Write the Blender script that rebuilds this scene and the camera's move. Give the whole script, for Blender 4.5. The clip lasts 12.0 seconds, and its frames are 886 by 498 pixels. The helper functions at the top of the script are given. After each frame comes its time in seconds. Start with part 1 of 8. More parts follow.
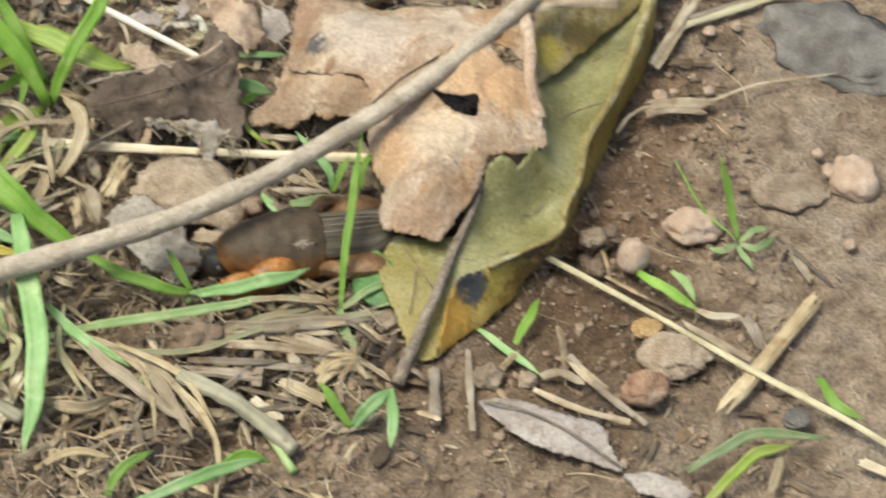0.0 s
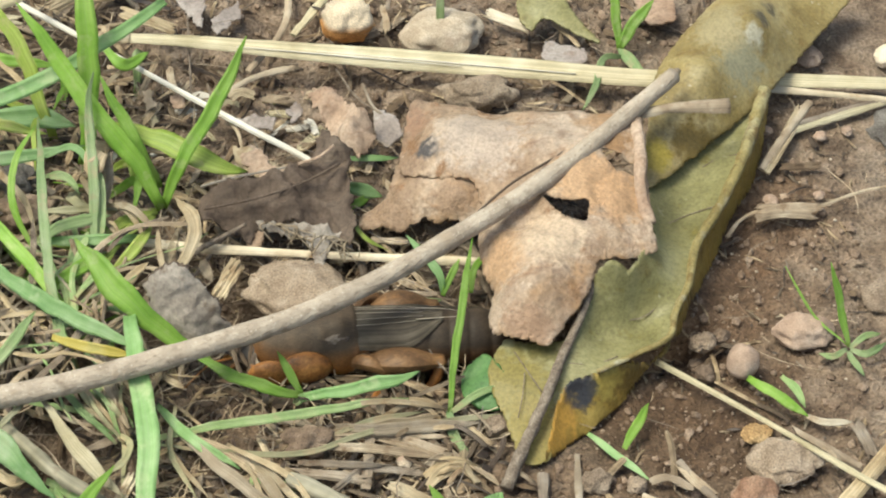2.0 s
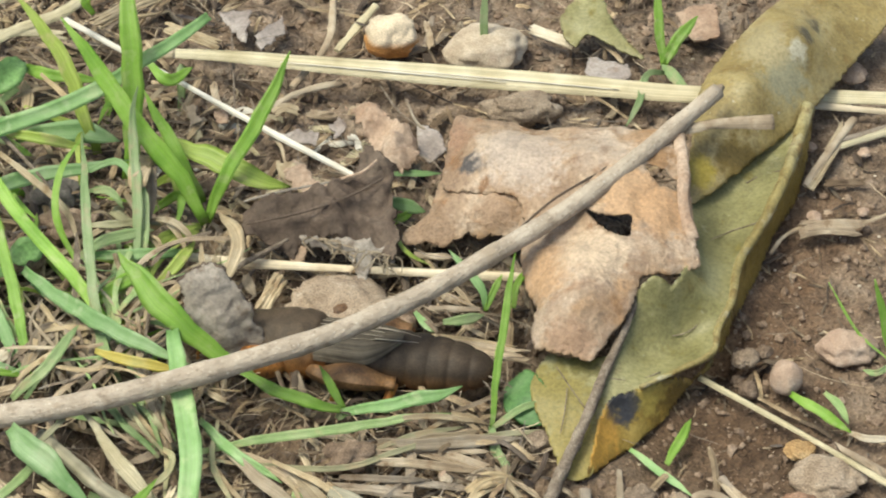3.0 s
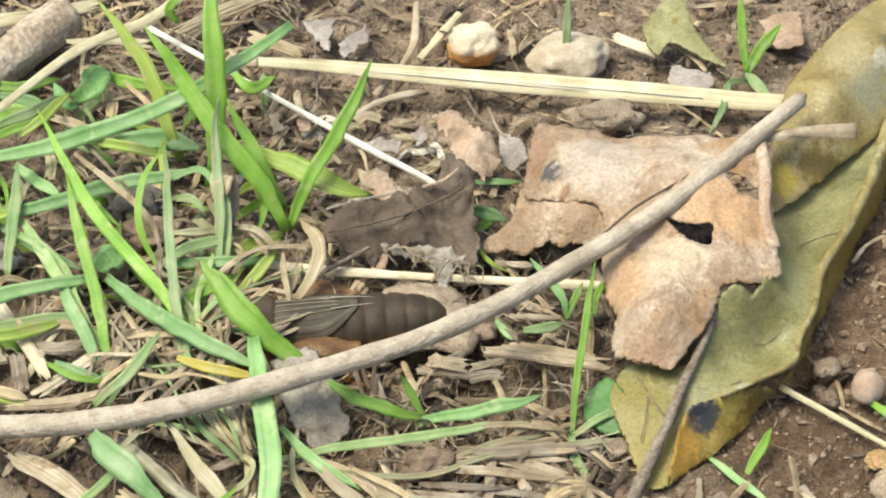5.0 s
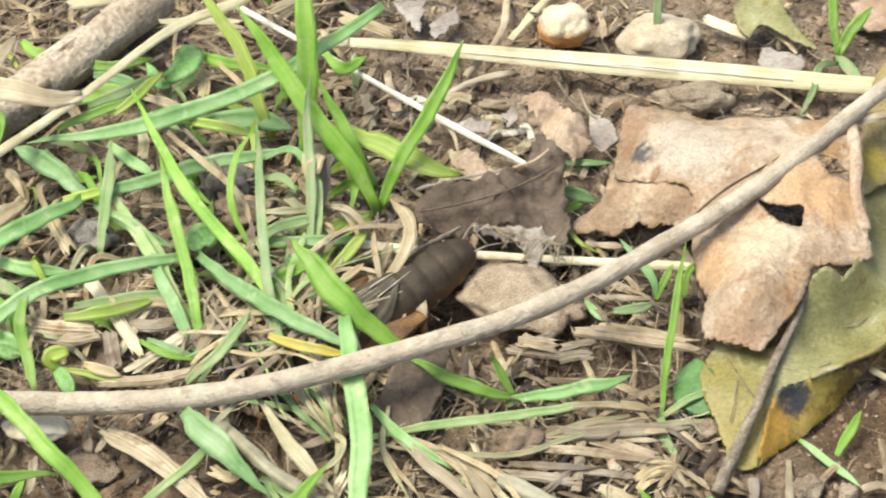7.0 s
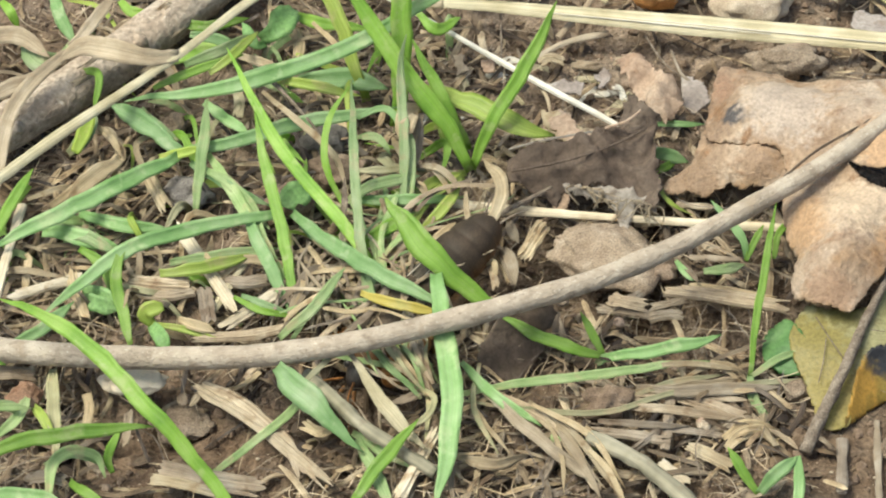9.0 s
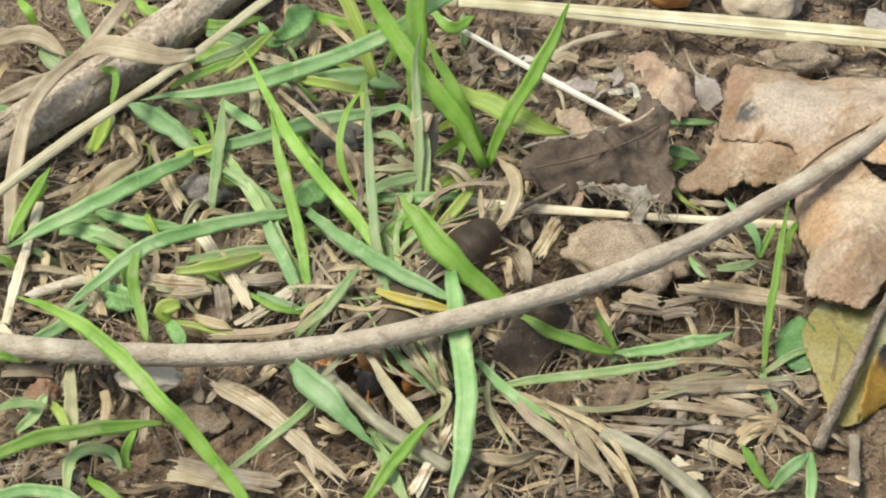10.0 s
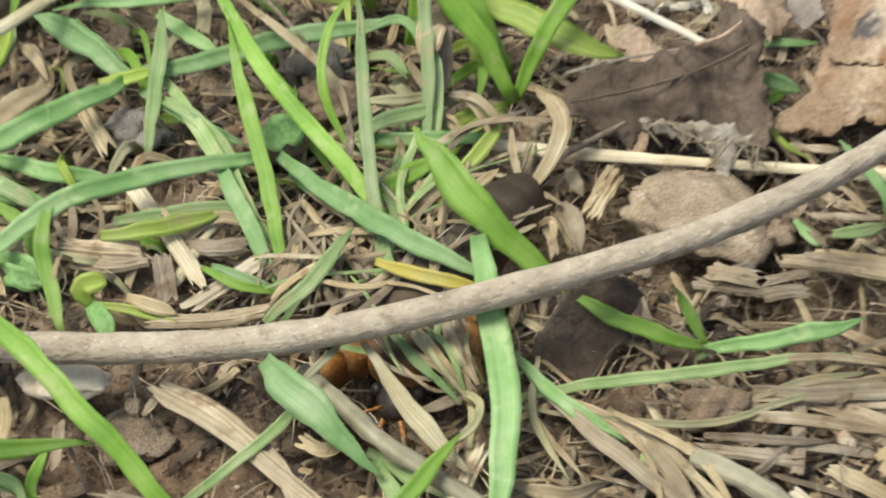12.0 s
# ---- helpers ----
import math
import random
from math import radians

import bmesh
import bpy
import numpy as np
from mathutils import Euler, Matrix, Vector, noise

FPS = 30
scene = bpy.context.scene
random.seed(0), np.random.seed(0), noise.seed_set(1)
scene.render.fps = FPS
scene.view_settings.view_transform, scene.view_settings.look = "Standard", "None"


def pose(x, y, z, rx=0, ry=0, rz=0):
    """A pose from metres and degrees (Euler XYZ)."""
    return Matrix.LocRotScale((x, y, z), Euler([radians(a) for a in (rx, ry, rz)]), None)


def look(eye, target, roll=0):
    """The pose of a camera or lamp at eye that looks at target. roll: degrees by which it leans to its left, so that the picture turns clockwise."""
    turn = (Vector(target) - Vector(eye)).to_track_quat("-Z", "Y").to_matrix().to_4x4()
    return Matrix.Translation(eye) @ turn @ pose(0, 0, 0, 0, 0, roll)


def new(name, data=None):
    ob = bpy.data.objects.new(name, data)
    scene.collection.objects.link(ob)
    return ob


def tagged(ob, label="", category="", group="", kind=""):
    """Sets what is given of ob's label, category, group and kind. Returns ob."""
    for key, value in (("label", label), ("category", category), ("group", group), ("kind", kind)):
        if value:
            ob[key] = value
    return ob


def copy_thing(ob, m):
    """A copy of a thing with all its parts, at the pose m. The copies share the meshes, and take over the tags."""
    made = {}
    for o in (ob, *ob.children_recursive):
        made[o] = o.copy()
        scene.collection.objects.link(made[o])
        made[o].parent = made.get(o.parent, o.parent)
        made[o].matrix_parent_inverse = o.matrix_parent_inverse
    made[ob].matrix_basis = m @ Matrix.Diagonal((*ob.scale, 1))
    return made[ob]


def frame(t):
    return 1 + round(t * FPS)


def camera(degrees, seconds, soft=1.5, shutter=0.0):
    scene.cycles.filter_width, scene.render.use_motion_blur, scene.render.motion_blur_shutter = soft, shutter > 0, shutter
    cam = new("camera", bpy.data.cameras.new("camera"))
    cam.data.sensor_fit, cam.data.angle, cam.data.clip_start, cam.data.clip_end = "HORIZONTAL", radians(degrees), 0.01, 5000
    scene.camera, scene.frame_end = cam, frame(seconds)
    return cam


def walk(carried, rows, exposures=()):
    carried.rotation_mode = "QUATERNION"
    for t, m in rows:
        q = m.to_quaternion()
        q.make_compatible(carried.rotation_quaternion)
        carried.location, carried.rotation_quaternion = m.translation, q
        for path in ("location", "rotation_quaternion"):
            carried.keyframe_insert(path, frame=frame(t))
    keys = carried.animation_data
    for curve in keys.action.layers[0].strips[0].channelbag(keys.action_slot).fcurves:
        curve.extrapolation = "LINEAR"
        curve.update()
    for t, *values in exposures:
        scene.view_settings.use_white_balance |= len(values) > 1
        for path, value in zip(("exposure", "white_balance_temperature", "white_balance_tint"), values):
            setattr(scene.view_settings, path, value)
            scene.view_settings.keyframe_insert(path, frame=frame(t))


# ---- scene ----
# ---- camera and its way: metres, degrees ----
cam = camera(18.0, 12.0, soft=2.0, shutter=0.5)
walk(cam, [
    (0, pose(-0.00062, -0.23315, 0.23267, 42.577, -3.257, -4.167)),
    (0.5, pose(0.00024, -0.23336, 0.23255, 43.308, -2.146, -2.942)),
    (1, pose(0.00040, -0.23343, 0.23281, 43.891, -1.821, -2.465)),
    (1.5, pose(-0.00028, -0.23306, 0.23320, 44.260, -1.831, -2.489)),
    (2, pose(-0.00070, -0.23310, 0.23407, 44.445, -1.831, -2.405)),
    (2.5, pose(-0.00080, -0.23324, 0.23408, 44.632, -1.664, -2.113)),
    (3, pose(-0.00029, -0.23358, 0.23359, 44.856, -1.274, -1.617)),
    (5, pose(0.00174, -0.23384, 0.23379, 45.012, 0.079, -0.115)),
    (5.5, pose(0.00000, -0.23439, 0.23439, 45.000, 0.000, 0.000)),
    (6, pose(0.00065, -0.23447, 0.23429, 45.003, 0.380, 0.309)),
    (6.5, pose(-0.00075, -0.23442, 0.23490, 44.790, 0.508, 0.592)),
    (7, pose(0.00035, -0.23501, 0.23431, 44.700, 0.977, 1.255)),
    (7.5, pose(0.00095, -0.23490, 0.23421, 44.471, 1.432, 1.817)),
    (7.7, pose(-0.00020, -0.23561, 0.23496, 44.349, 1.336, 1.984)),
    (9.5, pose(0.00133, -0.23790, 0.23596, 44.042, 2.373, 3.083)),
    (10, pose(0.00150, -0.23869, 0.23716, 43.982, 2.401, 3.144)),
    (10.5, pose(0.00097, -0.23979, 0.23769, 44.037, 2.283, 3.106)),
    (11, pose(0.00152, -0.24067, 0.23915, 43.926, 2.224, 3.029)),
    (11.5, pose(-0.00629, -0.21541, 0.20891, 44.279, 1.578, 2.430)),
    (12, pose(-0.01511, -0.18387, 0.17273, 44.279, 0.750, 1.718)),
], exposures=[(0, 0.75, 6900, -2), (3, 0.7, 6900, -2), (5, 0.98, 6900, -2), (6.5, 1.13, 6900, -2), (7.5, 1.03, 6900, -2), (9.5, 0.72, 6900, -2), (12, 0.65, 6900, -2)])

# ---- overcast daylight ----
SUN_UP, SUN_ROUND = radians(70), radians(-105)
world = bpy.data.worlds.new("sky")
scene.world = world
world.use_nodes = True
sky = world.node_tree.nodes.new("ShaderNodeTexSky")
sky.sky_type, sky.sun_disc = "NISHITA", False
sky.sun_elevation, sky.sun_rotation = SUN_UP, SUN_ROUND
sky.air_density, sky.dust_density = 1.0, 4.0
world.node_tree.links.new(sky.outputs[0], world.node_tree.nodes["Background"].inputs[0])
world.node_tree.nodes["Background"].inputs[1].default_value = 0.112
sun = new("sun", bpy.data.lights.new("sun", "SUN"))
sun.data.energy, sun.data.angle, sun.data.color = 2.3, radians(24), (1.0, 0.96, 0.9)
sun.matrix_world = look((-0.45, -0.05, 1.0), (0, 0, 0))

MM = 0.001
Z = Vector((0, 0, 1))


# ---- materials ----
def nodes_of(name):
    m = bpy.data.materials.new(name)
    m.use_nodes = True
    return m, m.node_tree.nodes, m.node_tree.links, m.node_tree.nodes["Principled BSDF"]


def ramp(nt, stops):
    r = nt.new("ShaderNodeValToRGB")
    e = r.color_ramp.elements
    while len(e) < len(stops):
        e.new(0.5)
    for k, (p, c) in zip(e, stops):
        k.position, k.color = p, (*c, 1)
    return r


def mix(nt, ln, a, b, fac, mode="MIX"):
    """A colour mix of two sockets or colours."""
    n = nt.new("ShaderNodeMix")
    n.data_type, n.blend_type = "RGBA", mode
    for socket, value in ((n.inputs[0], fac), (n.inputs[6], a), (n.inputs[7], b)):
        if isinstance(value, (int, float)):
            socket.default_value = value
        elif isinstance(value, tuple):
            socket.default_value = (*value, 1)
        else:
            ln.new(value, socket)
    return n.outputs[2]


def grain(nt, ln, scale, detail=4, rough=0.55, coords="Object", stretch=None):
    """Noise at so many features a metre (or a UV unit)."""
    tc = nt.new("ShaderNodeTexCoord")
    n = nt.new("ShaderNodeTexNoise")
    n.inputs["Scale"].default_value, n.inputs["Detail"].default_value, n.inputs["Roughness"].default_value = scale, detail, rough
    source = tc.outputs[coords]
    if stretch:
        mp = nt.new("ShaderNodeMapping")
        mp.inputs["Scale"].default_value = stretch
        ln.new(source, mp.inputs[0])
        source = mp.outputs[0]
    ln.new(source, n.inputs["Vector"])
    return n.outputs["Fac"]


def tinted(nt, ln, col, tints):
    """Lays patches of other colours over col: (features a metre, where they begin, how soft, how strong, colour)."""
    for scale, start, soft, share, tone in tints:
        at = ramp(nt, [(start, (0, 0, 0)), (start + soft, (share, share, share))])
        ln.new(grain(nt, ln, scale, 5, 0.65), at.inputs[0])
        col = mix(nt, ln, col, tone, at.outputs[0])
    return col


def bumped(nt, ln, bsdf, heights):
    """Stacks bumps of (socket, millimetres)."""
    last = None
    for h, mm in heights:
        b = nt.new("ShaderNodeBump")
        b.inputs["Distance"].default_value, b.inputs["Strength"].default_value = mm * MM, 1.0
        ln.new(h, b.inputs["Height"])
        if last:
            ln.new(last, b.inputs["Normal"])
        last = b.outputs[0]
    ln.new(last, bsdf.inputs["Normal"])


def plain_grain(name, dark, mid, light, scale=900, rough=0.85, bump=0.15, spread=0.35, spec=0.3, fine=5000, specks=(0.48, 1.3), tints=()):
    """Stone, soil and bark: blotches, specks and a rough face, shifted a little from piece to piece."""
    m, nt, ln, b = nodes_of(name)
    big, small = grain(nt, ln, scale), grain(nt, ln, fine, 3)
    r = ramp(nt, [(0.28, dark), (0.5, mid), (0.74, light)])
    ln.new(big, r.inputs[0])
    speck = ramp(nt, [(0.3, (specks[0],) * 3), (0.66, (specks[1],) * 3)])
    ln.new(small, speck.inputs[0])
    col = mix(nt, ln, tinted(nt, ln, r.outputs[0], tints), speck.outputs[0], 0.8, "MULTIPLY")
    info = nt.new("ShaderNodeObjectInfo")
    vary = ramp(nt, [(0, (1 - spread,) * 3), (1, (1 + spread * 0.6,) * 3)])
    ln.new(info.outputs["Random"], vary.inputs[0])
    ln.new(mix(nt, ln, col, vary.outputs[0], 1.0, "MULTIPLY"), b.inputs["Base Color"])
    b.inputs["Roughness"].default_value, b.inputs["Specular IOR Level"].default_value = rough, spec
    bumped(nt, ln, b, [(big, bump * 2), (small, bump)])
    return m


def fibre(name, dark, mid, light, rough=0.55, ribs=14, bump=0.06, see=0.0, blotch=None, island=False, spread=0.3, spec=0.35, along=0.22, streaks=(0.62, 1.18), rib=None, specks=None):
    """Grass, straw and dry stalks: fibres run along V, blotches and hue change from piece to piece; see: light let through."""
    m, nt, ln, b = nodes_of(name)
    lines = grain(nt, ln, 1.0, 3, 0.6, "UV", (ribs, along, 1))
    slow = grain(nt, ln, 260, 3)
    fine = grain(nt, ln, 2600, 3)
    r = ramp(nt, [(0.25, dark), (0.5, mid), (0.75, light)])
    ln.new(slow, r.inputs[0])
    streak = ramp(nt, [(0.3, (streaks[0],) * 3), (0.65, (streaks[1],) * 3)])
    ln.new(lines, streak.inputs[0])
    col = mix(nt, ln, r.outputs[0], streak.outputs[0], 0.75, "MULTIPLY")
    if blotch:
        at = ramp(nt, [(0.56, (0, 0, 0)), (0.68, (1, 1, 1))])
        ln.new(grain(nt, ln, 420, 4), at.inputs[0])
        col = mix(nt, ln, col, blotch, at.outputs[0])
    if specks:
        for scale, start, tone in specks:
            at = ramp(nt, [(start, (0, 0, 0)), (start + 0.06, (0.85, 0.85, 0.85))])
            ln.new(grain(nt, ln, scale, 3), at.inputs[0])
            col = mix(nt, ln, col, tone, at.outputs[0])
    if rib:
        tc, sep = nt.new("ShaderNodeTexCoord"), nt.new("ShaderNodeSeparateXYZ")
        ln.new(tc.outputs["UV"], sep.inputs[0])
        line = ramp(nt, [(0.44, (0, 0, 0)), (0.49, (0.18, 0.18, 0.18)), (0.51, (0.18, 0.18, 0.18)), (0.56, (0, 0, 0))])
        ln.new(sep.outputs[0], line.inputs[0])
        col = mix(nt, ln, col, rib, line.outputs[0])
    if island:
        rnd = nt.new("ShaderNodeNewGeometry").outputs["Random Per Island"]
    else:
        rnd = nt.new("ShaderNodeObjectInfo").outputs["Random"]
    vary = ramp(nt, [(0, (1 - spread, 1 - spread, 1 - spread * 0.9)), (1, (1 + spread * 0.6, 1 + spread * 0.5, 1 + spread * 0.3))])
    ln.new(rnd, vary.inputs[0])
    col = mix(nt, ln, col, vary.outputs[0], 1.0, "MULTIPLY")
    ln.new(col, b.inputs["Base Color"])
    b.inputs["Roughness"].default_value, b.inputs["Specular IOR Level"].default_value = rough, spec
    bumped(nt, ln, b, [(lines, bump), (fine, bump * 0.4)])
    if see:
        tr = nt.new("ShaderNodeBsdfTranslucent")
        ln.new(col, tr.inputs[0])
        ms = nt.new("ShaderNodeMixShader")
        ms.inputs[0].default_value = see
        ln.new(b.outputs[0], ms.inputs[1])
        ln.new(tr.outputs[0], ms.inputs[2])
        ln.new(ms.outputs[0], nt["Material Output"].inputs[0])
    return m


def leafy(name, dark, mid, light, vein, stain, rough=0.6, vein_scale=1.0, see=0.15, stain_from=0.58, bump=0.12, veins=0.5, spots=(), tints=()):
    """A broad leaf: blotches, a net of veins, stains, light let through."""
    m, nt, ln, b = nodes_of(name)
    slow, fine, mid_n = grain(nt, ln, 110, 5, 0.6), grain(nt, ln, 2200, 4, 0.7), grain(nt, ln, 420, 4)
    r = ramp(nt, [(0.3, dark), (0.5, mid), (0.7, light)])
    ln.new(slow, r.inputs[0])
    tc = nt.new("ShaderNodeTexCoord")
    vo = nt.new("ShaderNodeTexVoronoi")
    vo.feature = "DISTANCE_TO_EDGE"
    vo.inputs["Scale"].default_value = 190 * vein_scale
    wob = nt.new("ShaderNodeMix")
    wob.data_type = "VECTOR"
    wob.inputs[0].default_value = 0.004
    nz = nt.new("ShaderNodeTexNoise")
    nz.inputs["Scale"].default_value = 300
    ln.new(tc.outputs["Object"], nz.inputs["Vector"])
    ln.new(tc.outputs["Object"], wob.inputs[4])
    ln.new(nz.outputs["Color"], wob.inputs[5])
    ln.new(wob.outputs[1], vo.inputs["Vector"])
    net = ramp(nt, [(0.0, (1, 1, 1)), (0.07, (0, 0, 0))])
    ln.new(vo.outputs["Distance"], net.inputs[0])
    half = nt.new("ShaderNodeMath")
    half.operation = "MULTIPLY"
    half.inputs[1].default_value = veins
    ln.new(net.outputs[0], half.inputs[0])
    col = mix(nt, ln, r.outputs[0], vein, half.outputs[0])
    at = ramp(nt, [(stain_from, (0, 0, 0)), (stain_from + 0.12, (1, 1, 1))])
    ln.new(mid_n, at.inputs[0])
    col = tinted(nt, ln, mix(nt, ln, col, stain, at.outputs[0]), tints)
    for place, size, tone in spots:
        far = nt.new("ShaderNodeVectorMath")
        far.operation = "DISTANCE"
        far.inputs[1].default_value = [v * MM for v in place]
        ln.new(tc.outputs["Object"], far.inputs[0])
        ragged_edge = nt.new("ShaderNodeMath")
        ragged_edge.operation = "MULTIPLY_ADD"
        ragged_edge.inputs[1].default_value = -size * 1.6 * MM
        ln.new(grain(nt, ln, 900, 4), ragged_edge.inputs[0])
        ln.new(far.outputs["Value"], ragged_edge.inputs[2])
        mr = nt.new("ShaderNodeMapRange")
        mr.inputs[1].default_value, mr.inputs[2].default_value = -0.1 * size * MM, 0.35 * size * MM
        mr.inputs[3].default_value, mr.inputs[4].default_value = 0.9, 0.0
        ln.new(ragged_edge.outputs[0], mr.inputs[0])
        col = mix(nt, ln, col, tone, mr.outputs[0])
    speck = ramp(nt, [(0.3, (0.6, 0.6, 0.6)), (0.6, (1.12, 1.12, 1.12))])
    ln.new(fine, speck.inputs[0])
    col = mix(nt, ln, col, speck.outputs[0], 0.8, "MULTIPLY")
    ln.new(col, b.inputs["Base Color"])
    b.inputs["Roughness"].default_value, b.inputs["Specular IOR Level"].default_value = rough, 0.35
    bumped(nt, ln, b, [(slow, bump * 3), (net.outputs[0], bump * 0.12), (mid_n, bump * 1.5), (fine, bump)])
    tr = nt.new("ShaderNodeBsdfTranslucent")
    ln.new(col, tr.inputs[0])
    ms = nt.new("ShaderNodeMixShader")
    ms.inputs[0].default_value = see
    ln.new(b.outputs[0], ms.inputs[1])
    ln.new(tr.outputs[0], ms.inputs[2])
    ln.new(ms.outputs[0], nt["Material Output"].inputs[0])
    return m


SOIL = plain_grain("soil", (0.1, 0.067, 0.046), (0.215, 0.155, 0.109), (0.35, 0.268, 0.2), 330, 0.85, 0.6, 0.0, 0.35, 2300, tints=[(75, 0.52, 0.14, 0.6, (0.27, 0.22, 0.175)), (140, 0.6, 0.1, 0.7, (0.11, 0.07, 0.046)), (900, 0.64, 0.06, 0.7, (0.4, 0.33, 0.25))])


def damp_shade_patch(m, place, size, tone):
    """Moist soil and, in places, painted shade: a ragged darker, redder stain of its own shape."""
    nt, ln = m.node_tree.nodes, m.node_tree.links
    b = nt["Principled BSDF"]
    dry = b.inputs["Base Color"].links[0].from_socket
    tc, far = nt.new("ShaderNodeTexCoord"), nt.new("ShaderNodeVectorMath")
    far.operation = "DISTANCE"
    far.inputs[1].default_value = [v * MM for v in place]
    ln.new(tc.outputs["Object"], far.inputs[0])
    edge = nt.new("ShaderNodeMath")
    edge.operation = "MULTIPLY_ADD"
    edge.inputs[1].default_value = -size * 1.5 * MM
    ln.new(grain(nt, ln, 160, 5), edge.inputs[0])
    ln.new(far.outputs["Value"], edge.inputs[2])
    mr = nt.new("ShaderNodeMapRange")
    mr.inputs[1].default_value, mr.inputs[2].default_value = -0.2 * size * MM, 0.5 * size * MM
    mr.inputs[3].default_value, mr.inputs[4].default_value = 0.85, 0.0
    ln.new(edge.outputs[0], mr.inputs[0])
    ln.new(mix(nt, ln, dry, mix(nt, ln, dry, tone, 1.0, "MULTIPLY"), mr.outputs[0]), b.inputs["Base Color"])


damp_shade_patch(SOIL, (37.0, -37.0, 0), 19, (0.58, 0.52, 0.46))
# Next three, along the olive leaf's rim: damp soil plus the leaf's painted shade.
damp_shade_patch(SOIL, (49.0, -12.0, 0), 11, (0.62, 0.52, 0.44))
damp_shade_patch(SOIL, (45.0, -27.0, 0), 13, (0.62, 0.54, 0.47))
damp_shade_patch(SOIL, (55.5, 2.0, 0), 9, (0.68, 0.58, 0.5))
damp_shade_patch(SOIL, (-45.0, -38.0, -2), 17, (0.72, 0.64, 0.57))
# Shade between the thick stick and the dry leaf, painted into the soil.
damp_shade_patch(SOIL, (-72.0, 20.0, -1), 13, (0.62, 0.55, 0.48))
# Darker soil among the litter below the twig.
damp_shade_patch(SOIL, (1.6, -34.7, -1), 18, (0.7, 0.64, 0.58))
CRUMB = plain_grain("soil_crumb", (0.1, 0.066, 0.045), (0.205, 0.145, 0.103), (0.34, 0.26, 0.195), 500, 0.85, 0.1, 0.3)
GRIT = plain_grain("pale_grit", (0.3, 0.22, 0.15), (0.48, 0.4, 0.3), (0.68, 0.6, 0.5), 420, 0.7, 0.1, 0.0, specks=(0.8, 1.1))
STONE_PALE = plain_grain("pale_stone", (0.62, 0.46, 0.29), (0.76, 0.65, 0.5), (0.84, 0.77, 0.65), 160, 0.6, 0.1, 0.1, specks=(0.85, 1.08))
STONE_GREY = plain_grain("grey_stone", (0.16, 0.115, 0.083), (0.28, 0.212, 0.155), (0.41, 0.33, 0.255), 300, 0.9, 0.35, 0.15)
STONE_TAN = plain_grain("tan_stone", (0.22, 0.16, 0.112), (0.35, 0.27, 0.198), (0.48, 0.395, 0.31), 330, 0.85, 0.25, 0.15, tints=[(240, 0.55, 0.08, 0.6, (0.2, 0.14, 0.1)), (900, 0.63, 0.05, 0.6, (0.56, 0.48, 0.38))])
STONE_PINK = plain_grain("pinkish_stone", (0.3, 0.2, 0.145), (0.42, 0.305, 0.23), (0.55, 0.44, 0.36), 260, 0.75, 0.15, 0.1, specks=(0.7, 1.15))
LEG_BROWN = plain_grain("brown_limb", (0.062, 0.032, 0.016), (0.135, 0.072, 0.033), (0.23, 0.125, 0.056), 420, 0.55, 0.06, 0.0, 0.35, 3000, tints=[(300, 0.57, 0.1, 0.5, (0.26, 0.125, 0.04))])
STONE_SAND = plain_grain("sandy_stone", (0.36, 0.28, 0.2), (0.5, 0.41, 0.31), (0.62, 0.54, 0.44), 300, 0.8, 0.2, 0.1, specks=(0.65, 1.2), tints=[(200, 0.56, 0.08, 0.6, (0.34, 0.25, 0.18))])
STONE_ORANGE = plain_grain("orange_stone", (0.3, 0.18, 0.08), (0.44, 0.28, 0.13), (0.55, 0.4, 0.22), 300, 0.8, 0.2, 0.1)
STONE_RED = plain_grain("reddish_stone", (0.2, 0.1, 0.062), (0.34, 0.205, 0.135), (0.47, 0.36, 0.275), 260, 0.75, 0.15)
STONE_BLUE = plain_grain("blue_grey_stone", (0.1, 0.085, 0.075), (0.19, 0.17, 0.155), (0.3, 0.275, 0.25), 300, 0.75, 0.3)
TWIG = fibre("twig_bark", (0.29, 0.238, 0.187), (0.405, 0.34, 0.273), (0.515, 0.448, 0.372), 0.9, 18, 0.22, 0.0, (0.28, 0.228, 0.178), spread=0.0, spec=0.12, along=26, streaks=(0.84, 1.08), specks=((2600, 0.62, (0.53, 0.47, 0.395)), (1900, 0.62, (0.25, 0.2, 0.155)), (190, 0.62, (0.33, 0.265, 0.2))))
BARK = plain_grain("stick_bark", (0.27, 0.205, 0.153), (0.4, 0.32, 0.248), (0.52, 0.44, 0.36), 260, 0.88, 0.3, 0.0, 0.2, 1500, specks=(0.55, 1.25), tints=[(520, 0.63, 0.05, 0.6, (0.14, 0.1, 0.072)), (900, 0.64, 0.05, 0.8, (0.58, 0.52, 0.44))])
STALK = plain_grain("dark_stalk", (0.12, 0.09, 0.07), (0.2, 0.16, 0.125), (0.3, 0.25, 0.2), 900, 0.85, 0.1, 0.0, 0.2, 5000)
STRAW = fibre("pale_straw", (0.48, 0.41, 0.25), (0.63, 0.555, 0.37), (0.76, 0.69, 0.5), 0.5, 30, 0.16, 0.06, None, spread=0.12, spec=0.35, streaks=(0.52, 1.14))
STRAW_BLEACHED = fibre("bleached_straw", (0.6, 0.55, 0.46), (0.7, 0.655, 0.57), (0.79, 0.75, 0.68), 0.5, 10, 0.1, 0.05, None, spread=0.0, streaks=(0.75, 1.08))
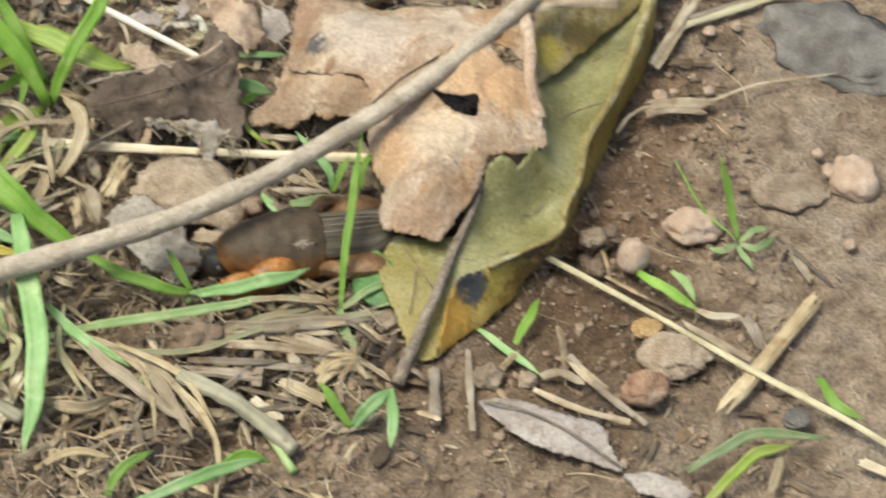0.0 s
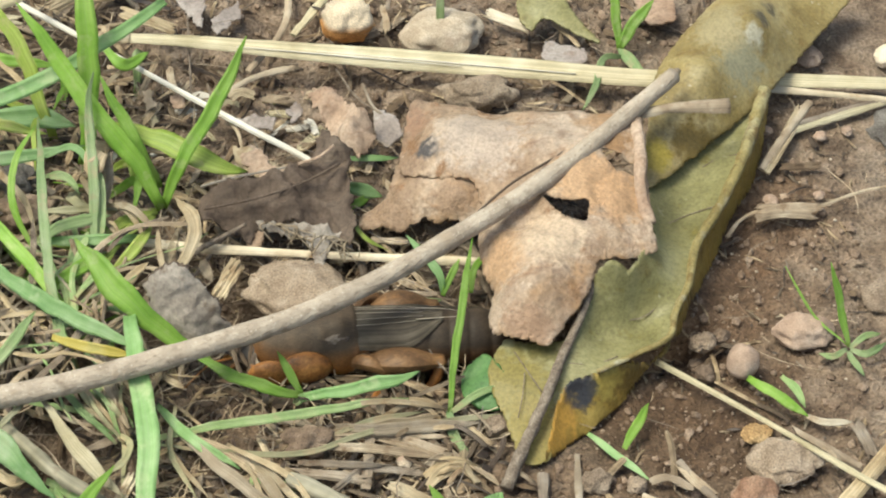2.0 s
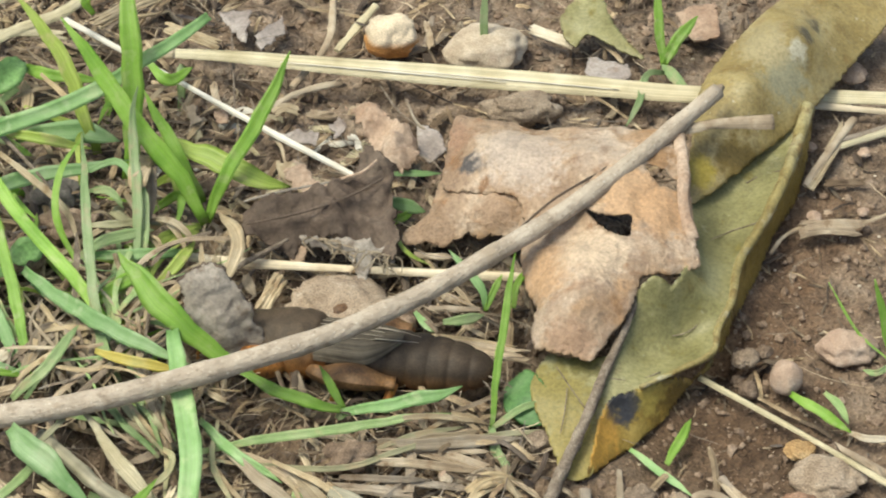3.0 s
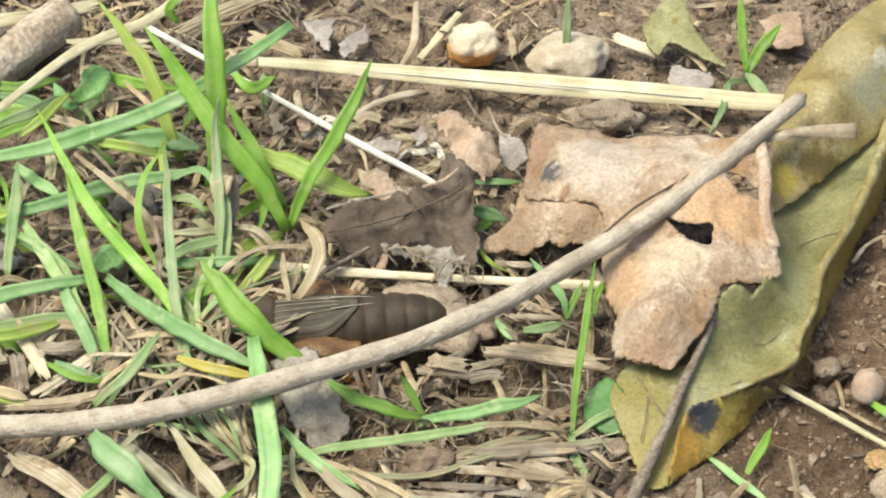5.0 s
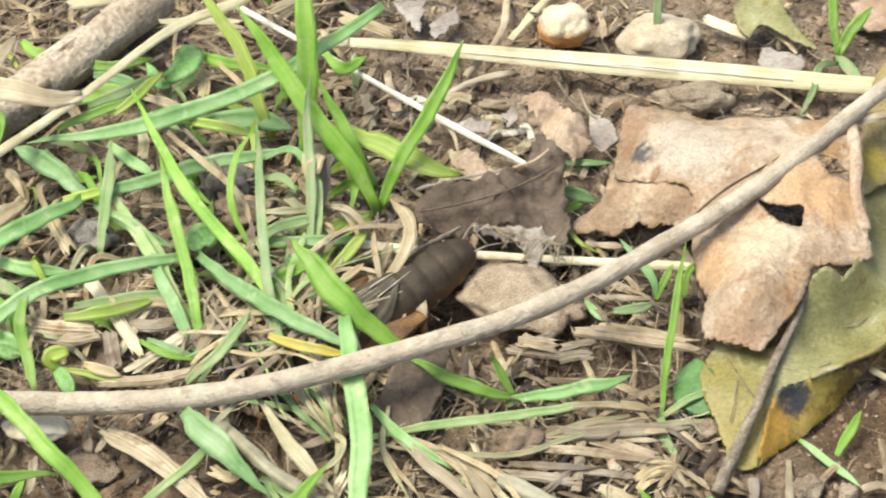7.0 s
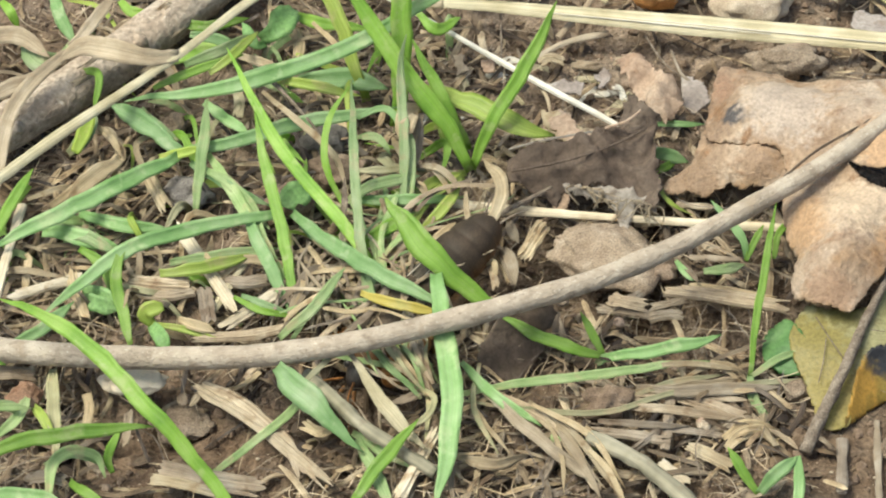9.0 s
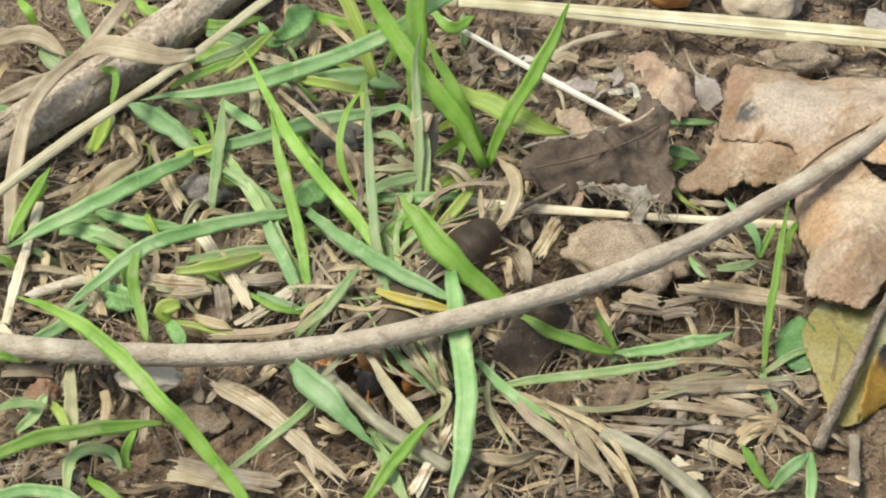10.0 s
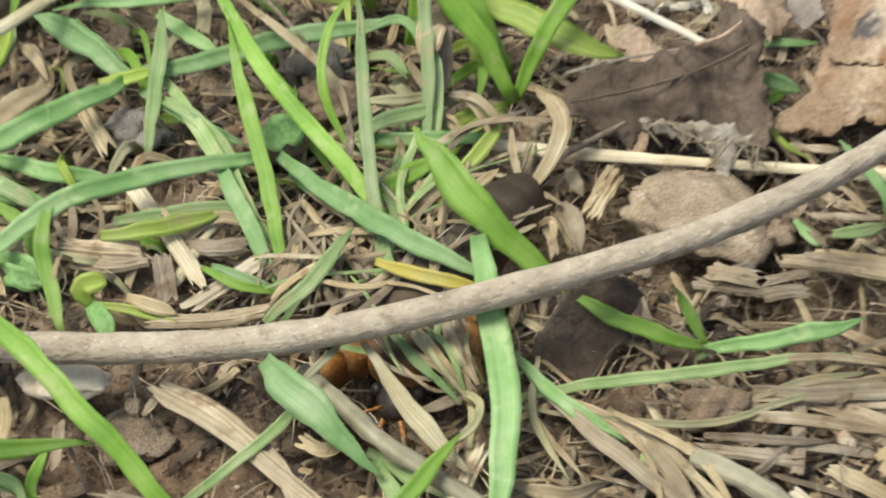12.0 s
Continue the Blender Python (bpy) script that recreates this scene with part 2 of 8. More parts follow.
STRAW_WHITE = fibre("white_straw", (0.42, 0.34, 0.23), (0.6, 0.52, 0.39), (0.76, 0.69, 0.56), 0.5, 10, 0.1, 0.05, (0.36, 0.26, 0.16), spread=0.2)
STRAW_GREY = fibre("weathered_straw", (0.22, 0.163, 0.111), (0.39, 0.315, 0.23), (0.58, 0.505, 0.4), 0.65, 14, 0.14, 0.04, (0.22, 0.155, 0.1), spread=0.4)
LITTER = fibre("litter_straw", (0.12, 0.085, 0.055), (0.29, 0.225, 0.15), (0.58, 0.5, 0.375), 0.7, 10, 0.09, 0.04, (0.11, 0.078, 0.05), island=True, spread=0.75, streaks=(0.38, 1.3))
DUFF = fibre("dark_duff", (0.06, 0.042, 0.028), (0.15, 0.108, 0.073), (0.32, 0.25, 0.18), 0.8, 8, 0.12, 0.0, (0.075, 0.05, 0.034), island=True, spread=0.7, streaks=(0.5, 1.25))
ROOT = fibre("fine_roots", (0.22, 0.16, 0.105), (0.4, 0.325, 0.235), (0.62, 0.54, 0.43), 0.7, 4, 0.03, 0.0, None, island=True, spread=0.65)
GREEN = fibre("green_grass", (0.21, 0.42, 0.06), (0.33, 0.56, 0.1), (0.47, 0.67, 0.2), 0.36, 30, 0.05, 0.48, (0.46, 0.6, 0.22), spread=0.26, spec=0.45, streaks=(0.82, 1.12), rib=(0.5, 0.68, 0.27))
BLUE_GREEN = fibre("blue_green_grass", (0.21, 0.41, 0.14), (0.34, 0.55, 0.24), (0.5, 0.67, 0.39), 0.36, 30, 0.05, 0.44, (0.5, 0.64, 0.36), spread=0.28, spec=0.45, streaks=(0.82, 1.12), rib=(0.5, 0.67, 0.41))
PALE_GREEN = fibre("wilting_grass", (0.25, 0.41, 0.15), (0.4, 0.54, 0.25), (0.56, 0.65, 0.38), 0.38, 18, 0.1, 0.34, (0.52, 0.5, 0.28), spread=0.25, spec=0.45, streaks=(0.68, 1.18), rib=(0.55, 0.64, 0.4))
DEAD_STEM = fibre("dead_stem", (0.2, 0.185, 0.13), (0.31, 0.285, 0.21), (0.43, 0.4, 0.31), 0.75, 8, 0.15, 0.0, (0.2, 0.16, 0.11), spread=0.15, streaks=(0.5, 1.2))
RUNNER = fibre("pale_runner", (0.24, 0.23, 0.13), (0.37, 0.355, 0.21), (0.5, 0.475, 0.32), 0.5, 8, 0.06, 0.15, (0.45, 0.36, 0.22), spread=0.2)
YELLOW_GREEN = fibre("yellow_green_grass", (0.3, 0.44, 0.07), (0.42, 0.54, 0.12), (0.52, 0.6, 0.2), 0.45, 12, 0.05, 0.32, (0.5, 0.5, 0.2), spread=0.2)
YELLOW = fibre("yellow_blade", (0.45, 0.36, 0.07), (0.57, 0.48, 0.12), (0.65, 0.58, 0.24), 0.45, 10, 0.05, 0.3, (0.42, 0.42, 0.14), spread=0.1)
DRY_BLADE = fibre("dry_blade", (0.37, 0.28, 0.17), (0.52, 0.42, 0.275), (0.66, 0.57, 0.41), 0.6, 12, 0.1, 0.22, (0.33, 0.23, 0.13), spread=0.3, streaks=(0.55, 1.2))
TAN_BLADE = fibre("tan_blade", (0.29, 0.225, 0.155), (0.42, 0.345, 0.25), (0.56, 0.48, 0.375), 0.6, 18, 0.12, 0.15, (0.36, 0.28, 0.19), spread=0.2, streaks=(0.68, 1.15))
# The greyish pink tint puts the leaf's soft sheen into its colour.
BROWN_LEAF = leafy("dry_brown_leaf", (0.235, 0.147, 0.094), (0.43, 0.308, 0.212), (0.63, 0.51, 0.4), (0.25, 0.15, 0.085), (0.29, 0.165, 0.09), 0.36, 1.0, 0.12, 0.54, 0.24, 0.1, spots=[((14.5, 3.7, 9.5), 1.7, (0.07, 0.07, 0.08)), ((36.2, 2.1, 11), 2.2, (0.3, 0.17, 0.08)), ((9.7, -2.0, 4), 3.5, (0.3, 0.2, 0.13)), ((24.8, -22.9, 7), 3.0, (0.36, 0.23, 0.15)), ((18.0, -2.9, 8.5), 3.2, (0.34, 0.21, 0.12)), ((28.9, -3.6, 11), 2.6, (0.6, 0.46, 0.33)), ((18.0, 5.9, 10), 3.0, (0.58, 0.46, 0.35)), ((13.1, 9.1, 9), 2.2, (0.33, 0.2, 0.13)), ((32.8, -4.1, 11.0), 4.5, (0.53, 0.34, 0.2)), ((36.1, -6.0, 11.0), 4.0, (0.5, 0.31, 0.175)), ((21.8, -13.7, 9.0), 4.0, (0.5, 0.32, 0.19)), ((27.9, -12.3, 10.0), 4.0, (0.62, 0.48, 0.35)), ((21.0, 4.1, 10.5), 5.5, (0.52, 0.42, 0.345)), ((16.7, -3.3, 8.5), 3.5, (0.36, 0.245, 0.165))], tints=[(60, 0.53, 0.1, 0.5, (0.5, 0.405, 0.33)), (95, 0.54, 0.1, 0.65, (0.42, 0.245, 0.12)), (330, 0.57, 0.07, 0.6, (0.27, 0.18, 0.125)), (1100, 0.62, 0.08, 0.3, (0.7, 0.6, 0.49))])
YELLOW_LEAF = leafy("olive_leaf", (0.175, 0.16, 0.066), (0.28, 0.262, 0.122), (0.365, 0.345, 0.185), (0.12, 0.1, 0.03), (0.2, 0.165, 0.045), 0.38, 0.4, 0.15, 0.6, 0.08, 0.22, spots=[((22.8, -27.9, 3), 5.0, (0.25, 0.205, 0.065)), ((24.4, -34.4, 2), 5.0, (0.27, 0.215, 0.065)), ((26.9, -22.9, 4), 2.6, (0.13, 0.115, 0.04))], tints=[(55, 0.5, 0.12, 0.55, (0.31, 0.29, 0.165)), (120, 0.58, 0.1, 0.6, (0.19, 0.14, 0.045)), (800, 0.65, 0.05, 0.5, (0.42, 0.4, 0.28))])
AMBER_LEAF = leafy("amber_leaf", (0.19, 0.125, 0.028), (0.32, 0.215, 0.05), (0.42, 0.31, 0.095), (0.16, 0.11, 0.028), (0.17, 0.115, 0.025), 0.4, 0.5, 0.15, 0.58, 0.1, 0.15, spots=[((31.2, -29.8, 3.6), 2.3, (0.035, 0.035, 0.045)), ((29.5, -28.2, 3.8), 1.2, (0.03, 0.03, 0.035)), ((28.2, -32.1, 3), 2.4, (0.33, 0.21, 0.04)), ((28.6, -35.3, 2), 2.4, (0.3, 0.2, 0.04)), ((28.0, -33.4, 3.0), 3.6, (0.5, 0.28, 0.06)), ((34.1, -28.8, 3.6), 2.6, (0.4, 0.31, 0.08)), ((31.0, -29.8, 3.6), 2.3, (0.05, 0.05, 0.06)), ((29.8, -28.3, 3.8), 1.2, (0.03, 0.03, 0.035)), ((31.0, -31.2, 3.4), 0.7, (0.4, 0.36, 0.28))], tints=[(150, 0.52, 0.1, 0.7, (0.12, 0.075, 0.025)), (420, 0.58, 0.08, 0.6, (0.4, 0.26, 0.06))])
RIM_LEAF = leafy("leaf_rim", (0.19, 0.145, 0.05), (0.3, 0.245, 0.1), (0.42, 0.375, 0.21), (0.2, 0.15, 0.05), (0.19, 0.13, 0.045), 0.5, 0.6, 0.1, 0.56, 0.2, 0.15, tints=[(160, 0.55, 0.1, 0.7, (0.47, 0.44, 0.34)), (300, 0.58, 0.08, 0.8, (0.15, 0.095, 0.035))])
# The dark brown spot at the lower crease is the roll's shading, painted in.
OLIVE_ROLL = leafy("olive_brown_leaf", (0.2, 0.145, 0.05), (0.31, 0.24, 0.1), (0.42, 0.35, 0.18), (0.18, 0.12, 0.045), (0.24, 0.165, 0.06), 0.36, 0.4, 0.1, 0.58, 0.12, 0.15, spots=[((54.5, 19.1, 9.5), 4.2, (0.3, 0.285, 0.19)), ((51.2, 23.2, 9.5), 3.2, (0.34, 0.285, 0.16)), ((42.1, 5.2, 6.5), 2.4, (0.36, 0.28, 0.05)), ((47.1, 7.9, 6), 3.4, (0.16, 0.11, 0.03)), ((59.0, 29.5, 9), 1.6, (0.07, 0.06, 0.045)), ((57.0, 26.5, 9.6), 1.4, (0.1, 0.09, 0.07)), ((61.5, 27.0, 7.5), 1.6, (0.5, 0.47, 0.38)), ((55.5, 23.2, 9.8), 1.5, (0.46, 0.43, 0.33))], tints=[(70, 0.52, 0.1, 0.5, (0.38, 0.33, 0.2)), (170, 0.57, 0.09, 0.65, (0.19, 0.125, 0.04)), (1000, 0.65, 0.04, 0.6, (0.55, 0.51, 0.4))])
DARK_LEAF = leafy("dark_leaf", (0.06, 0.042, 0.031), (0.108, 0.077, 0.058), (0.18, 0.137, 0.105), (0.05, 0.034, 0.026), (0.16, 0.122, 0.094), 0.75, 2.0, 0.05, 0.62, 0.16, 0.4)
FLAKE = leafy("flake_leaf", (0.19, 0.158, 0.13), (0.3, 0.262, 0.225), (0.42, 0.375, 0.33), (0.19, 0.155, 0.125), (0.18, 0.14, 0.108), 0.85, 1.6, 0.04, 0.58, 0.14, 0.15)
GREY_LEAF = leafy("grey_leaf", (0.21, 0.17, 0.15), (0.34, 0.29, 0.265), (0.48, 0.435, 0.4), (0.2, 0.165, 0.145), (0.27, 0.21, 0.175), 0.6, 1.6, 0.06, 0.58, 0.18, 0.3, tints=[(130, 0.54, 0.08, 0.7, (0.5, 0.46, 0.42)), (260, 0.58, 0.07, 0.7, (0.2, 0.15, 0.125))])
PINK_LEAF = leafy("pinkish_leaf", (0.29, 0.185, 0.125), (0.44, 0.315, 0.23), (0.56, 0.445, 0.35), (0.28, 0.17, 0.11), (0.28, 0.17, 0.1), 0.6, 1.6, 0.1, 0.6, 0.14, 0.4)
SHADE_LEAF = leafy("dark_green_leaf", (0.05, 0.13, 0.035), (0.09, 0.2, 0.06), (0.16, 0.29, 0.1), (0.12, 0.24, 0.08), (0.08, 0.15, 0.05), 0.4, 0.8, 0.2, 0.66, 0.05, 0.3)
GREEN_LEAF = leafy("green_leaf", (0.16, 0.32, 0.1), (0.25, 0.44, 0.16), (0.36, 0.54, 0.24), (0.28, 0.48, 0.18), (0.2, 0.34, 0.12), 0.45, 1.2, 0.3, 0.66, 0.06, 0.4)
ORANGE = plain_grain("amber_limb", (0.11, 0.042, 0.012), (0.33, 0.135, 0.035), (0.48, 0.23, 0.07), 420, 0.5, 0.05, 0.0, 0.5, 3000)
WING = fibre("wing_membrane", (0.035, 0.027, 0.019), (0.07, 0.057, 0.042), (0.14, 0.12, 0.092), 0.5, 13, 0.14, 0.06, None, spread=0.0, spec=0.22, streaks=(0.42, 1.4))
WING_TIP = fibre("pale_wing_tip", (0.33, 0.28, 0.21), (0.46, 0.4, 0.32), (0.58, 0.52, 0.44), 0.35, 6, 0.04, 0.15, None, spread=0.0)


def two_tone(name, top, under, at, span, scale=500):
    """A body that is dark above and amber below, with fine velvet grain; at: where the tones meet, in millimetres over its axis."""
    m, nt, ln, b = nodes_of(name)
    tc, sep = nt.new("ShaderNodeTexCoord"), nt.new("ShaderNodeSeparateXYZ")
    ln.new(tc.outputs["Object"], sep.inputs[0])
    mr = nt.new("ShaderNodeMapRange")
    mr.inputs[1].default_value, mr.inputs[2].default_value = (at - span) * MM, (at + span) * MM
    ln.new(sep.outputs[2], mr.inputs[0])
    big, small = grain(nt, ln, scale), grain(nt, ln, 6000, 3)
    col = mix(nt, ln, under, top, mr.outputs[0])
    speck = ramp(nt, [(0.3, (0.6, 0.6, 0.6)), (0.7, (1.5, 1.45, 1.4))])
    ln.new(big, speck.inputs[0])
    col = mix(nt, ln, col, speck.outputs[0], 0.9, "MULTIPLY")
    dots = ramp(nt, [(0.35, (0.65, 0.65, 0.65)), (0.7, (1.3, 1.3, 1.3))])
    ln.new(small, dots.inputs[0])
    ln.new(mix(nt, ln, col, dots.outputs[0], 0.8, "MULTIPLY"), b.inputs["Base Color"])
    b.inputs["Roughness"].default_value, b.inputs["Specular IOR Level"].default_value = 0.6, 0.25
    bumped(nt, ln, b, [(big, 0.05), (small, 0.04)])
    return m


HEAD = two_tone("black_brown_head", (0.035, 0.032, 0.031), (0.06, 0.035, 0.022), -2.0, 1.5)
HEAD.node_tree.nodes["Principled BSDF"].inputs["Roughness"].default_value = 0.28
SHELL = two_tone("velvet_brown_shell", (0.068, 0.049, 0.033), (0.36, 0.15, 0.038), 0.3, 1.9)
CREAM_PEBBLE = two_tone("cream_pebble", (0.62, 0.52, 0.39), (0.53, 0.27, 0.1), 0.35, 0.45, 160)
ABDOMEN = two_tone("dark_brown_abdomen", (0.044, 0.032, 0.023), (0.21, 0.1, 0.037), -0.7, 2.0)


# ---- mesh helpers: all lengths in millimetres ----
def ground_z(x, y):
    """The height of the soil, in millimetres."""
    p = Vector((x, y, 0))
    h = 1.1 * noise.noise(p / 31) + 0.75 * noise.noise(p / 11 + Vector((7, 3, 0))) + 0.5 * noise.noise(p / 4.3) - 0.5 * abs(noise.noise(p / 2.6 + Vector((3, 9, 0)))) + 0.42 * noise.noise(p / 1.7) + 0.3 * noise.noise(p / 0.75)
    hollow = 2.6 * math.exp(-(((x + 47) / 11) ** 2 + ((y + 36) / 6.5) ** 2))
    mouth = 4.6 * math.exp(-(((x + 28) / 5.5) ** 2 + ((y + 31.5) / 4.2) ** 2))
    littered = max(0.0, min(1.0, (27 + 0.32 * y - x) / 6))
    pits = littered * (0.7 + 4.4 * max(0.0, noise.noise(p / 6.5 + Vector((2, 8, 4))) + 0.05))
    return h - 0.9 - hollow - pits - mouth - 4.8 * burrow(x, y)


BURROW = ((40, -17), (14, -18.5), (-2, -15), (-17, -9), (-24, -20), (-29, -33))


def burrow(x, y):
    """How deep in the cricket's furrow a place lies, 0 to 1."""
    near = 1e9
    for (ax, ay), (bx, by) in zip(BURROW, BURROW[1:]):
        dx, dy = bx - ax, by - ay
        t = max(0.0, min(1.0, ((x - ax) * dx + (y - ay) * dy) / (dx * dx + dy * dy)))
        near = min(near, (x - ax - t * dx) ** 2 + (y - ay - t * dy) ** 2)
    return math.exp(-((near / 22.0) ** 1.5))


def link(name, verts, faces, mat, parent=None, uvs=None, smooth=True):
    """One mesh object from millimetre vertices."""
    me = bpy.data.meshes.new(name)
    me.from_pydata([(v[0] * MM, v[1] * MM, v[2] * MM) for v in verts], [], faces)
    if uvs is not None:
        layer = me.uv_layers.new(name="UVMap")
        idx = np.empty(len(me.loops), dtype=np.int32)
        me.loops.foreach_get("vertex_index", idx)
        layer.data.foreach_set("uv", np.asarray(uvs, dtype=np.float32)[idx].ravel())
    me.polygons.foreach_set("use_smooth", [smooth] * len(me.polygons))
    me.materials.append(mat)
    ob = new(name, me)
    ob.parent = parent
    return ob


def part(name, bm, mat, parent, label="", smooth=True):
    """Links a bmesh in millimetres as one mesh object."""
    me = bpy.data.meshes.new(name)
    bmesh.ops.scale(bm, vec=(MM, MM, MM), verts=bm.verts)
    bmesh.ops.recalc_face_normals(bm, faces=bm.faces)
    bm.to_mesh(me)
    bm.free()
    me.polygons.foreach_set("use_smooth", [smooth] * len(me.polygons))
    me.materials.append(mat)
    ob = new(name, me)
    ob.parent = parent
    return tagged(ob, label)


def thing(name, label, category, group="", at=(0, 0, 0)):
    ob = tagged(new(name), label, category, group)
    ob.empty_display_size = 0.004
    ob.location = Vector(at) * MM
    return ob


def spline(pts, n):
    """n + 1 points of a smooth curve through pts."""
    p = [Vector(q) for q in pts]
    p = [2 * p[0] - p[1]] + p + [2 * p[-1] - p[-2]]
    lens = [(p[i + 1] - p[i]).length for i in range(1, len(p) - 2)]
    total, out = sum(lens), []
    for k in range(n + 1):
        s, i = total * k / n, 0
        while i < len(lens) - 1 and s > lens[i]:
            s -= lens[i]
            i += 1
        t = min(1.0, s / max(lens[i], 1e-6))
        a, b, c, d = p[i], p[i + 1], p[i + 2], p[i + 3]
        out.append(0.5 * (2 * b + (c - a) * t + (2 * a - 5 * b + 4 * c - d) * t * t + (3 * b - a - 3 * c + d) * t ** 3))
    return out


def sweep(name, pts, width, mat, parent=None, n=14, flat=1.0, sides=8, taper=None, rough=0.0, face=(0, -0.6, 1), seed=0, knots=0.0, smooth=True):
    """A round or flattened stalk along pts: width at (0..1) times taper; rough: uneven surface; knots: swellings."""
    line, verts, uvs, faces = spline(pts, n), [], [], []
    run = 0.0
    up = Vector(face)
    for i, c in enumerate(line):
        t = (line[min(i + 1, n)] - line[max(i - 1, 0)]).normalized()
        side = t.cross(up)
        side = side.normalized() if side.length > 1e-4 else Vector((1, 0, 0))
        nrm = side.cross(t).normalized()
        s = i / n
        k = taper(s) if taper else 1.0
        if i:
            run += (c - line[i - 1]).length
        w = width * k * 0.5
        if knots:
            w *= 1 + knots * max(0, noise.noise(Vector((run / 5.0, seed, 3))))
        for j in range(sides + 1):
            a = 2 * math.pi * j / sides
            r = w * (1 + rough * noise.noise(Vector((math.cos(a) * 2, math.sin(a) * 2 + seed * 3.1, run / max(width, 0.4) * 0.9))))
            verts.append(c + side * (r * math.cos(a)) + nrm * (r * flat * math.sin(a)))
            uvs.append((j / sides, run * 0.1 / max(0.3, width)))
    m = sides + 1
    for i in range(n):
        for j in range(sides):
            faces.append((i * m + j, i * m + j + 1, (i + 1) * m + j + 1, (i + 1) * m + j))
    faces.append(tuple(range(sides - 1, -1, -1)))
    faces.append(tuple(n * m + j for j in range(sides)))
    return link(name, verts, faces, mat, parent, uvs, smooth)


def blade(parent, pts, width, mat, name="blade", face=(0, -0.7, 0.7), twist=0.0, n=14, fold=0.3, base=0.55, blunt=False, label="", peak=0.35):
    """A grass blade: a thin folded strip that narrows to its tip. It is a thing's part."""
    line, verts, uvs, faces = spline(pts, n), [], [], []
    up, run = Vector(face).normalized(), 0.0
    for i, c in enumerate(line):
        t = (line[min(i + 1, n)] - line[max(i - 1, 0)]).normalized()
        side = t.cross(up)
        side = side.normalized() if side.length > 0.15 else t.cross(Vector((0.8, -0.3, 0.5))).normalized()
        s = i / n
        side = (Matrix.Rotation(radians(twist) * (s - 0.4), 3, t) @ side)
        nrm = side.cross(t).normalized()
        grow = base + (1 - base) * min(1, s / peak)
        end = 1.0 if s < 0.62 else (1 - ((s - 0.62) / 0.38) ** (4 if blunt else 1.9))
        w = max(0.06, width * 0.47 * grow * max(end, 0.45 if blunt else 0.0))
        if i:
            run += (c - line[i - 1]).length
        q = Vector((run * 0.35, len(name) + pts[0][0], pts[0][1]))
        c = c + side * (0.16 * width * noise.noise(q)) + nrm * (0.2 * noise.noise(q + Vector((0, 0, 9))))
        w *= 1 + 0.16 * noise.noise(q * 2.1 + Vector((5, 0, 0)))
        for u, lift in ((-1, fold), (-0.5, fold * 0.35), (0, 0), (0.5, fold * 0.35), (1, fold)):
            verts.append(c + side * (w * u) + nrm * (w * lift))
            uvs.append((u * 0.5 + 0.5, run * 0.1))
        for u in (1, 0, -1):
            verts.append(c + side * (w * u * 0.97) + nrm * (w * (fold if u else 0) - 0.1))
            uvs.append((u * 0.5 + 0.5, run * 0.1))
    for i in range(n):
        for j in range(8):
            k = (j + 1) % 8
            faces.append((i * 8 + j, i * 8 + k, (i + 1) * 8 + k, (i + 1) * 8 + j))
    faces += [tuple(range(7, -1, -1)), tuple(n * 8 + j for j in range(8))]
    return tagged(link(name, verts, faces, mat, parent, uvs), label)


def inside(x, y, poly):
    """Whether the points x, y (arrays) lie inside a closed outline."""
    q = np.asarray(poly)
    x1, y1, x2, y2 = q[:, 0], q[:, 1], np.roll(q[:, 0], -1), np.roll(q[:, 1], -1)
    x, y = np.atleast_1d(x)[:, None], np.atleast_1d(y)[:, None]
    cross = (y1 > y) != (y2 > y)
    at = (x2 - x1) * (y - y1) / np.where(y2 == y1, 1e-9, y2 - y1) + x1
    return (cross & (x < at)).sum(1) % 2 == 1


def ragged(poly, step, amount, seed):
    """A closed outline with small tears, rounded between its corners where it is whole."""
    p, out = [Vector(q) for q in poly], []
    for k in range(len(p)):
        a, b, c, d = p[k - 1], p[k], p[(k + 1) % len(p)], p[(k + 2) % len(p)]
        m = max(1, int((c - b).length / step))
        across = Vector((-(c - b).y, (c - b).x, 0)).normalized()
        for i in range(m):
            t = i / m
            q = 0.5 * (2 * b + (c - a) * t + (2 * a - 5 * b + 4 * c - d) * t * t + (3 * b - a - 3 * c + d) * t ** 3)
            q = q.lerp(b.lerp(c, t), min(1, amount * 2))
            q.z = b.z + (c.z - b.z) * t
            e = amount * noise.noise(Vector((q.x * 0.9, q.y * 0.9, seed))) + 0.6 * amount * noise.noise(Vector((q.x * 2.7, q.y * 2.7, seed)))
            out.append(q + across * e)
    return out


def smooth_surface(known, x, y):
    """Heights at x, y of a thin plate bent through the known points."""
    def bend(ax, ay, bx, by):
        d = (ax[:, None] - bx) ** 2 + (ay[:, None] - by) ** 2 + 1e-6
        return 0.5 * d * np.log(d)

    n = len(known)
    kx, ky, kz = known.T
    lhs = np.zeros((n + 3, n + 3))
    lhs[:n, :n] = bend(kx, ky, kx, ky) + np.eye(n) * 4.0
    lhs[:n, n:] = np.stack([np.ones(n), kx, ky], 1)
    lhs[n:, :n] = lhs[:n, n:].T
    w = np.linalg.solve(lhs, np.r_[kz, 0, 0, 0])
    return bend(x, y, kx, ky) @ w[:n] + w[n] + w[n + 1] * x + w[n + 2] * y


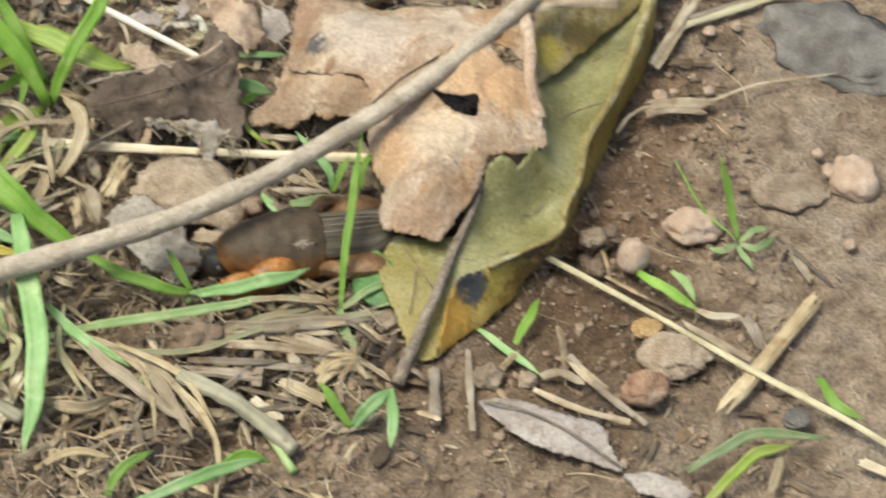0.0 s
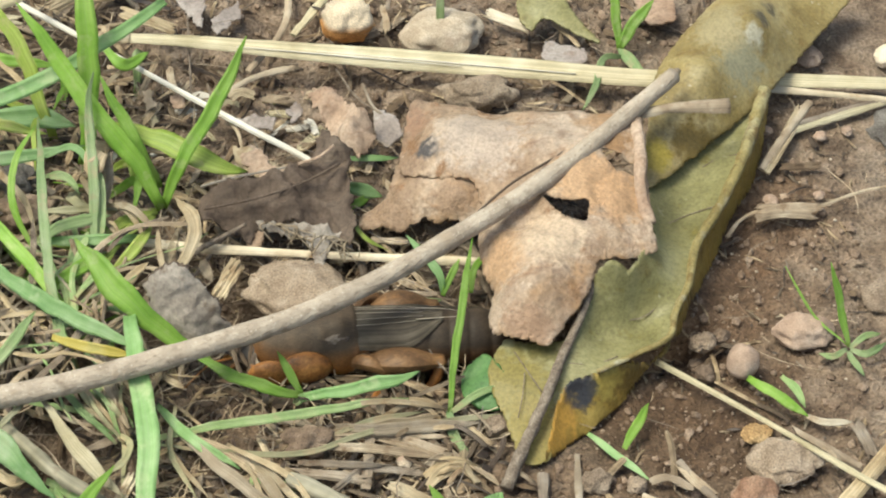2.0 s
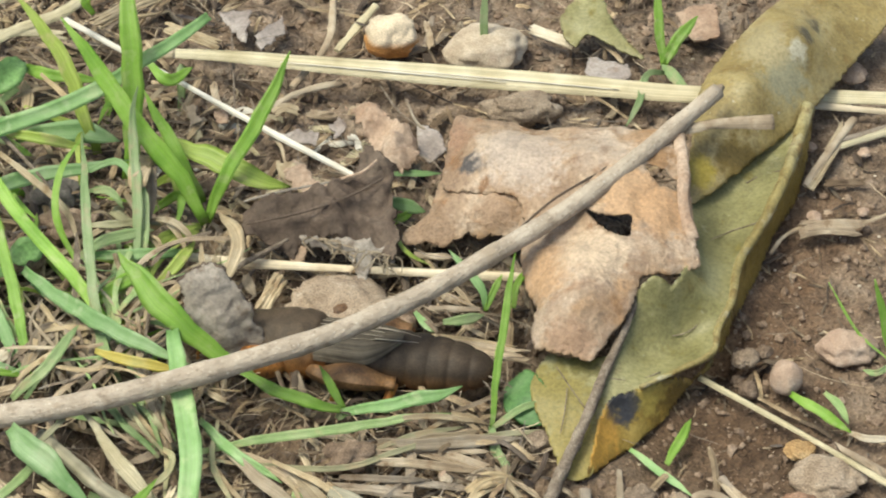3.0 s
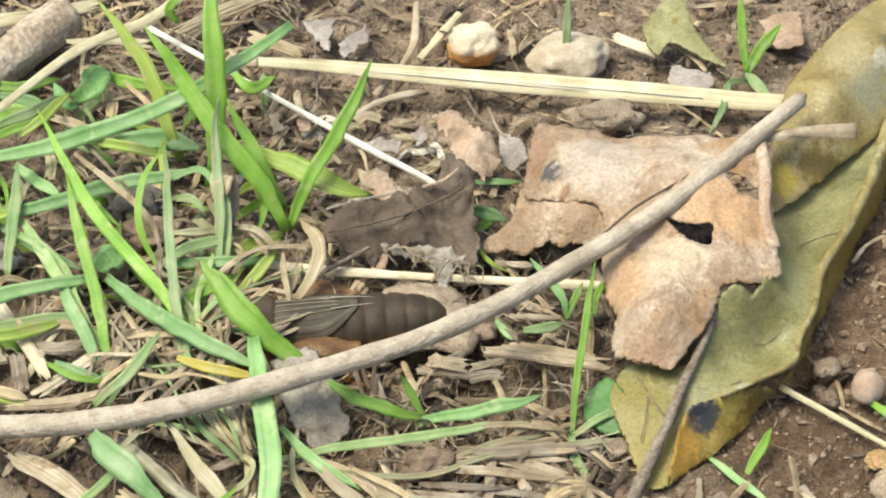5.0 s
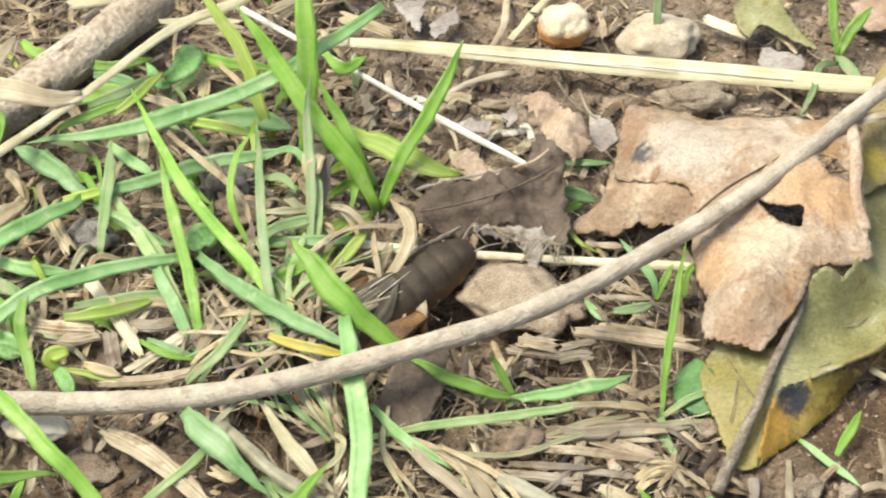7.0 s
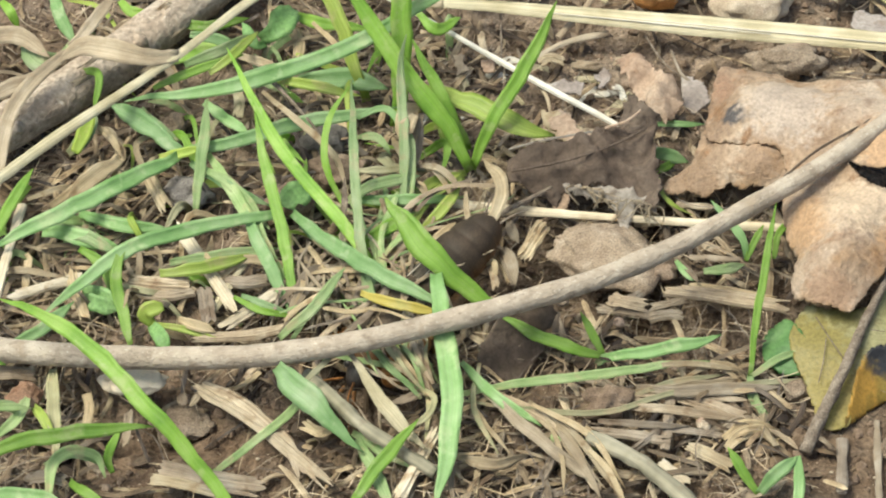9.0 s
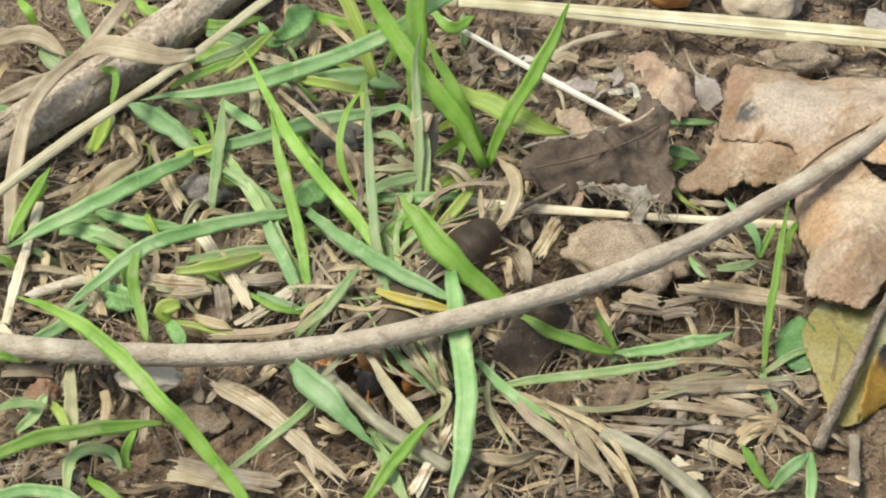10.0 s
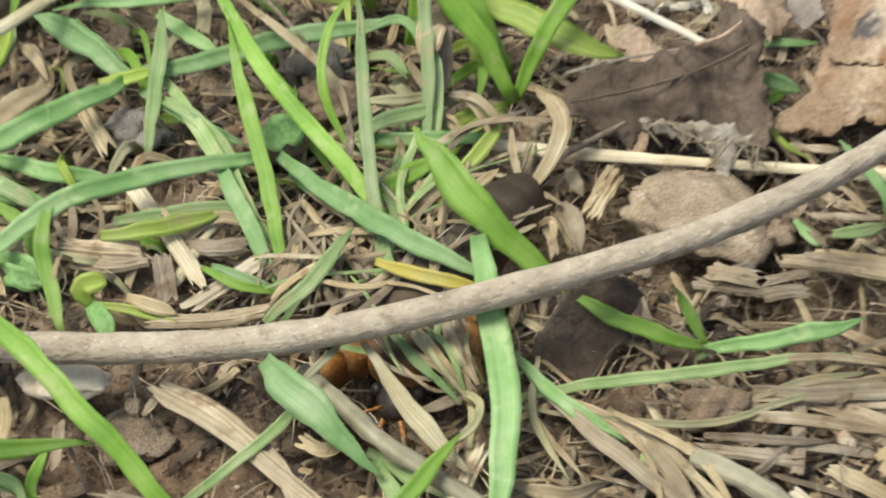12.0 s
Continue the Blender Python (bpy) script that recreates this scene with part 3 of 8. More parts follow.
def sheet(name, outline, mat, parent=None, holes=(), lifts=(), res=0.4, thick=0.25, wrinkle=0.3, wave=7.0, tear=0.25, seed=1, label="", creases=0.0):
    """A leaf: a thin uneven sheet inside outline, with holes; lifts are more (x, y, z) that it passes through."""
    edge = ragged([tuple(p) for p in outline], 0.4, tear, seed)
    gaps = [ragged([tuple(p) for p in h], 0.3, tear * 0.6, seed + 2) for h in holes]
    known = np.array([tuple(p) for p in edge[:: max(1, len(edge) // 90)]] + [tuple(p) for p in lifts])
    polys = [[(p.x, p.y) for p in q] for q in [edge] + gaps]
    rims = np.array([p for q in polys for p in q])
    x0, y0 = rims.min(0) - res
    x1, y1 = rims.max(0) + res
    nx, ny = int((x1 - x0) / res) + 1, int((y1 - y0) / res) + 1

    def ok(x, y):
        keep = inside(x, y, polys[0])
        for q in polys[1:]:
            keep &= ~inside(x, y, q)
        return keep

    gi, gj = (g.ravel() for g in np.meshgrid(np.arange(nx + 1), np.arange(ny + 1), indexing="ij"))
    full = ok(x0 + (gi + 0.5) * res, y0 + (gj + 0.5) * res)
    cells = [(int(i), int(j)) for i, j in zip(gi[full], gj[full])]
    within = {(int(i), int(j)) for i, j, k in zip(gi, gj, ok(x0 + gi * res, y0 + gj * res)) if k}
    at, flatv = {}, []
    for i, j in cells:
        for c in ((i, j), (i + 1, j), (i + 1, j + 1), (i, j + 1)):
            if c not in at:
                x, y = x0 + c[0] * res, y0 + c[1] * res
                d = np.hypot(rims[:, 0] - x, rims[:, 1] - y)
                if c not in within or d.min() < res * 0.3:
                    x, y = rims[d.argmin()]
                at[c] = len(flatv)
                flatv.append((x, y))
    flatv = np.array(flatv)
    zs, verts = smooth_surface(known, flatv[:, 0], flatv[:, 1]), []
    for (x, y), z in zip(flatv, zs):
        q = Vector((x, y, seed * 5.0))
        z += wrinkle * (noise.noise(q / wave) * 1.4 + 0.6 * noise.noise(q / (wave * 0.4)) + 0.25 * noise.noise(q / (wave * 0.16)))
        z -= creases * max(0.0, 0.25 - abs(noise.noise(q / (wave * 0.7) + Vector((4, 0, 0))))) * 4
        verts.append((x, y, z))
    count = len(verts)
    quads = [tuple(at[c] for c in ((i, j), (i + 1, j), (i + 1, j + 1), (i, j + 1))) for i, j in cells]
    verts += [(x, y, z - thick) for x, y, z in verts]
    faces = list(quads) + [tuple(count + k for k in reversed(q)) for q in quads]
    sides = {}
    for q in quads:
        for a, b in zip(q, q[1:] + q[:1]):
            sides[(a, b)] = True
    faces += [(b, a, a + count, b + count) for a, b in sides if (b, a) not in sides]
    uvs = [(x * 0.1, y * 0.1) for x, y, z in verts]
    return tagged(link(name, verts, faces, mat, parent, uvs), label)


def pebble(name, at, size, mat, label, seed, rough=0.22, turn=0.0, angular=0.0, group="stones on the soil"):
    """A worn stone that sits a little in the soil. size: width, depth, height."""
    bm = bmesh.new()
    bmesh.ops.create_icosphere(bm, subdivisions=4, radius=0.5)
    for v in bm.verts:
        d = v.co.normalized()
        k = 1 + rough * noise.noise(d * 1.3 + Vector((seed, 0, 0))) + rough * 0.45 * noise.noise(d * 3.1 + Vector((0, seed, 0))) + rough * 0.15 * noise.noise(d * 9 + Vector((0, seed, 0)))
        if angular:
            c = noise.cell(d * 1.6 + Vector((seed, seed, 0)))
            k *= 1 - angular * 0.25 * c
        v.co = Vector((d.x * size[0], d.y * size[1], d.z * size[2])) * 0.5 * k
    bmesh.ops.rotate(bm, verts=bm.verts, matrix=Matrix.Rotation(radians(turn), 3, "Z"))
    ob = part(name, bm, mat, None)
    ob.location = Vector(at) * MM
    return tagged(ob, label, "stone", group)


# ---- ground ----
def ground():
    def axis(lo, hi, step):
        a = list(np.arange(lo, hi, step))
        grow, left, right = step, a[0], a[-1]
        lows, highs = [], []
        while right < 60000:
            grow *= 1.22
            left, right = left - grow, right + grow
            lows.append(left)
            highs.append(right)
        return lows[::-1] + a + highs

    xs, ys = axis(-80, 66, 0.42), axis(-62, 64, 0.42)
    verts = []
    for y in ys:
        for x in xs:
            far = max(abs(x), abs(y))
            verts.append((x, y, ground_z(x, y) if far < 300 else 0.0))
    w = len(xs)
    faces = [(j * w + i, j * w + i + 1, (j + 1) * w + i + 1, (j + 1) * w + i) for j in range(len(ys) - 1) for i in range(w - 1)]
    tagged(link("ground", verts, faces, SOIL), "uneven bare brown soil with crumbs and litter", "ground", kind="structure")


ground()

# ---- sticks ----
twig = thing("twig", "long curved grey-brown twig resting across grass and leaves", "twig")
sweep("bark", [(-96.8, -26.7, 3.2), (-82.5, -28.7, 3.6), (-69.1, -30.4, 4), (-57.8, -31.2, 4), (-48.4, -31.8, 4.5), (-39.0, -32.2, 5.5), (-29.8, -31.4, 6.5), (-20.6, -29.5, 7.5), (-11.4, -27.0, 8.5), (-2.1, -23.6, 9), (4.8, -20.2, 9.5), (11.1, -16.4, 10), (17.6, -11.8, 10.5), (23.5, -7.5, 11), (30.3, -1.7, 11.5), (37.4, 5.4, 12), (44.1, 12.4, 12.5)], 2.75, TWIG, twig, n=190, sides=16, taper=lambda s: 1.08 - 0.36 * s, rough=0.07, knots=0.2)
sweep("broken_end", [(43.8, 12.1, 12.5), (44.3, 12.7, 12.6), (44.7, 13.2, 12.5)], 1.5, STRAW_GREY, twig, n=4, rough=0.4, taper=lambda s: 1 - 0.5 * s)
thick_stick = thing("thick_stick", "thick brown stick with rough bark lying on soil", "stick")
sweep("bark", [(-90.6, -12.7, 3.3), (-77.0, 2.6, 3.3), (-66.7, 13.0, 3.3), (-57.4, 24.1, 3.3), (-46.0, 39.1, 3.3)], 5.7, BARK, thick_stick, n=120, sides=28, rough=0.1, knots=0.14, seed=4)


# ---- straws ----
def splinter(pts, width, mat, seed, name="straw"):
    """A flat shard of straw or wood: one ribbed sheet that breaks off unevenly at both ends."""
    rng = random.Random(seed * 131 + int(pts[0][0] * 10) + int(pts[0][1] * 7))
    n, cols = 9, max(4, min(9, round(width / 0.22)))
    line, verts, faces, uvs = spline(pts, 24), [], [], []
    length = sum((Vector(b) - Vector(a)).length for a, b in zip(pts, pts[1:]))
    curl = rng.uniform(-0.1, 0.5) * width
    for k in range(cols + 1):
        u = k / cols - 0.5
        near, far = rng.random() ** 2 * 0.16, 1 - rng.random() ** 2 * 0.16
        rib = rng.uniform(-0.09, 0.09)
        for i in range(n + 1):
            q = (near + (far - near) * i / n) * 24
            c = line[int(q)].lerp(line[min(24, int(q) + 1)], q - int(q))
            t = (line[min(24, int(q) + 2)] - line[max(0, int(q) - 2)]).normalized()
            side = t.cross(Vector((0, -0.35, 1))).normalized()
            up = side.cross(t)
            wide = width * (1 + 0.22 * noise.noise(Vector((i * 0.45, seed, pts[0][0]))))
            c = c + side * (wide * u) + up * (rib + curl * (0.25 - u * u) * 2 + 0.16 * noise.noise(Vector((i * 0.6, seed, k * 0.7))))
            verts += [c, c - up * 0.2]
            uvs += [(u + 0.5, q / 24 * length * 0.1)] * 2
    m = 2 * (n + 1)
    for k in range(cols):
        for i in range(n):
            a, b = k * m + 2 * i, (k + 1) * m + 2 * i
            faces += [(a, b, b + 2, a + 2), (a + 3, b + 3, b + 1, a + 1)]
        a, b = k * m, (k + 1) * m
        faces += [(a + 1, b + 1, b, a), (a + m - 2, b + m - 2, b + m - 1, a + m - 1)]
    for i in range(n):
        a, b = 2 * i, cols * m + 2 * i
        faces += [(a, a + 2, a + 3, a + 1), (b + 1, b + 3, b + 2, b)]
    return link(name, verts, faces, mat, None, uvs, smooth=False)


rng = random.Random(63)
course = spline([(-90.6, -12.7, 3.3), (-77.0, 2.6, 3.3), (-66.7, 13.0, 3.3), (-57.4, 24.1, 3.3), (-46.0, 39.1, 3.3)], 60)
for k in range(22):
    i = rng.randint(6, 54)
    t = (course[i + 1] - course[i - 1]).normalized()
    out = Matrix.Rotation(radians(rng.uniform(-70, 55)), 3, t) @ Vector((0, -0.6, 0.8))
    c, ln = course[i] + (out - t * out.dot(t)).normalized() * 2.85, rng.uniform(0.7, 2.0)
    flake_ob = splinter([tuple(c - t * ln), tuple(c + out * 0.12), tuple(c + t * ln)], rng.uniform(0.3, 0.8), rng.choice((STRAW_GREY, DUFF, TAN_BLADE)), k, "bark_flake")
    flake_ob.parent = thick_stick
for i, side in ((22, -0.5), (41, 0.2)):
    t = (course[i + 1] - course[i - 1]).normalized()
    out = Vector((0.6 - side, -0.6, 0.7)).normalized()
    sweep("knot", [tuple(course[i] + out * 2.0), tuple(course[i] + out * 2.9), tuple(course[i] + out * 3.5)], 2.4, BARK, thick_stick, n=8, sides=12, rough=0.3, taper=lambda s: 1.2 - 0.7 * s, seed=i)


def straw(pts, width, mat, label, name="straw", flat=0.5, n=18, group="dry straws", taper=None, sides=8, seed=0):
    if flat <= 0.4 and not taper:
        return tagged(splinter(pts, width, mat, seed, name), label, "straw", group)
    shape = taper or (lambda s: 0.9 + 0.12 * math.sin(9 * s + pts[0][0]) - 0.15 * max(0, s - 0.9) / 0.1)
    return tagged(sweep(name, pts, width, mat, n=n, flat=flat, sides=sides, rough=0.22 if width < 2.4 else 0.06, taper=shape, seed=pts[0][1] + seed, smooth=(Vector(pts[0]) - Vector(pts[-1])).length > 22), label, "straw", group)


broad_straw = straw([(-22.8, 30.4, 3), (-14.4, 29.7, 3), (-5.9, 28.5, 3), (4.7, 27.3, 2.8), (15.2, 26.2, 2.6), (29.2, 24.8, 2.4), (42.4, 23.4, 2.2), (59.2, 23.3, 1.8), (74.6, 22.8, 1.5)], 2.75, STRAW, "broad flat pale yellow straw lying on soil", taper=lambda s: min(1.0, 0.42 + 1.7 * s) * (1 - 0.8 * max(0, s - 0.45)), n=40, flat=0.22, sides=14)
sweep("node", [(-23.4, 30.5, 3), (-22.4, 30.4, 3), (-21.2, 30.3, 3)], 1.5, DRY_BLADE, broad_straw, n=6, sides=10, flat=0.5, rough=0.2)
for x0, dy, x1, mat in ((-18, 0.5, 12, STRAW), (2, -0.35, 34, STRAW_BLEACHED), (14, 0.75, 44, STRAW), (-8, -0.8, 20, STRAW_BLEACHED)):
    mid = (x0 + x1) / 2
    course = [(x, 29.2 - 0.118 * (x + 9) + dy * (0.5 if x < -10 else 1), 3.3 - 0.017 * (x + 9)) for x in (x0, mid, x1)]
    sweep("split_fibre", course, 0.16, mat, broad_straw, n=16, sides=5, rough=0.4, taper=lambda s: 1.2 - abs(s - 0.5))
straw([(41.8, 24.0, 1.5), (59.2, 22.1, 1.3), (74.2, 20.0, 1.2)], 1.0, STRAW_WHITE, "thin pale straw beside the broad straw")
straw([(-35.7, 36.1, 4), (-24.2, 27.6, 3.4), (-9.9, 16.9, 2.6), (0.4, 9.6, 2), (8.1, 3.8, 1.2)], 0.82, STRAW_BLEACHED, "thin straight whitish straw on the soil", flat=0.9)
straw([(-18.8, -4.3, 2), (-12.1, -5.4, 2), (-5.5, -5.8, 1.8), (7.6, -6.7, 1.6), (20.8, -7.4, 1.4)], 1.15, STRAW_WHITE, "pale grooved straw lying under the dark leaf", n=26)
straw([(-75.7, -15.4, 9.0), (-72.5, -10.5, 9.0), (-65.9, -1.2, 8.5), (-53.4, 13.0, 8.5), (-42.7, 25.8, 9.0), (-34.6, 31.2, 9.0), (-29.7, 37.4, 9.0)], 1.4, STRAW, "tan straw leaning across the thick stick", flat=0.5, n=40, sides=10, seed=3)
straw([(39.7, -22.9, 1), (50.3, -31.8, 1.4), (60.4, -40.6, 1.6), (69.9, -47.6, 1.2), (77.3, -54.2, 1)], 0.78, STRAW, "thin straight pale straw on bare soil", flat=0.8)
straw([(69.8, -29.3, 0.9), (61.6, -39.5, 0.8), (55.9, -46.4, 0.9)], 1.7, DRY_BLADE, "short flat tan straw on bare soil", flat=0.25)
straw([(53.7, -32.6, 0.6), (57.4, -35.7, 0.7), (60.8, -38.3, 0.6)], 0.9, STRAW_GREY, "short grey straw on bare soil")
straw([(40.7, -37.5, 1), (44.0, -42.7, 0.9), (48.1, -47.2, 0.8)], 0.9, STRAW_GREY, "bent tan straw on bare soil")
straw([(36.4, -41.9, 0.6), (41.3, -45.0, 0.8), (46.4, -46.7, 0.6)], 0.8, STRAW_GREY, "thin tan straw beside the grey leaf")
straw([(53.3, 0.6, 1), (60.5, 1.1, 1.3), (67.8, 4.3, 1.2), (77.8, 6.3, 1)], 0.5, STRAW_GREY, "weathered dry stem on bare soil", taper=lambda s: 1.2 - 0.7 * s)
straw([(25.8, -39.0, 0.8), (25.4, -46.5, 0.8)], 1.4, STRAW_GREY, "stub of tan stalk below the olive leaf")
straw([(29.7, -36.3, 0.8), (29.3, -47.7, 0.8)], 0.9, TAN_BLADE, "stub of pale stalk below the olive leaf")
straw([(55.4, 8.1, 1), (58.9, 13.6, 1.4), (62.9, 19.9, 1.2)], 1.1, STRAW_GREY, "short tan straw beside the olive leaf")
straw([(60.4, 16.1, 0.9), (66.7, 18.4, 0.9), (75.6, 21.7, 0.9)], 1.0, STRAW_GREY, "weathered straw on soil")
straw([(-45.9, -33.4, 1.5), (-39.3, -37.6, 1.2), (-34.5, -41.9, 0.9), (-29.1, -47.0, 0.6)], 1.45, TAN_BLADE, "broad weathered straw over a hollow", flat=0.3, n=22)
straw([(-51.0, -8.1, 2), (-46.4, -15.3, 1.8), (-42.2, -22.1, 1.5)], 1.55, STRAW_WHITE, "short split pale straw in litter", flat=0.3)
straw([(-47.8, -25.4, 1), (-41.1, -25.3, 1.2), (-35.6, -23.5, 1)], 1.3, STRAW_GREY, "frayed straw piece in litter", flat=0.4)
straw([(-69.5, -20.0, 1.2), (-65.1, -18.2, 1.4), (-60.6, -16.2, 1.2)], 1.2, STRAW_WHITE, "broken pale straw in litter", flat=0.4)
straw([(-70.6, -25.2, 2), (-70.1, -16.2, 2.4), (-69.6, -5.5, 2)], 1.35, STRAW_WHITE, "upright pale straw in grass", flat=0.5)
straw([(-72.4, -24.9, 3), (-68.9, -28.3, 3)], 1.1, STRAW_WHITE, "short pale straw end", flat=0.6)
straw([(-22.3, -48.8, 1), (-20.3, -43.9, 1.4), (-18.4, -38.6, 1.2)], 1.4, STRAW_WHITE, "pale straw chip in litter", flat=0.3)
straw([(7.2, -33.1, 0.8), (6.5, -40.9, 0.8)], 1.1, STRAW_GREY, "grey straw chip in litter", flat=0.3)
straw([(-12.3, -33.4, 0.8), (-5.9, -37.6, 1), (-0.2, -47.0, 0.6)], 1.3, STRAW_GREY, "weathered straw strip in litter", flat=0.25, n=22)
straw([(3.4, -37.3, 0.8), (13.3, -38.7, 0.8)], 0.9, STRAW_GREY, "grey straw chip in litter", flat=0.3)
straw([(5.9, -42.5, 0.6), (9.3, -45.6, 0.6)], 1.4, STRAW_WHITE, "pale straw chip in litter", flat=0.3)
straw([(-1.2, -19.6, 0.5), (5.9, -20.9, 0.6)], 1.1, STRAW_GREY, "grey straw chip on soil", flat=0.3)
straw([(4.7, -19.5, 0.5), (9.2, -18.2, 0.6)], 0.9, STRAW_GREY, "grey straw chip on soil", flat=0.3)
straw([(5.3, -33.7, 1), (-0.4, -33.0, 1), (15.9, -33.5, 1)], 0.9, STRAW_GREY, "bent straw strip in litter", flat=0.3)
straw([(-10.2, -12.6, 1), (-8.3, -8.5, 2), (-7.3, -7.1, 2.5)], 1.2, DRY_BLADE, "short golden straw at the burrow", flat=0.35)
straw([(-12.9, -11.3, 1), (-11.0, -16.1, 0.8)], 1.0, DRY_BLADE, "short tan straw at the burrow", flat=0.4)
straw([(-46.0, -23.4, 1), (-42.0, -13.9, 1.6)], 1.0, STRAW, "pale straw in litter", flat=0.5)
straw([(-44.0, -24.2, 1), (-37.5, -18.0, 1.3)], 1.4, STRAW_WHITE, "split pale straw in litter", flat=0.35)
straw([(-46.0, -32.4, 0.8), (-41.0, -35.2, 1.2), (-36.0, -39.7, 0.8)], 1.9, STRAW_GREY, "broad weathered straw in litter", flat=0.3)
straw([(-0.3, 27.3, 0.8), (-5.9, 25.0, 1), (-10.1, 21.5, 0.8)], 0.9, STRAW_GREY, "dry stalk on soil", flat=0.6)
straw([(-1.4, 44.3, 0.8), (-2.1, 34.6, 1), (-6.6, 26.3, 0.8)], 1.0, STRAW_GREY, "grey dry stalk on soil", flat=0.6)
straw([(4.1, 42.1, 0.8), (-1.0, 33.2, 0.8)], 1.2, STRAW, "golden dry stalk on soil", flat=0.5)
straw([(11.3, 40.1, 0.6), (10.1, 34.0, 0.6)], 0.7, STRAW_GREY, "short stalk on soil")
straw([(23.5, 37.4, 1), (29.1, 34.2, 0.9)], 1.4, STRAW_WHITE, "short pale straw by the yellow leaf", flat=0.4)
straw([(-57.8, 37.8, 3), (-49.4, 39.5, 3), (-41.6, 41.7, 3)], 1.8, STRAW, "pale straw behind the thick stick", flat=0.4)
straw([(-46.0, 33.9, 3), (-39.6, 34.3, 3.2), (-34.5, 33.6, 3)], 1.1, STRAW, "pale straw under the grass", flat=0.4)
straw([(-31.8, 35.6, 3), (-26.2, 39.4, 3.5), (-20.7, 43.4, 3)], 2.0, DRY_BLADE, "broad golden dry blade under the grass", flat=0.25)
straw([(8.0, -3.1, 0.8), (12.3, -3.5, 0.8)], 0.9, STRAW_GREY, "grey straw chip by the brown leaf", flat=0.5)
straw([(9.5, -11.5, 0.5), (15.4, -11.8, 0.6)], 0.8, STRAW_GREY, "grey straw on soil", flat=0.5)
root_stalk = tagged(sweep("root_stalk", [(-5.9, -39.3, 0.6), (-0.3, -40.7, 0.9), (4.1, -43.0, 0.9), (7.4, -47.0, 0.6), (10.1, -52.1, 0.2)], 0.9, PALE_GREEN, n=26, sides=10, rough=0.12, knots=0.3, seed=9), "pale green root stalk half in soil", "root")


# ---- stones ----
pebble("pebble", (6.0, 35.2, 1.6), (6.8, 5.4, 5.6), CREAM_PEBBLE, "rounded cream pebble with an orange underside", 3, turn=-10, rough=0.15, angular=0.45)
pebble("pebble", (17.8, 33.5, 1), (10.0, 8.0, 4.6), STONE_SAND, "large tan stone half sunk in soil", 5)
pebble("stone", (21.6, 22.2, 1), (8.8, 4.4, 3.6), STONE_TAN, "flat angular tan stone on soil", 8, 0.34, angular=0.5)
pebble("pebble", (49.4, -23.4, 1.4), (3.7, 3.9, 4.4), STONE_PINK, "smooth round tan pebble on soil", 11, 0.14)
pebble("pebble", (57.2, -17.7, 0.2), (6.6, 5, 3.4), STONE_PINK, "worn pinkish tan pebble beside a seedling", 13, 0.3)
pebble("pebble", (77.3, -10.4, 0.2), (6.0, 6.4, 4.0), STONE_PINK, "round pinkish brown pebble in soil", 17, 0.2)
pebble("pebble", (48.5, -42.6, 1.1), (4.8, 4.0, 3.6), STONE_RED, "reddish brown pebble on soil", 19, 0.3)
pebble("stone", (52.6, -36.9, 0.1), (7.2, 6.0, 2.6), STONE_TAN, "rough grey stone lump on soil", 23, 0.4)
pebble("pebble", (49.8, -33.5, 0.6), (3.4, 2.6, 1.8), STONE_ORANGE, "small orange pebble on soil", 24, 0.3)
pebble("pebble", (45.7, -19.7, 0.7), (2.5, 2.5, 2.4), STONE_GREY, "small grey pebble on soil", 29)
pebble("pebble", (73.5, -6.6, 0.4), (1.3, 1.3, 1.2), STONE_PINK, "tiny pale pebble on soil", 31)
pebble("pebble", (74.4, -9.4, 0.4), (1.8, 2.2, 1.2), STONE_PINK, "tiny pale pebble on soil", 32)
pebble("pebble", (74.9, -21.1, 0.4), (1.5, 1.4, 1.2), STONE_PINK, "tiny pale pebble on soil", 33)
pebble("stone", (-0.3, -11.7, 0.5), (12.4, 9.5, 4.2), STONE_TAN, "broad flat tan stone beside the burrow", 37, 0.34, turn=-20, angular=0.35)
pebble("stone", (-53.0, -31.4, 0.2), (7.8, 3.8, 2.4), STONE_PALE, "flat pinkish grey stone under the twig", 41, 0.3)
pebble("stone", (-47.6, -34.5, -3.6), (6.5, 5.0, 2.0), STONE_GREY, "wet blue-grey stone in a hollow", 43, 0.5)
pebble("stone", (-50.5, -1.5, 0.2), (6.0, 4.5, 3.0), STONE_BLUE, "grey stone under the grass", 47, 0.5)
pebble("stone", (-34.8, 7.5, 0.2), (7.0, 5.5, 3.4), STONE_BLUE, "dark grey stone under the grass", 53, 0.5)
pebble("pebble", (-53.1, 10.0, 1), (2.8, 2.8, 2.6), STONE_GREY, "small grey pebble under grass", 57)
pebble("stone", (80.1, 12.2, -0.3), (19, 13, 2.2), STONE_BLUE, "flat blue-grey stone sunk in soil", 59, 0.35, turn=-20, angular=0.5)
pebble("pebble", (69.6, -11.7, -0.75), (9, 6, 1.6), STONE_GREY, "flat grey stone sunk in soil", 61, 0.3)
pebble("pebble", (73.9, 28.7, 0.8), (3.4, 3, 2.6), STONE_PALE, "pale pebble on soil", 63)
pebble("pebble", (-5.2, -18.5, 0.5), (1.7, 1.6, 1.5), STONE_TAN, "tiny tan pebble at the burrow", 64)
pebble("pebble", (1.4, -21.8, 0.4), (1.3, 1.2, 1.0), STONE_PINK, "tiny pale pebble on soil", 65)
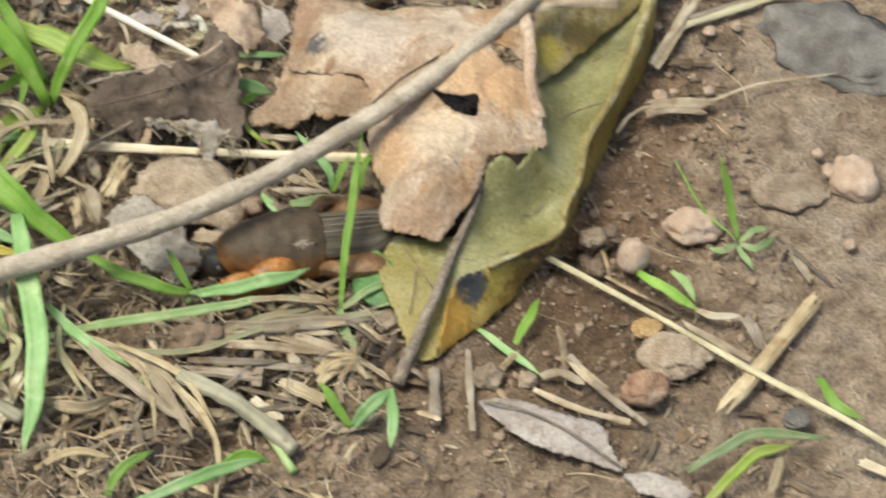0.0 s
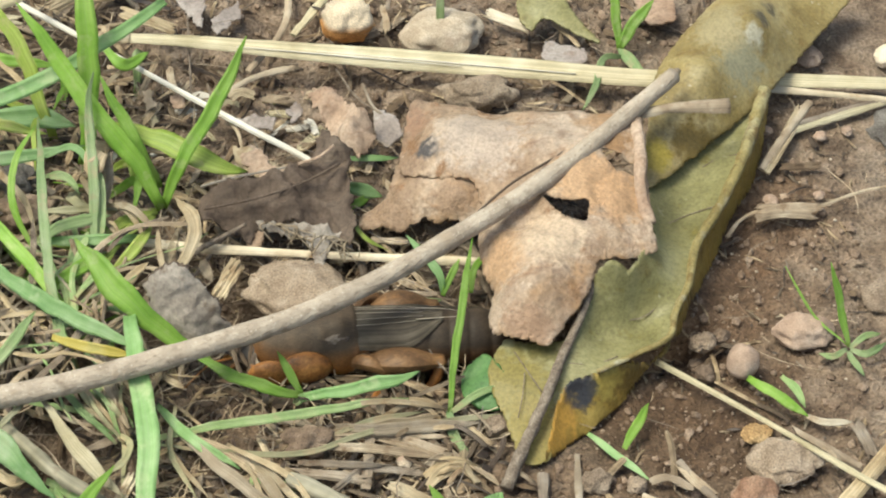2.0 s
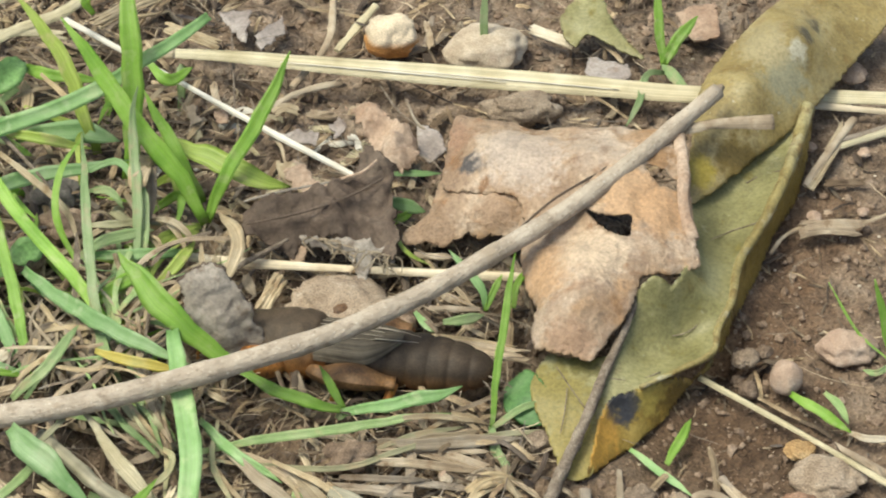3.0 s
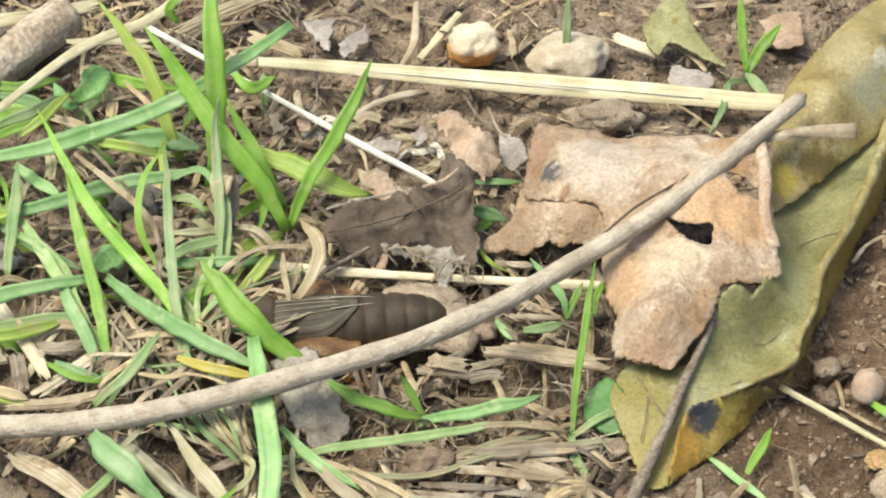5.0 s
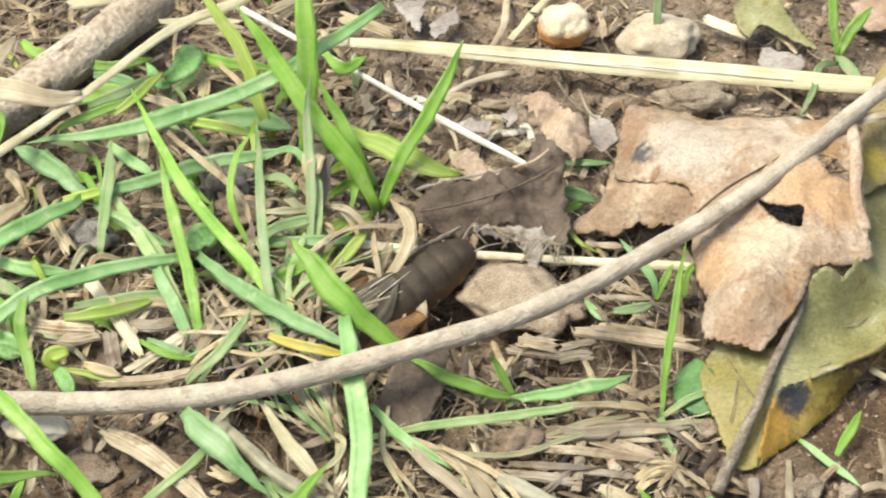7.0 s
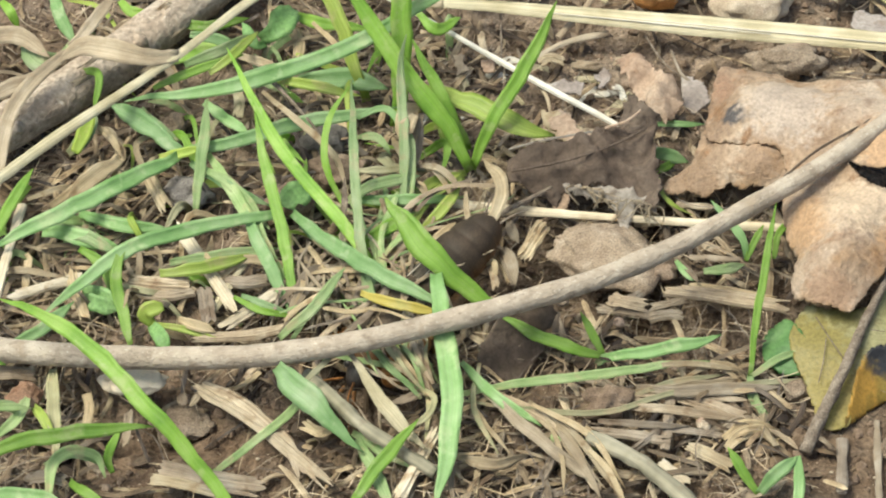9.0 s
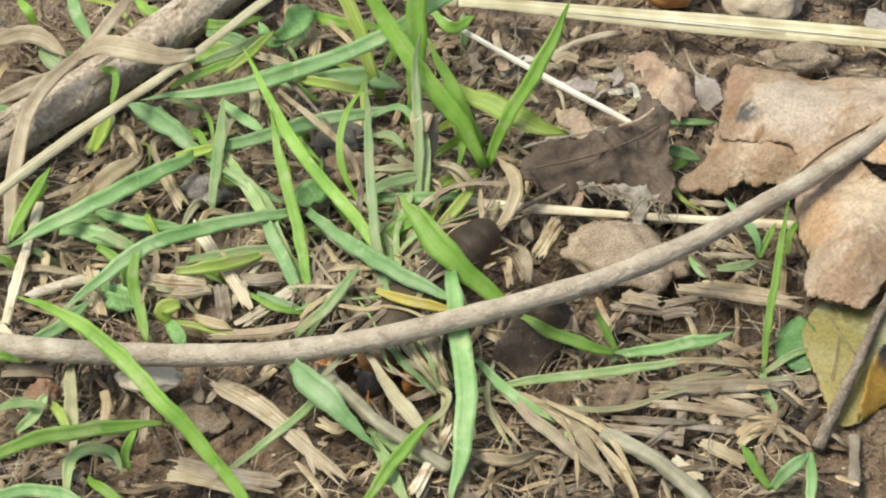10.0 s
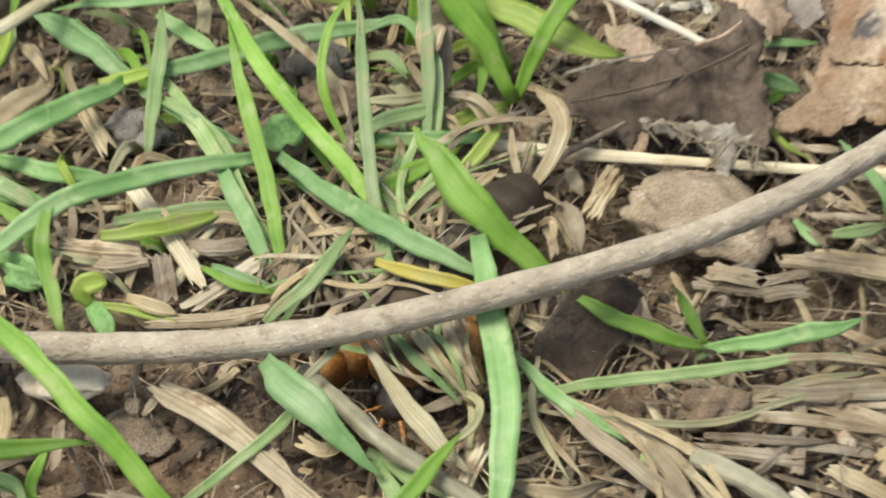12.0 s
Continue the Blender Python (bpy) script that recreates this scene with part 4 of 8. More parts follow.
pebble("pebble", (10.6, -36.6, 0.4), (1.2, 1.4, 1.2), STONE_PINK, "tiny pale pebble in litter", 66)
pebble("pebble", (64.5, -46.6, 0.6), (3.2, 2.6, 1.8), STONE_BLUE, "small blue-grey pebble on soil", 67)

# ---- fallen leaves ----
def brown_leaf():
    top = thing("dry_brown_leaf", "curled dry brown leaf with a hole over the burrow", "leaf")
    sheet("leaf_blade", [(13.6, 12.6, 8), (20.0, 11.8, 8), (26.6, 9.8, 9), (33.8, 8.4, 10), (39.5, 7.5, 11), (39.5, 2.1, 11), (39.9, -4.4, 10), (39.9, -9.8, 9), (40.2, -12.4, 8), (37.4, -13.8, 8), (33.4, -14.8, 9), (31.9, -18.7, 8.5), (29.6, -21.6, 7.5), (27.0, -24.5, 6.5), (24.2, -23.7, 6), (21.1, -22.4, 6), (20.7, -20.2, 6), (21.3, -16.7, 6), (20.3, -13.2, 6), (20.0, -8.7, 6), (20.7, -5.1, 8), (19.7, -1.2, 8.5), (16.8, -0.1, 8.4), (14.2, 0.6, 7.9), (11.4, 2.4, 6.5), (11.9, 7.3, 7), (12.5, 10.7, 7.5)], BROWN_LEAF, top,
          holes=[[(27.5, -5.4, 9), (29.5, -6.9, 9), (32.3, -7.1, 9), (32.0, -10.3, 9), (29.7, -9.1, 9), (28.3, -7.5, 9)], [(34.9, 1.0, 11), (36.8, 0.1, 11), (38.9, -1.5, 11), (38.9, -2.7, 11), (36.6, -2.2, 11), (35.3, -1.3, 11)]], lifts=[(15.0, 5.5, 10.5), (21.5, 3.1, 11), (27.2, 1.3, 11.8), (24.5, -4.8, 8.6), (25.1, -14.8, 10.4), (34.3, -8.3, 12), (34.9, -11.7, 10), (23.0, -19.6, 9), (28.0, -20.1, 9.5)], res=0.36, wrinkle=0.8, wave=9, tear=0.16, seed=2, creases=0.34)
    sheet("lower_lobe", [(11.5, 4.4, 6.5), (14.9, 2.4, 8.2), (19.2, 1.2, 8.7), (21.5, -3.0, 6.8), (20.5, -6.1, 4.8), (18.2, -4.1, 4.2), (15.2, -3.4, 3.4), (14.0, -2.9, 3.8), (11.6, -3.5, 2.8), (9.3, -2.7, 2.2), (6.9, -2.4, 1.8), (6.8, -0.5, 2), (9.6, 1.0, 3.8)], BROWN_LEAF, top, lifts=[(17.1, -2.8, 8), (11.0, -1.2, 5)], res=0.36, wrinkle=0.5, wave=5, tear=0.18, seed=31, creases=0.3)
    sweep("rolled_edge", [(39.1, 5.9, 11.5), (39.1, -0.3, 11.5), (38.7, -4.9, 10.5), (39.5, -9.4, 9.5)], 1.5, PINK_LEAF, top, flat=0.6, n=20, rough=0.25, seed=3)
    sweep("midrib", [(19.8, -7.3, 9.2), (23.7, -4.3, 10.8), (29.1, -0.6, 11.6), (34.6, 3.9, 11.6)], 0.3, DARK_LEAF, top, n=20, sides=6, rough=0.3)
    sweep("petiole", [(38.2, 6.7, 11.2), (43.7, 8.1, 11.2), (50.6, 9.0, 10.7)], 1.6, STRAW_GREY, top, n=18, flat=0.5, rough=0.3, taper=lambda s: 0.6 + 0.5 * s, seed=5)
    return top


def olive_leaf():
    top = thing("olive_leaf", "large folded olive yellow leaf with rolled rim on soil", "leaf")
    sheet("leaf_blade", [(20.5, -25.3, 3), (22.5, -21.6, 3.4), (25.0, -22.3, 3.6), (29.4, -22.6, 4.6), (32.2, -17.6, 6.6), (33.0, -16.4, 9.8), (34.9, -15.7, 10.6), (36.7, -15.7, 10.2), (38.6, -12.7, 8.6), (40.0, -9.2, 6.6), (40.6, -5.3, 5), (41.2, 4.0, 3.2), (46.4, 8.6, 3), (53.3, 15.5, 3), (56.8, 19.9, 3.4), (54.0, 10.0, 4.2), (51.7, 4.3, 4.2), (48.6, -2.3, 4), (45.7, -7.5, 3.8), (44.3, -13.4, 3.8), (42.2, -18.2, 3.9), (41.1, -22.1, 4), (37.0, -24.6, 3.8), (32.7, -26.8, 3.5), (29.3, -28.2, 3.2), (28.1, -30.2, 2.8), (27.2, -33.8, 2), (26.6, -37.2, 1.2), (24.9, -37.8, 1.1), (23.5, -37.3, 1.1), (22.8, -34.9, 1.4), (21.9, -31.6, 1.8), (20.7, -28.3, 2.4)], YELLOW_LEAF, top, lifts=[(44.2, -3.7, 2.4), (47.5, 5.0, 2.2), (37.7, -16.7, 2.8), (32.8, -21.0, 2.8), (24.7, -27.4, 3.4)], res=0.36, wrinkle=0.2, wave=10, tear=0.08, seed=4)
    sheet("folded_margin", [(56.6, 18.3, 4.6), (53.7, 9.3, 4.9), (51.3, 3.5, 4.9), (48.2, -3.1, 4.8), (45.3, -8.3, 4.6), (43.9, -14.2, 4.6), (41.9, -18.8, 4.6), (40.8, -22.5, 4.7), (36.8, -25.1, 4.6), (32.5, -27.3, 4.3), (29.1, -28.7, 4), (27.8, -30.7, 3.5), (26.9, -34.2, 2.6), (26.2, -37.4, 1.4), (29.3, -33.8, -0.4), (33.3, -30.0, -0.4), (37.1, -26.0, -0.4), (40.0, -22.6, -0.4), (42.9, -18.0, -0.4), (44.7, -13.2, -0.4), (46.7, -8.9, -0.4), (49.2, -3.5, -0.4), (51.0, 0.9, -0.4), (54.2, 6.7, -0.4), (56.1, 12.4, 1.8), (57.4, 18.9, 3.6)], AMBER_LEAF, top, res=0.33, wrinkle=0.22, wave=5, tear=0.03, seed=5)
    sheet("upper_roll", [(39.7, 1.5, 4.6), (40.9, 7.8, 7), (42.7, 17.2, 8), (46.1, 23.5, 8.4), (51.4, 30.3, 8.4), (57.8, 36.8, 8), (70.5, 37.5, 5.5), (67.8, 32.9, 4.4), (63.5, 27.3, 4), (60.3, 22.9, 3.8), (58.1, 19.7, 3.9), (52.9, 13.4, 4.2), (45.9, 6.0, 4.6), (42.3, 2.4, 4.8)], OLIVE_ROLL, top, lifts=[(48.1, 15.3, 10.2), (56.1, 24.5, 10.2)], res=0.38, wrinkle=0.35, wave=9, tear=0.1, seed=6, creases=0.12)
    sweep("rim_edge", [(56.5, 17.9, 5), (53.6, 9.0, 5.2), (51.3, 3.2, 5.2), (48.2, -3.4, 5.1), (45.3, -8.6, 4.9), (43.9, -14.4, 4.9), (41.8, -19.1, 4.9), (40.8, -22.8, 5), (36.7, -25.3, 4.8), (32.4, -27.5, 4.5)], 1.4, RIM_LEAF, top, n=110, rough=0.3, taper=lambda s: 1.25 - 0.85 * s, seed=2)
    for pts in ([(32.1, -18.6, 3.7), (38.2, -18.3, 3.3), (42.1, -14.1, 3.7)], [(40.2, -9.3, 4.4), (43.8, -7.3, 3), (46.6, -5.1, 3.8)], [(29.4, -25.4, 3.7), (32.1, -25.5, 3.4), (35.0, -24.3, 3.5)], [(23.4, -23.8, 3.9), (25.0, -27.3, 3.8), (26.4, -30.1, 3.6)], [(24.4, -26.9, 3.8), (24.0, -29.8, 3.3), (23.4, -32.3, 2.4)], [(47.9, 6.6, 3), (50.1, 7.9, 3.2), (52.7, 7.6, 4.2)], [(42.8, -3.3, 3.4), (45.4, -1.3, 2.8), (48.5, -1.1, 4)]):
        sweep("vein", pts, 0.13, STALK, top, n=10, sides=5)
    return top


def leaf(name, outline, mat, label, **more):
    return tagged(sheet(name, outline, mat, **more), label, "leaf")


brown_leaf()
olive_leaf()
tagged(sweep("dry_stalk", [(32.6, -16.6, 7.4), (30.7, -21.0, 5.6), (28.9, -24.5, 4.6), (26.3, -31.5, 4.2), (24.4, -35.3, 3), (21.6, -41.0, 0.9)], 1.25, STALK, n=30, sides=8, rough=0.35, taper=lambda s: 0.7 + 0.5 * s, seed=7), "grey-brown hairy dry leaf stalk across the olive leaf", "stalk")
torn_leaf = leaf("dark_leaf", [(-12.1, 1.5, 3.5), (-9.6, 2.4, 5), (-5.6, 1.9, 6), (-2.3, 2.5, 6.5), (1.1, 4.2, 7), (3.4, 5.6, 7.5), (5.5, 4.2, 7), (5.6, 0.6, 6), (6.2, -4.4, 4.5), (5.5, -6.5, 4), (2.4, -4.6, 3.8), (-0.9, -3.4, 4.6), (-4.8, -2.8, 4), (-6.2, -5.1, 2.6), (-8.2, -4.2, 2.6), (-9.5, -2.0, 3), (-11.7, -1.8, 2.6)], DARK_LEAF, "crumpled dark brown decayed leaf piece", lifts=[(-2.9, -1.9, 6.6), (-8.2, -0.8, 4.6)], res=0.33, wrinkle=1.25, wave=5, tear=0.6, seed=7, creases=0.9)
sheet("torn_tip", [(1.0, 4.4, 6.5), (1.6, 6.8, 7.5), (3.1, 7.3, 8.0), (4.6, 6.3, 8.0), (5.7, 5.9, 7.0), (6.0, 4.3, 6.0), (3.9, 2.8, 5.6), (2.1, 3.0, 5.8)], DARK_LEAF, torn_leaf, res=0.3, wrinkle=0.7, wave=3, tear=0.6, seed=44, creases=0.6)
sweep("torn_edge", [(-0.5, 3.2, 7.2), (1.7, 3.5, 7.8), (3.0, 4.3, 8.2), (3.7, 5.2, 8.2)], 0.35, PINK_LEAF, torn_leaf, n=14, sides=5, rough=0.5)
sweep("torn_edge", [(-11.9, 2.7, 4.0), (-8.5, 2.4, 5.6), (-5.0, 2.6, 6.4), (-1.0, 3.0, 7.0)], 0.3, FLAKE, torn_leaf, n=18, sides=5, rough=0.6)
leaf("leaf_scrap", [(-7.8, 11.6, 2.0), (-6.0, 11.3, 2.6), (-4.2, 9.1, 2.8), (-2.1, 7.0, 2.4), (-5.1, 6.3, 2.0), (-7.3, 8.8, 1.8)], PINK_LEAF, "pale tan curled leaf scrap by the straw", res=0.3, wrinkle=0.6, wave=4, tear=0.6, seed=45)
leaf("leaf_scrap", [(-7.9, 17.5, 1.2), (-5.6, 17.6, 1.6), (-2.6, 17.4, 1.4), (-3.5, 15.8, 1.2), (-6.5, 16.0, 1.0)], GREY_LEAF, "grey tan leaf scrap on soil", res=0.3, wrinkle=0.4, wave=4, tear=0.6, seed=46)
leaf("leaf_scrap", [(-19.6, 22.4, 1.2), (-18.2, 22.1, 1.8), (-17.6, 19.2, 1.6), (-19.0, 18.6, 1.2)], STRAW_GREY, "small tan leaf scrap on soil", res=0.3, wrinkle=0.4, wave=4, tear=0.6, seed=47)
leaf("leaf_scrap", [(-16.1, 22.0, 1.2), (-14.4, 21.8, 1.8), (-14.2, 19.4, 1.4), (-15.6, 19.5, 1.2)], PINK_LEAF, "small tan leaf scrap on soil", res=0.3, wrinkle=0.4, wave=4, tear=0.6, seed=48)
leaf("leaf_scrap", [(-1.9, 18.6, 2.0), (-0.5, 19.9, 2.6), (0.2, 17.7, 2.2), (-1.0, 16.0, 1.6)], GREY_LEAF, "torn pale leaf scrap beside the pinkish leaf", res=0.3, wrinkle=0.5, wave=4, tear=0.6, seed=49)
rng = random.Random(41)
(ax, ay, az), (bx, by, bz) = (-4.2, -3.2, 4), (5.5, -6.3, 3.6)
for k in range(22):
    s = rng.random()
    x, y, z = ax + (bx - ax) * s, ay + (by - ay) * s, az + (bz - az) * s
    sweep("torn_fibre", [(x, y, z), (x + rng.uniform(-1.5, 2.5), y - rng.uniform(0.3, 1.2), z + rng.uniform(-0.8, 0.4)), (x + rng.uniform(-2, 4), y - rng.uniform(0.6, 2.4), z - rng.uniform(0.6, 2))], rng.uniform(0.1, 0.22), TAN_BLADE, torn_leaf, n=6, sides=4)
sweep("leaf_vein", [(-11.5, -1.3, 4.2), (-5.5, -1.6, 6.2), (0.4, 0.5, 6.9), (4.4, 3.0, 7.4)], 0.3, DARK_LEAF, torn_leaf, n=16, sides=6, rough=0.3)
leaf("leaf_scrap", [(-5.4, -2.8, 3.6), (-0.9, -3.4, 4.2), (5.7, -4.9, 3.6), (5.7, -5.6, 2.2), (1.1, -5.1, 2.4), (-3.2, -3.7, 2.4)], FLAKE, "frayed grey torn leaf scrap", res=0.3, wrinkle=0.6, wave=3, tear=0.6, seed=9)
leaf("leaf_scrap", [(0.4, -5.2, 3.2), (3.2, -4.8, 3.2), (2.7, -7.3, 2), (1.8, -8.7, 1.6), (1.2, -7.0, 2)], FLAKE, "small hanging grey brown leaf scrap", res=0.3, wrinkle=0.3, wave=3, tear=0.3, seed=10)
leaf("leaf_scrap", [(-7.2, -2.5, 2.6), (-4.6, -3.0, 2.6), (-4.8, -5.1, 1.6), (-6.2, -5.2, 1.6)], BROWN_LEAF, "small brown leaf scrap", res=0.3, wrinkle=0.3, wave=3, tear=0.3, seed=12)
leaf("small_leaf", [(0.1, 20.6, 3.5), (3.2, 19.3, 4), (6.6, 15.5, 4.5), (8.8, 14.0, 4), (8.6, 10.6, 3), (6.9, 9.2, 2.6), (4.5, 10.6, 3), (2.6, 14.4, 3)], PINK_LEAF, "small curled pinkish brown dry leaf", lifts=[(5.2, 12.2, 6.5)], res=0.32, wrinkle=1.2, wave=4, tear=0.8, seed=11, creases=0.5)
leaf("leaf_scrap", [(-8.3, 11.4, 2), (-6.1, 10.8, 2.6), (-3.7, 8.5, 2.6), (-1.8, 7.2, 2), (-4.7, 6.3, 1.6), (-7.4, 8.3, 1.6)], DRY_BLADE, "pale tan leaf scrap", res=0.3, wrinkle=0.3, wave=4, tear=0.3, seed=13)
leaf("leaf_scrap", [(8.8, 19.3, 1), (11.2, 17.8, 1.4), (12.3, 14.5, 1.2), (10.4, 12.9, 0.8), (9.0, 13.9, 0.8)], GREY_LEAF, "grey leaf scrap on soil", res=0.3, wrinkle=0.3, wave=4, tear=0.3, seed=14)
leaf("yellow_leaf", [(27.4, 37.2, 3), (30.1, 41.1, 3.5), (32.7, 41.7, 3.5), (34.2, 35.8, 3), (37.7, 30.0, 2), (35.3, 31.3, 2.2), (32.5, 33.2, 2.4), (30.6, 34.4, 2.6), (29.1, 32.6, 2), (27.8, 34.3, 2.2)], YELLOW_LEAF, "small torn yellow green leaf", res=0.32, wrinkle=0.3, wave=5, tear=0.2, seed=15)
leaf("leaf_scrap", [(30.7, 31.6, 1), (35.6, 29.8, 1.4), (35.8, 27.4, 1.2), (32.1, 24.9, 0.9), (30.2, 28.3, 0.9)], GREY_LEAF, "grey leaf scrap under the yellow leaf", res=0.32, wrinkle=0.3, wave=5, tear=0.3, seed=16)
leaf("leaf_scrap", [(-16.2, 39.9, 1.4), (-11.9, 40.1, 2), (-12.5, 34.2, 1.8), (-14.3, 36.4, 1.4)], GREY_LEAF, "brown grey leaf scrap on soil", res=0.32, wrinkle=0.4, wave=4, tear=0.4, seed=17)
leaf("leaf_scrap", [(-11.4, 35.5, 1.2), (-7.9, 39.0, 1.8), (-7.5, 36.7, 1.6), (-10.6, 32.8, 1.2)], GREY_LEAF, "torn grey leaf scrap on soil", res=0.32, wrinkle=0.4, wave=4, tear=0.4, seed=18)
leaf("leaf_scrap", [(42.4, 39.4, 1.6), (47.6, 41.2, 2), (47.7, 34.8, 1.8), (44.1, 34.2, 1.4)], PINK_LEAF, "dry tan leaf scrap by the olive leaf", res=0.32, wrinkle=0.4, wave=4, tear=0.4, seed=19)
grey_leaf = leaf("grey_leaf", [(30.3, -43.5, 0.8), (33.8, -43.5, 1.4), (38.4, -46.0, 1.9), (42.9, -47.5, 1.5), (44.0, -51.1, 1.2), (44.7, -53.3, 0.8), (40.6, -52.0, 1), (35.9, -50.2, 1.2), (32.7, -47.0, 1)], GREY_LEAF, "flat grey weathered leaf on bare soil", lifts=[(38.4, -48.7, 2.2)], res=0.36, wrinkle=0.3, wave=6, tear=0.08, seed=20)
sweep("midrib", [(30.6, -43.8, 1.3), (35.0, -46.0, 2.1), (40.0, -49.6, 2.2), (44.4, -53.0, 1.1)], 0.28, STALK, grey_leaf, n=14, sides=6, rough=0.3)
leaf("grey_leaf", [(44.9, -53.7, 0.6), (48.2, -53.8, 1), (52.1, -56.2, 0.8), (50.1, -57.6, 0.6), (46.2, -55.9, 0.6)], GREY_LEAF, "small grey leaf scrap on soil", res=0.36, wrinkle=0.25, wave=6, tear=0.25, seed=21)
leaf("green_leaf", [(18.0, -24.4, 2), (20.4, -23.2, 3), (22.4, -26.6, 3), (22.6, -29.4, 1.5), (20.1, -30.1, 1.2), (17.8, -28.5, 1.4), (17.5, -26.1, 1.6)], SHADE_LEAF, "round green leaf tucked under the olive leaf", res=0.32, wrinkle=0.2, wave=5, thick=0.3, tear=0.05, seed=22)
leaf("leaf_scrap", [(-6.1, -8.6, 1.2), (0.0, -8.3, 1.8), (3.9, -10.5, 1.6), (3.5, -13.7, 1.2), (-2.6, -12.7, 1.2)], STONE_TAN, "tan bark scrap in litter", res=0.36, wrinkle=0.7, wave=4, tear=0.6, seed=26)

# The flake that the cricket pushes about: built round its own middle.
flake = leaf("leaf_flake", [(-5.9, -2.4, 0.2), (-2.5, -3.2, 0.9), (2.5, -3.0, 1.1), (5.6, -2.6, 0.4), (5.9, 0.5, 0.0), (5.0, 2.6, 0.3), (2.2, 2.4, 0.9), (1.5, 3.2, 1.0), (-3.2, 2.8, 0.8), (-5.4, 2.2, 0.3), (-6.2, 0.6, 0.0)], FLAKE, "curved grey leaf flake pushed about by the mole cricket", lifts=[(0, 0, 1.7)], res=0.32, wrinkle=0.5, wave=4, tear=0.6, seed=28, thick=0.3, creases=0.25)

# Added dark sheet: its brown also holds the shade on the turned flake.
sheet("underside", [(-6.0, -2.5, -0.2), (-2.5, -3.3, 0.5), (2.5, -3.1, 0.7), (5.7, -2.7, 0.0), (6.0, 0.5, -0.4), (5.1, 2.7, -0.1), (2.2, 2.5, 0.5), (1.5, 3.3, 0.6), (-3.2, 2.9, 0.4), (-5.5, 2.3, -0.1), (-6.3, 0.6, -0.4)], DARK_LEAF, flake, lifts=[(0, 0, 1.3)], res=0.36, wrinkle=0.5, wave=4, tear=0.6, seed=28, thick=0.3, label="dark brown underside with shade in its colour")


# ---- grass and seedlings ----
def tuft(label, group="grass tufts", category="grass", name="grass_tuft"):
    return thing(name, label, category, group)


t1 = tuft("upright tuft of bright green grass blades")
blade(t1, [(-16.5, 2.6, 0.5), (-19.7, 5.4, 6), (-25.6, 9.8, 12), (-33.2, 17.3, 20)], 2.4, GREEN)
blade(t1, [(-16.4, 2.9, 0.5), (-14.3, 4.5, 6), (-10.6, 7.9, 11), (-6.4, 14.6, 17)], 1.9, GREEN, twist=30)
blade(t1, [(-17.0, 5.6, 1), (-19.4, 7.3, 7), (-23.8, 13.3, 12)], 1.6, GREEN, twist=-20)
blade(t1, [(-22.4, 11.9, 5), (-16.4, 8.4, 6), (-11.0, 5.5, 5), (-6.5, 5.5, 3.5)], 2.9, YELLOW_GREEN, face=(0, -0.5, 0.85), peak=0.5)
blade(t1, [(-17.1, 2.3, 0.5), (-20.9, -1.0, 2), (-24.0, -4.7, 2), (-30.0, -4.7, 2)], 1.5, YELLOW_GREEN)
blade(t1, [(-17.4, 1.5, 0.5), (-20.7, -4.3, 3), (-23.1, -9.3, 2)], 1.3, YELLOW_GREEN)
t2 = tuft("tall tuft of broad blue-green grass blades")
blade(t2, [(-25.9, 10.2, 0.5), (-25.2, 14.1, 9), (-25.3, 18.4, 16), (-26.3, 25.8, 22)], 2.7, GREEN, twist=25)
blade(t2, [(-29.9, 14.7, 0.5), (-31.1, 15.4, 5), (-33.7, 20.0, 11), (-39.5, 25.5, 17)], 1.9, YELLOW_GREEN, twist=20)
blade(t2, [(-16.3, 24.4, 14), (-23.8, 18.7, 12), (-31.8, 14.0, 10), (-44.7, 9.4, 8), (-59.0, 9.6, 5)], 2.2, BLUE_GREEN)
blade(t2, [(-30.4, 27.2, 12), (-31.3, 27.5, 14), (-29.2, 28.9, 16)], 1.2, GREEN)
t3 = tuft("sprawling green grass with long drooping blades")
blade(t3, [(-51.4, 1.2, 4), (-57.0, -5.0, 5.5), (-64.4, -10.1, 5), (-72.2, -14.5, 3.5)], 2.3, BLUE_GREEN, peak=0.3)
blade(t3, [(-51.5, 1.4, 4), (-44.2, 2.3, 5.5), (-36.9, 4.9, 6), (-25.4, 7.7, 6)], 1.9, BLUE_GREEN)
blade(t3, [(-51.1, 1.6, 4), (-54.9, 4.7, 5), (-60.6, 8.7, 5)], 2.7, BLUE_GREEN, peak=0.6)
blade(t3, [(-54.0, 1.9, 3), (-51.4, 1.2, 4.2), (-48.3, 1.6, 5)], 1.3, YELLOW_GREEN, "sheath")
blade(t3, [(-72.4, -11.7, 2), (-70.4, -7.5, 4), (-68.2, -3.3, 6)], 1.5, GREEN)
t4 = tuft("bent green grass blades over the litter")
blade(t4, [(-38.2, -8.4, 4), (-46.2, -11.6, 5), (-55.0, -15.4, 5), (-64.7, -24.1, 2.5)], 2.0, BLUE_GREEN)
blade(t4, [(-55.6, -14.8, 5), (-56.4, -17.9, 4.4), (-55.9, -20.7, 2.6), (-54.0, -26.5, 0.8)], 1.5, GREEN, blunt=True)
blade(t4, [(-35.5, -22.0, 0.5), (-37.8, -11.8, 5), (-40.7, -2.7, 9), (-41.7, 1.5, 11)], 1.5, GREEN)
blade(t4, [(-22.6, -21.8, 0.5), (-30.2, -11.7, 5), (-38.7, -2.2, 9), (-45.6, 9.2, 14)], 1.6, GREEN)
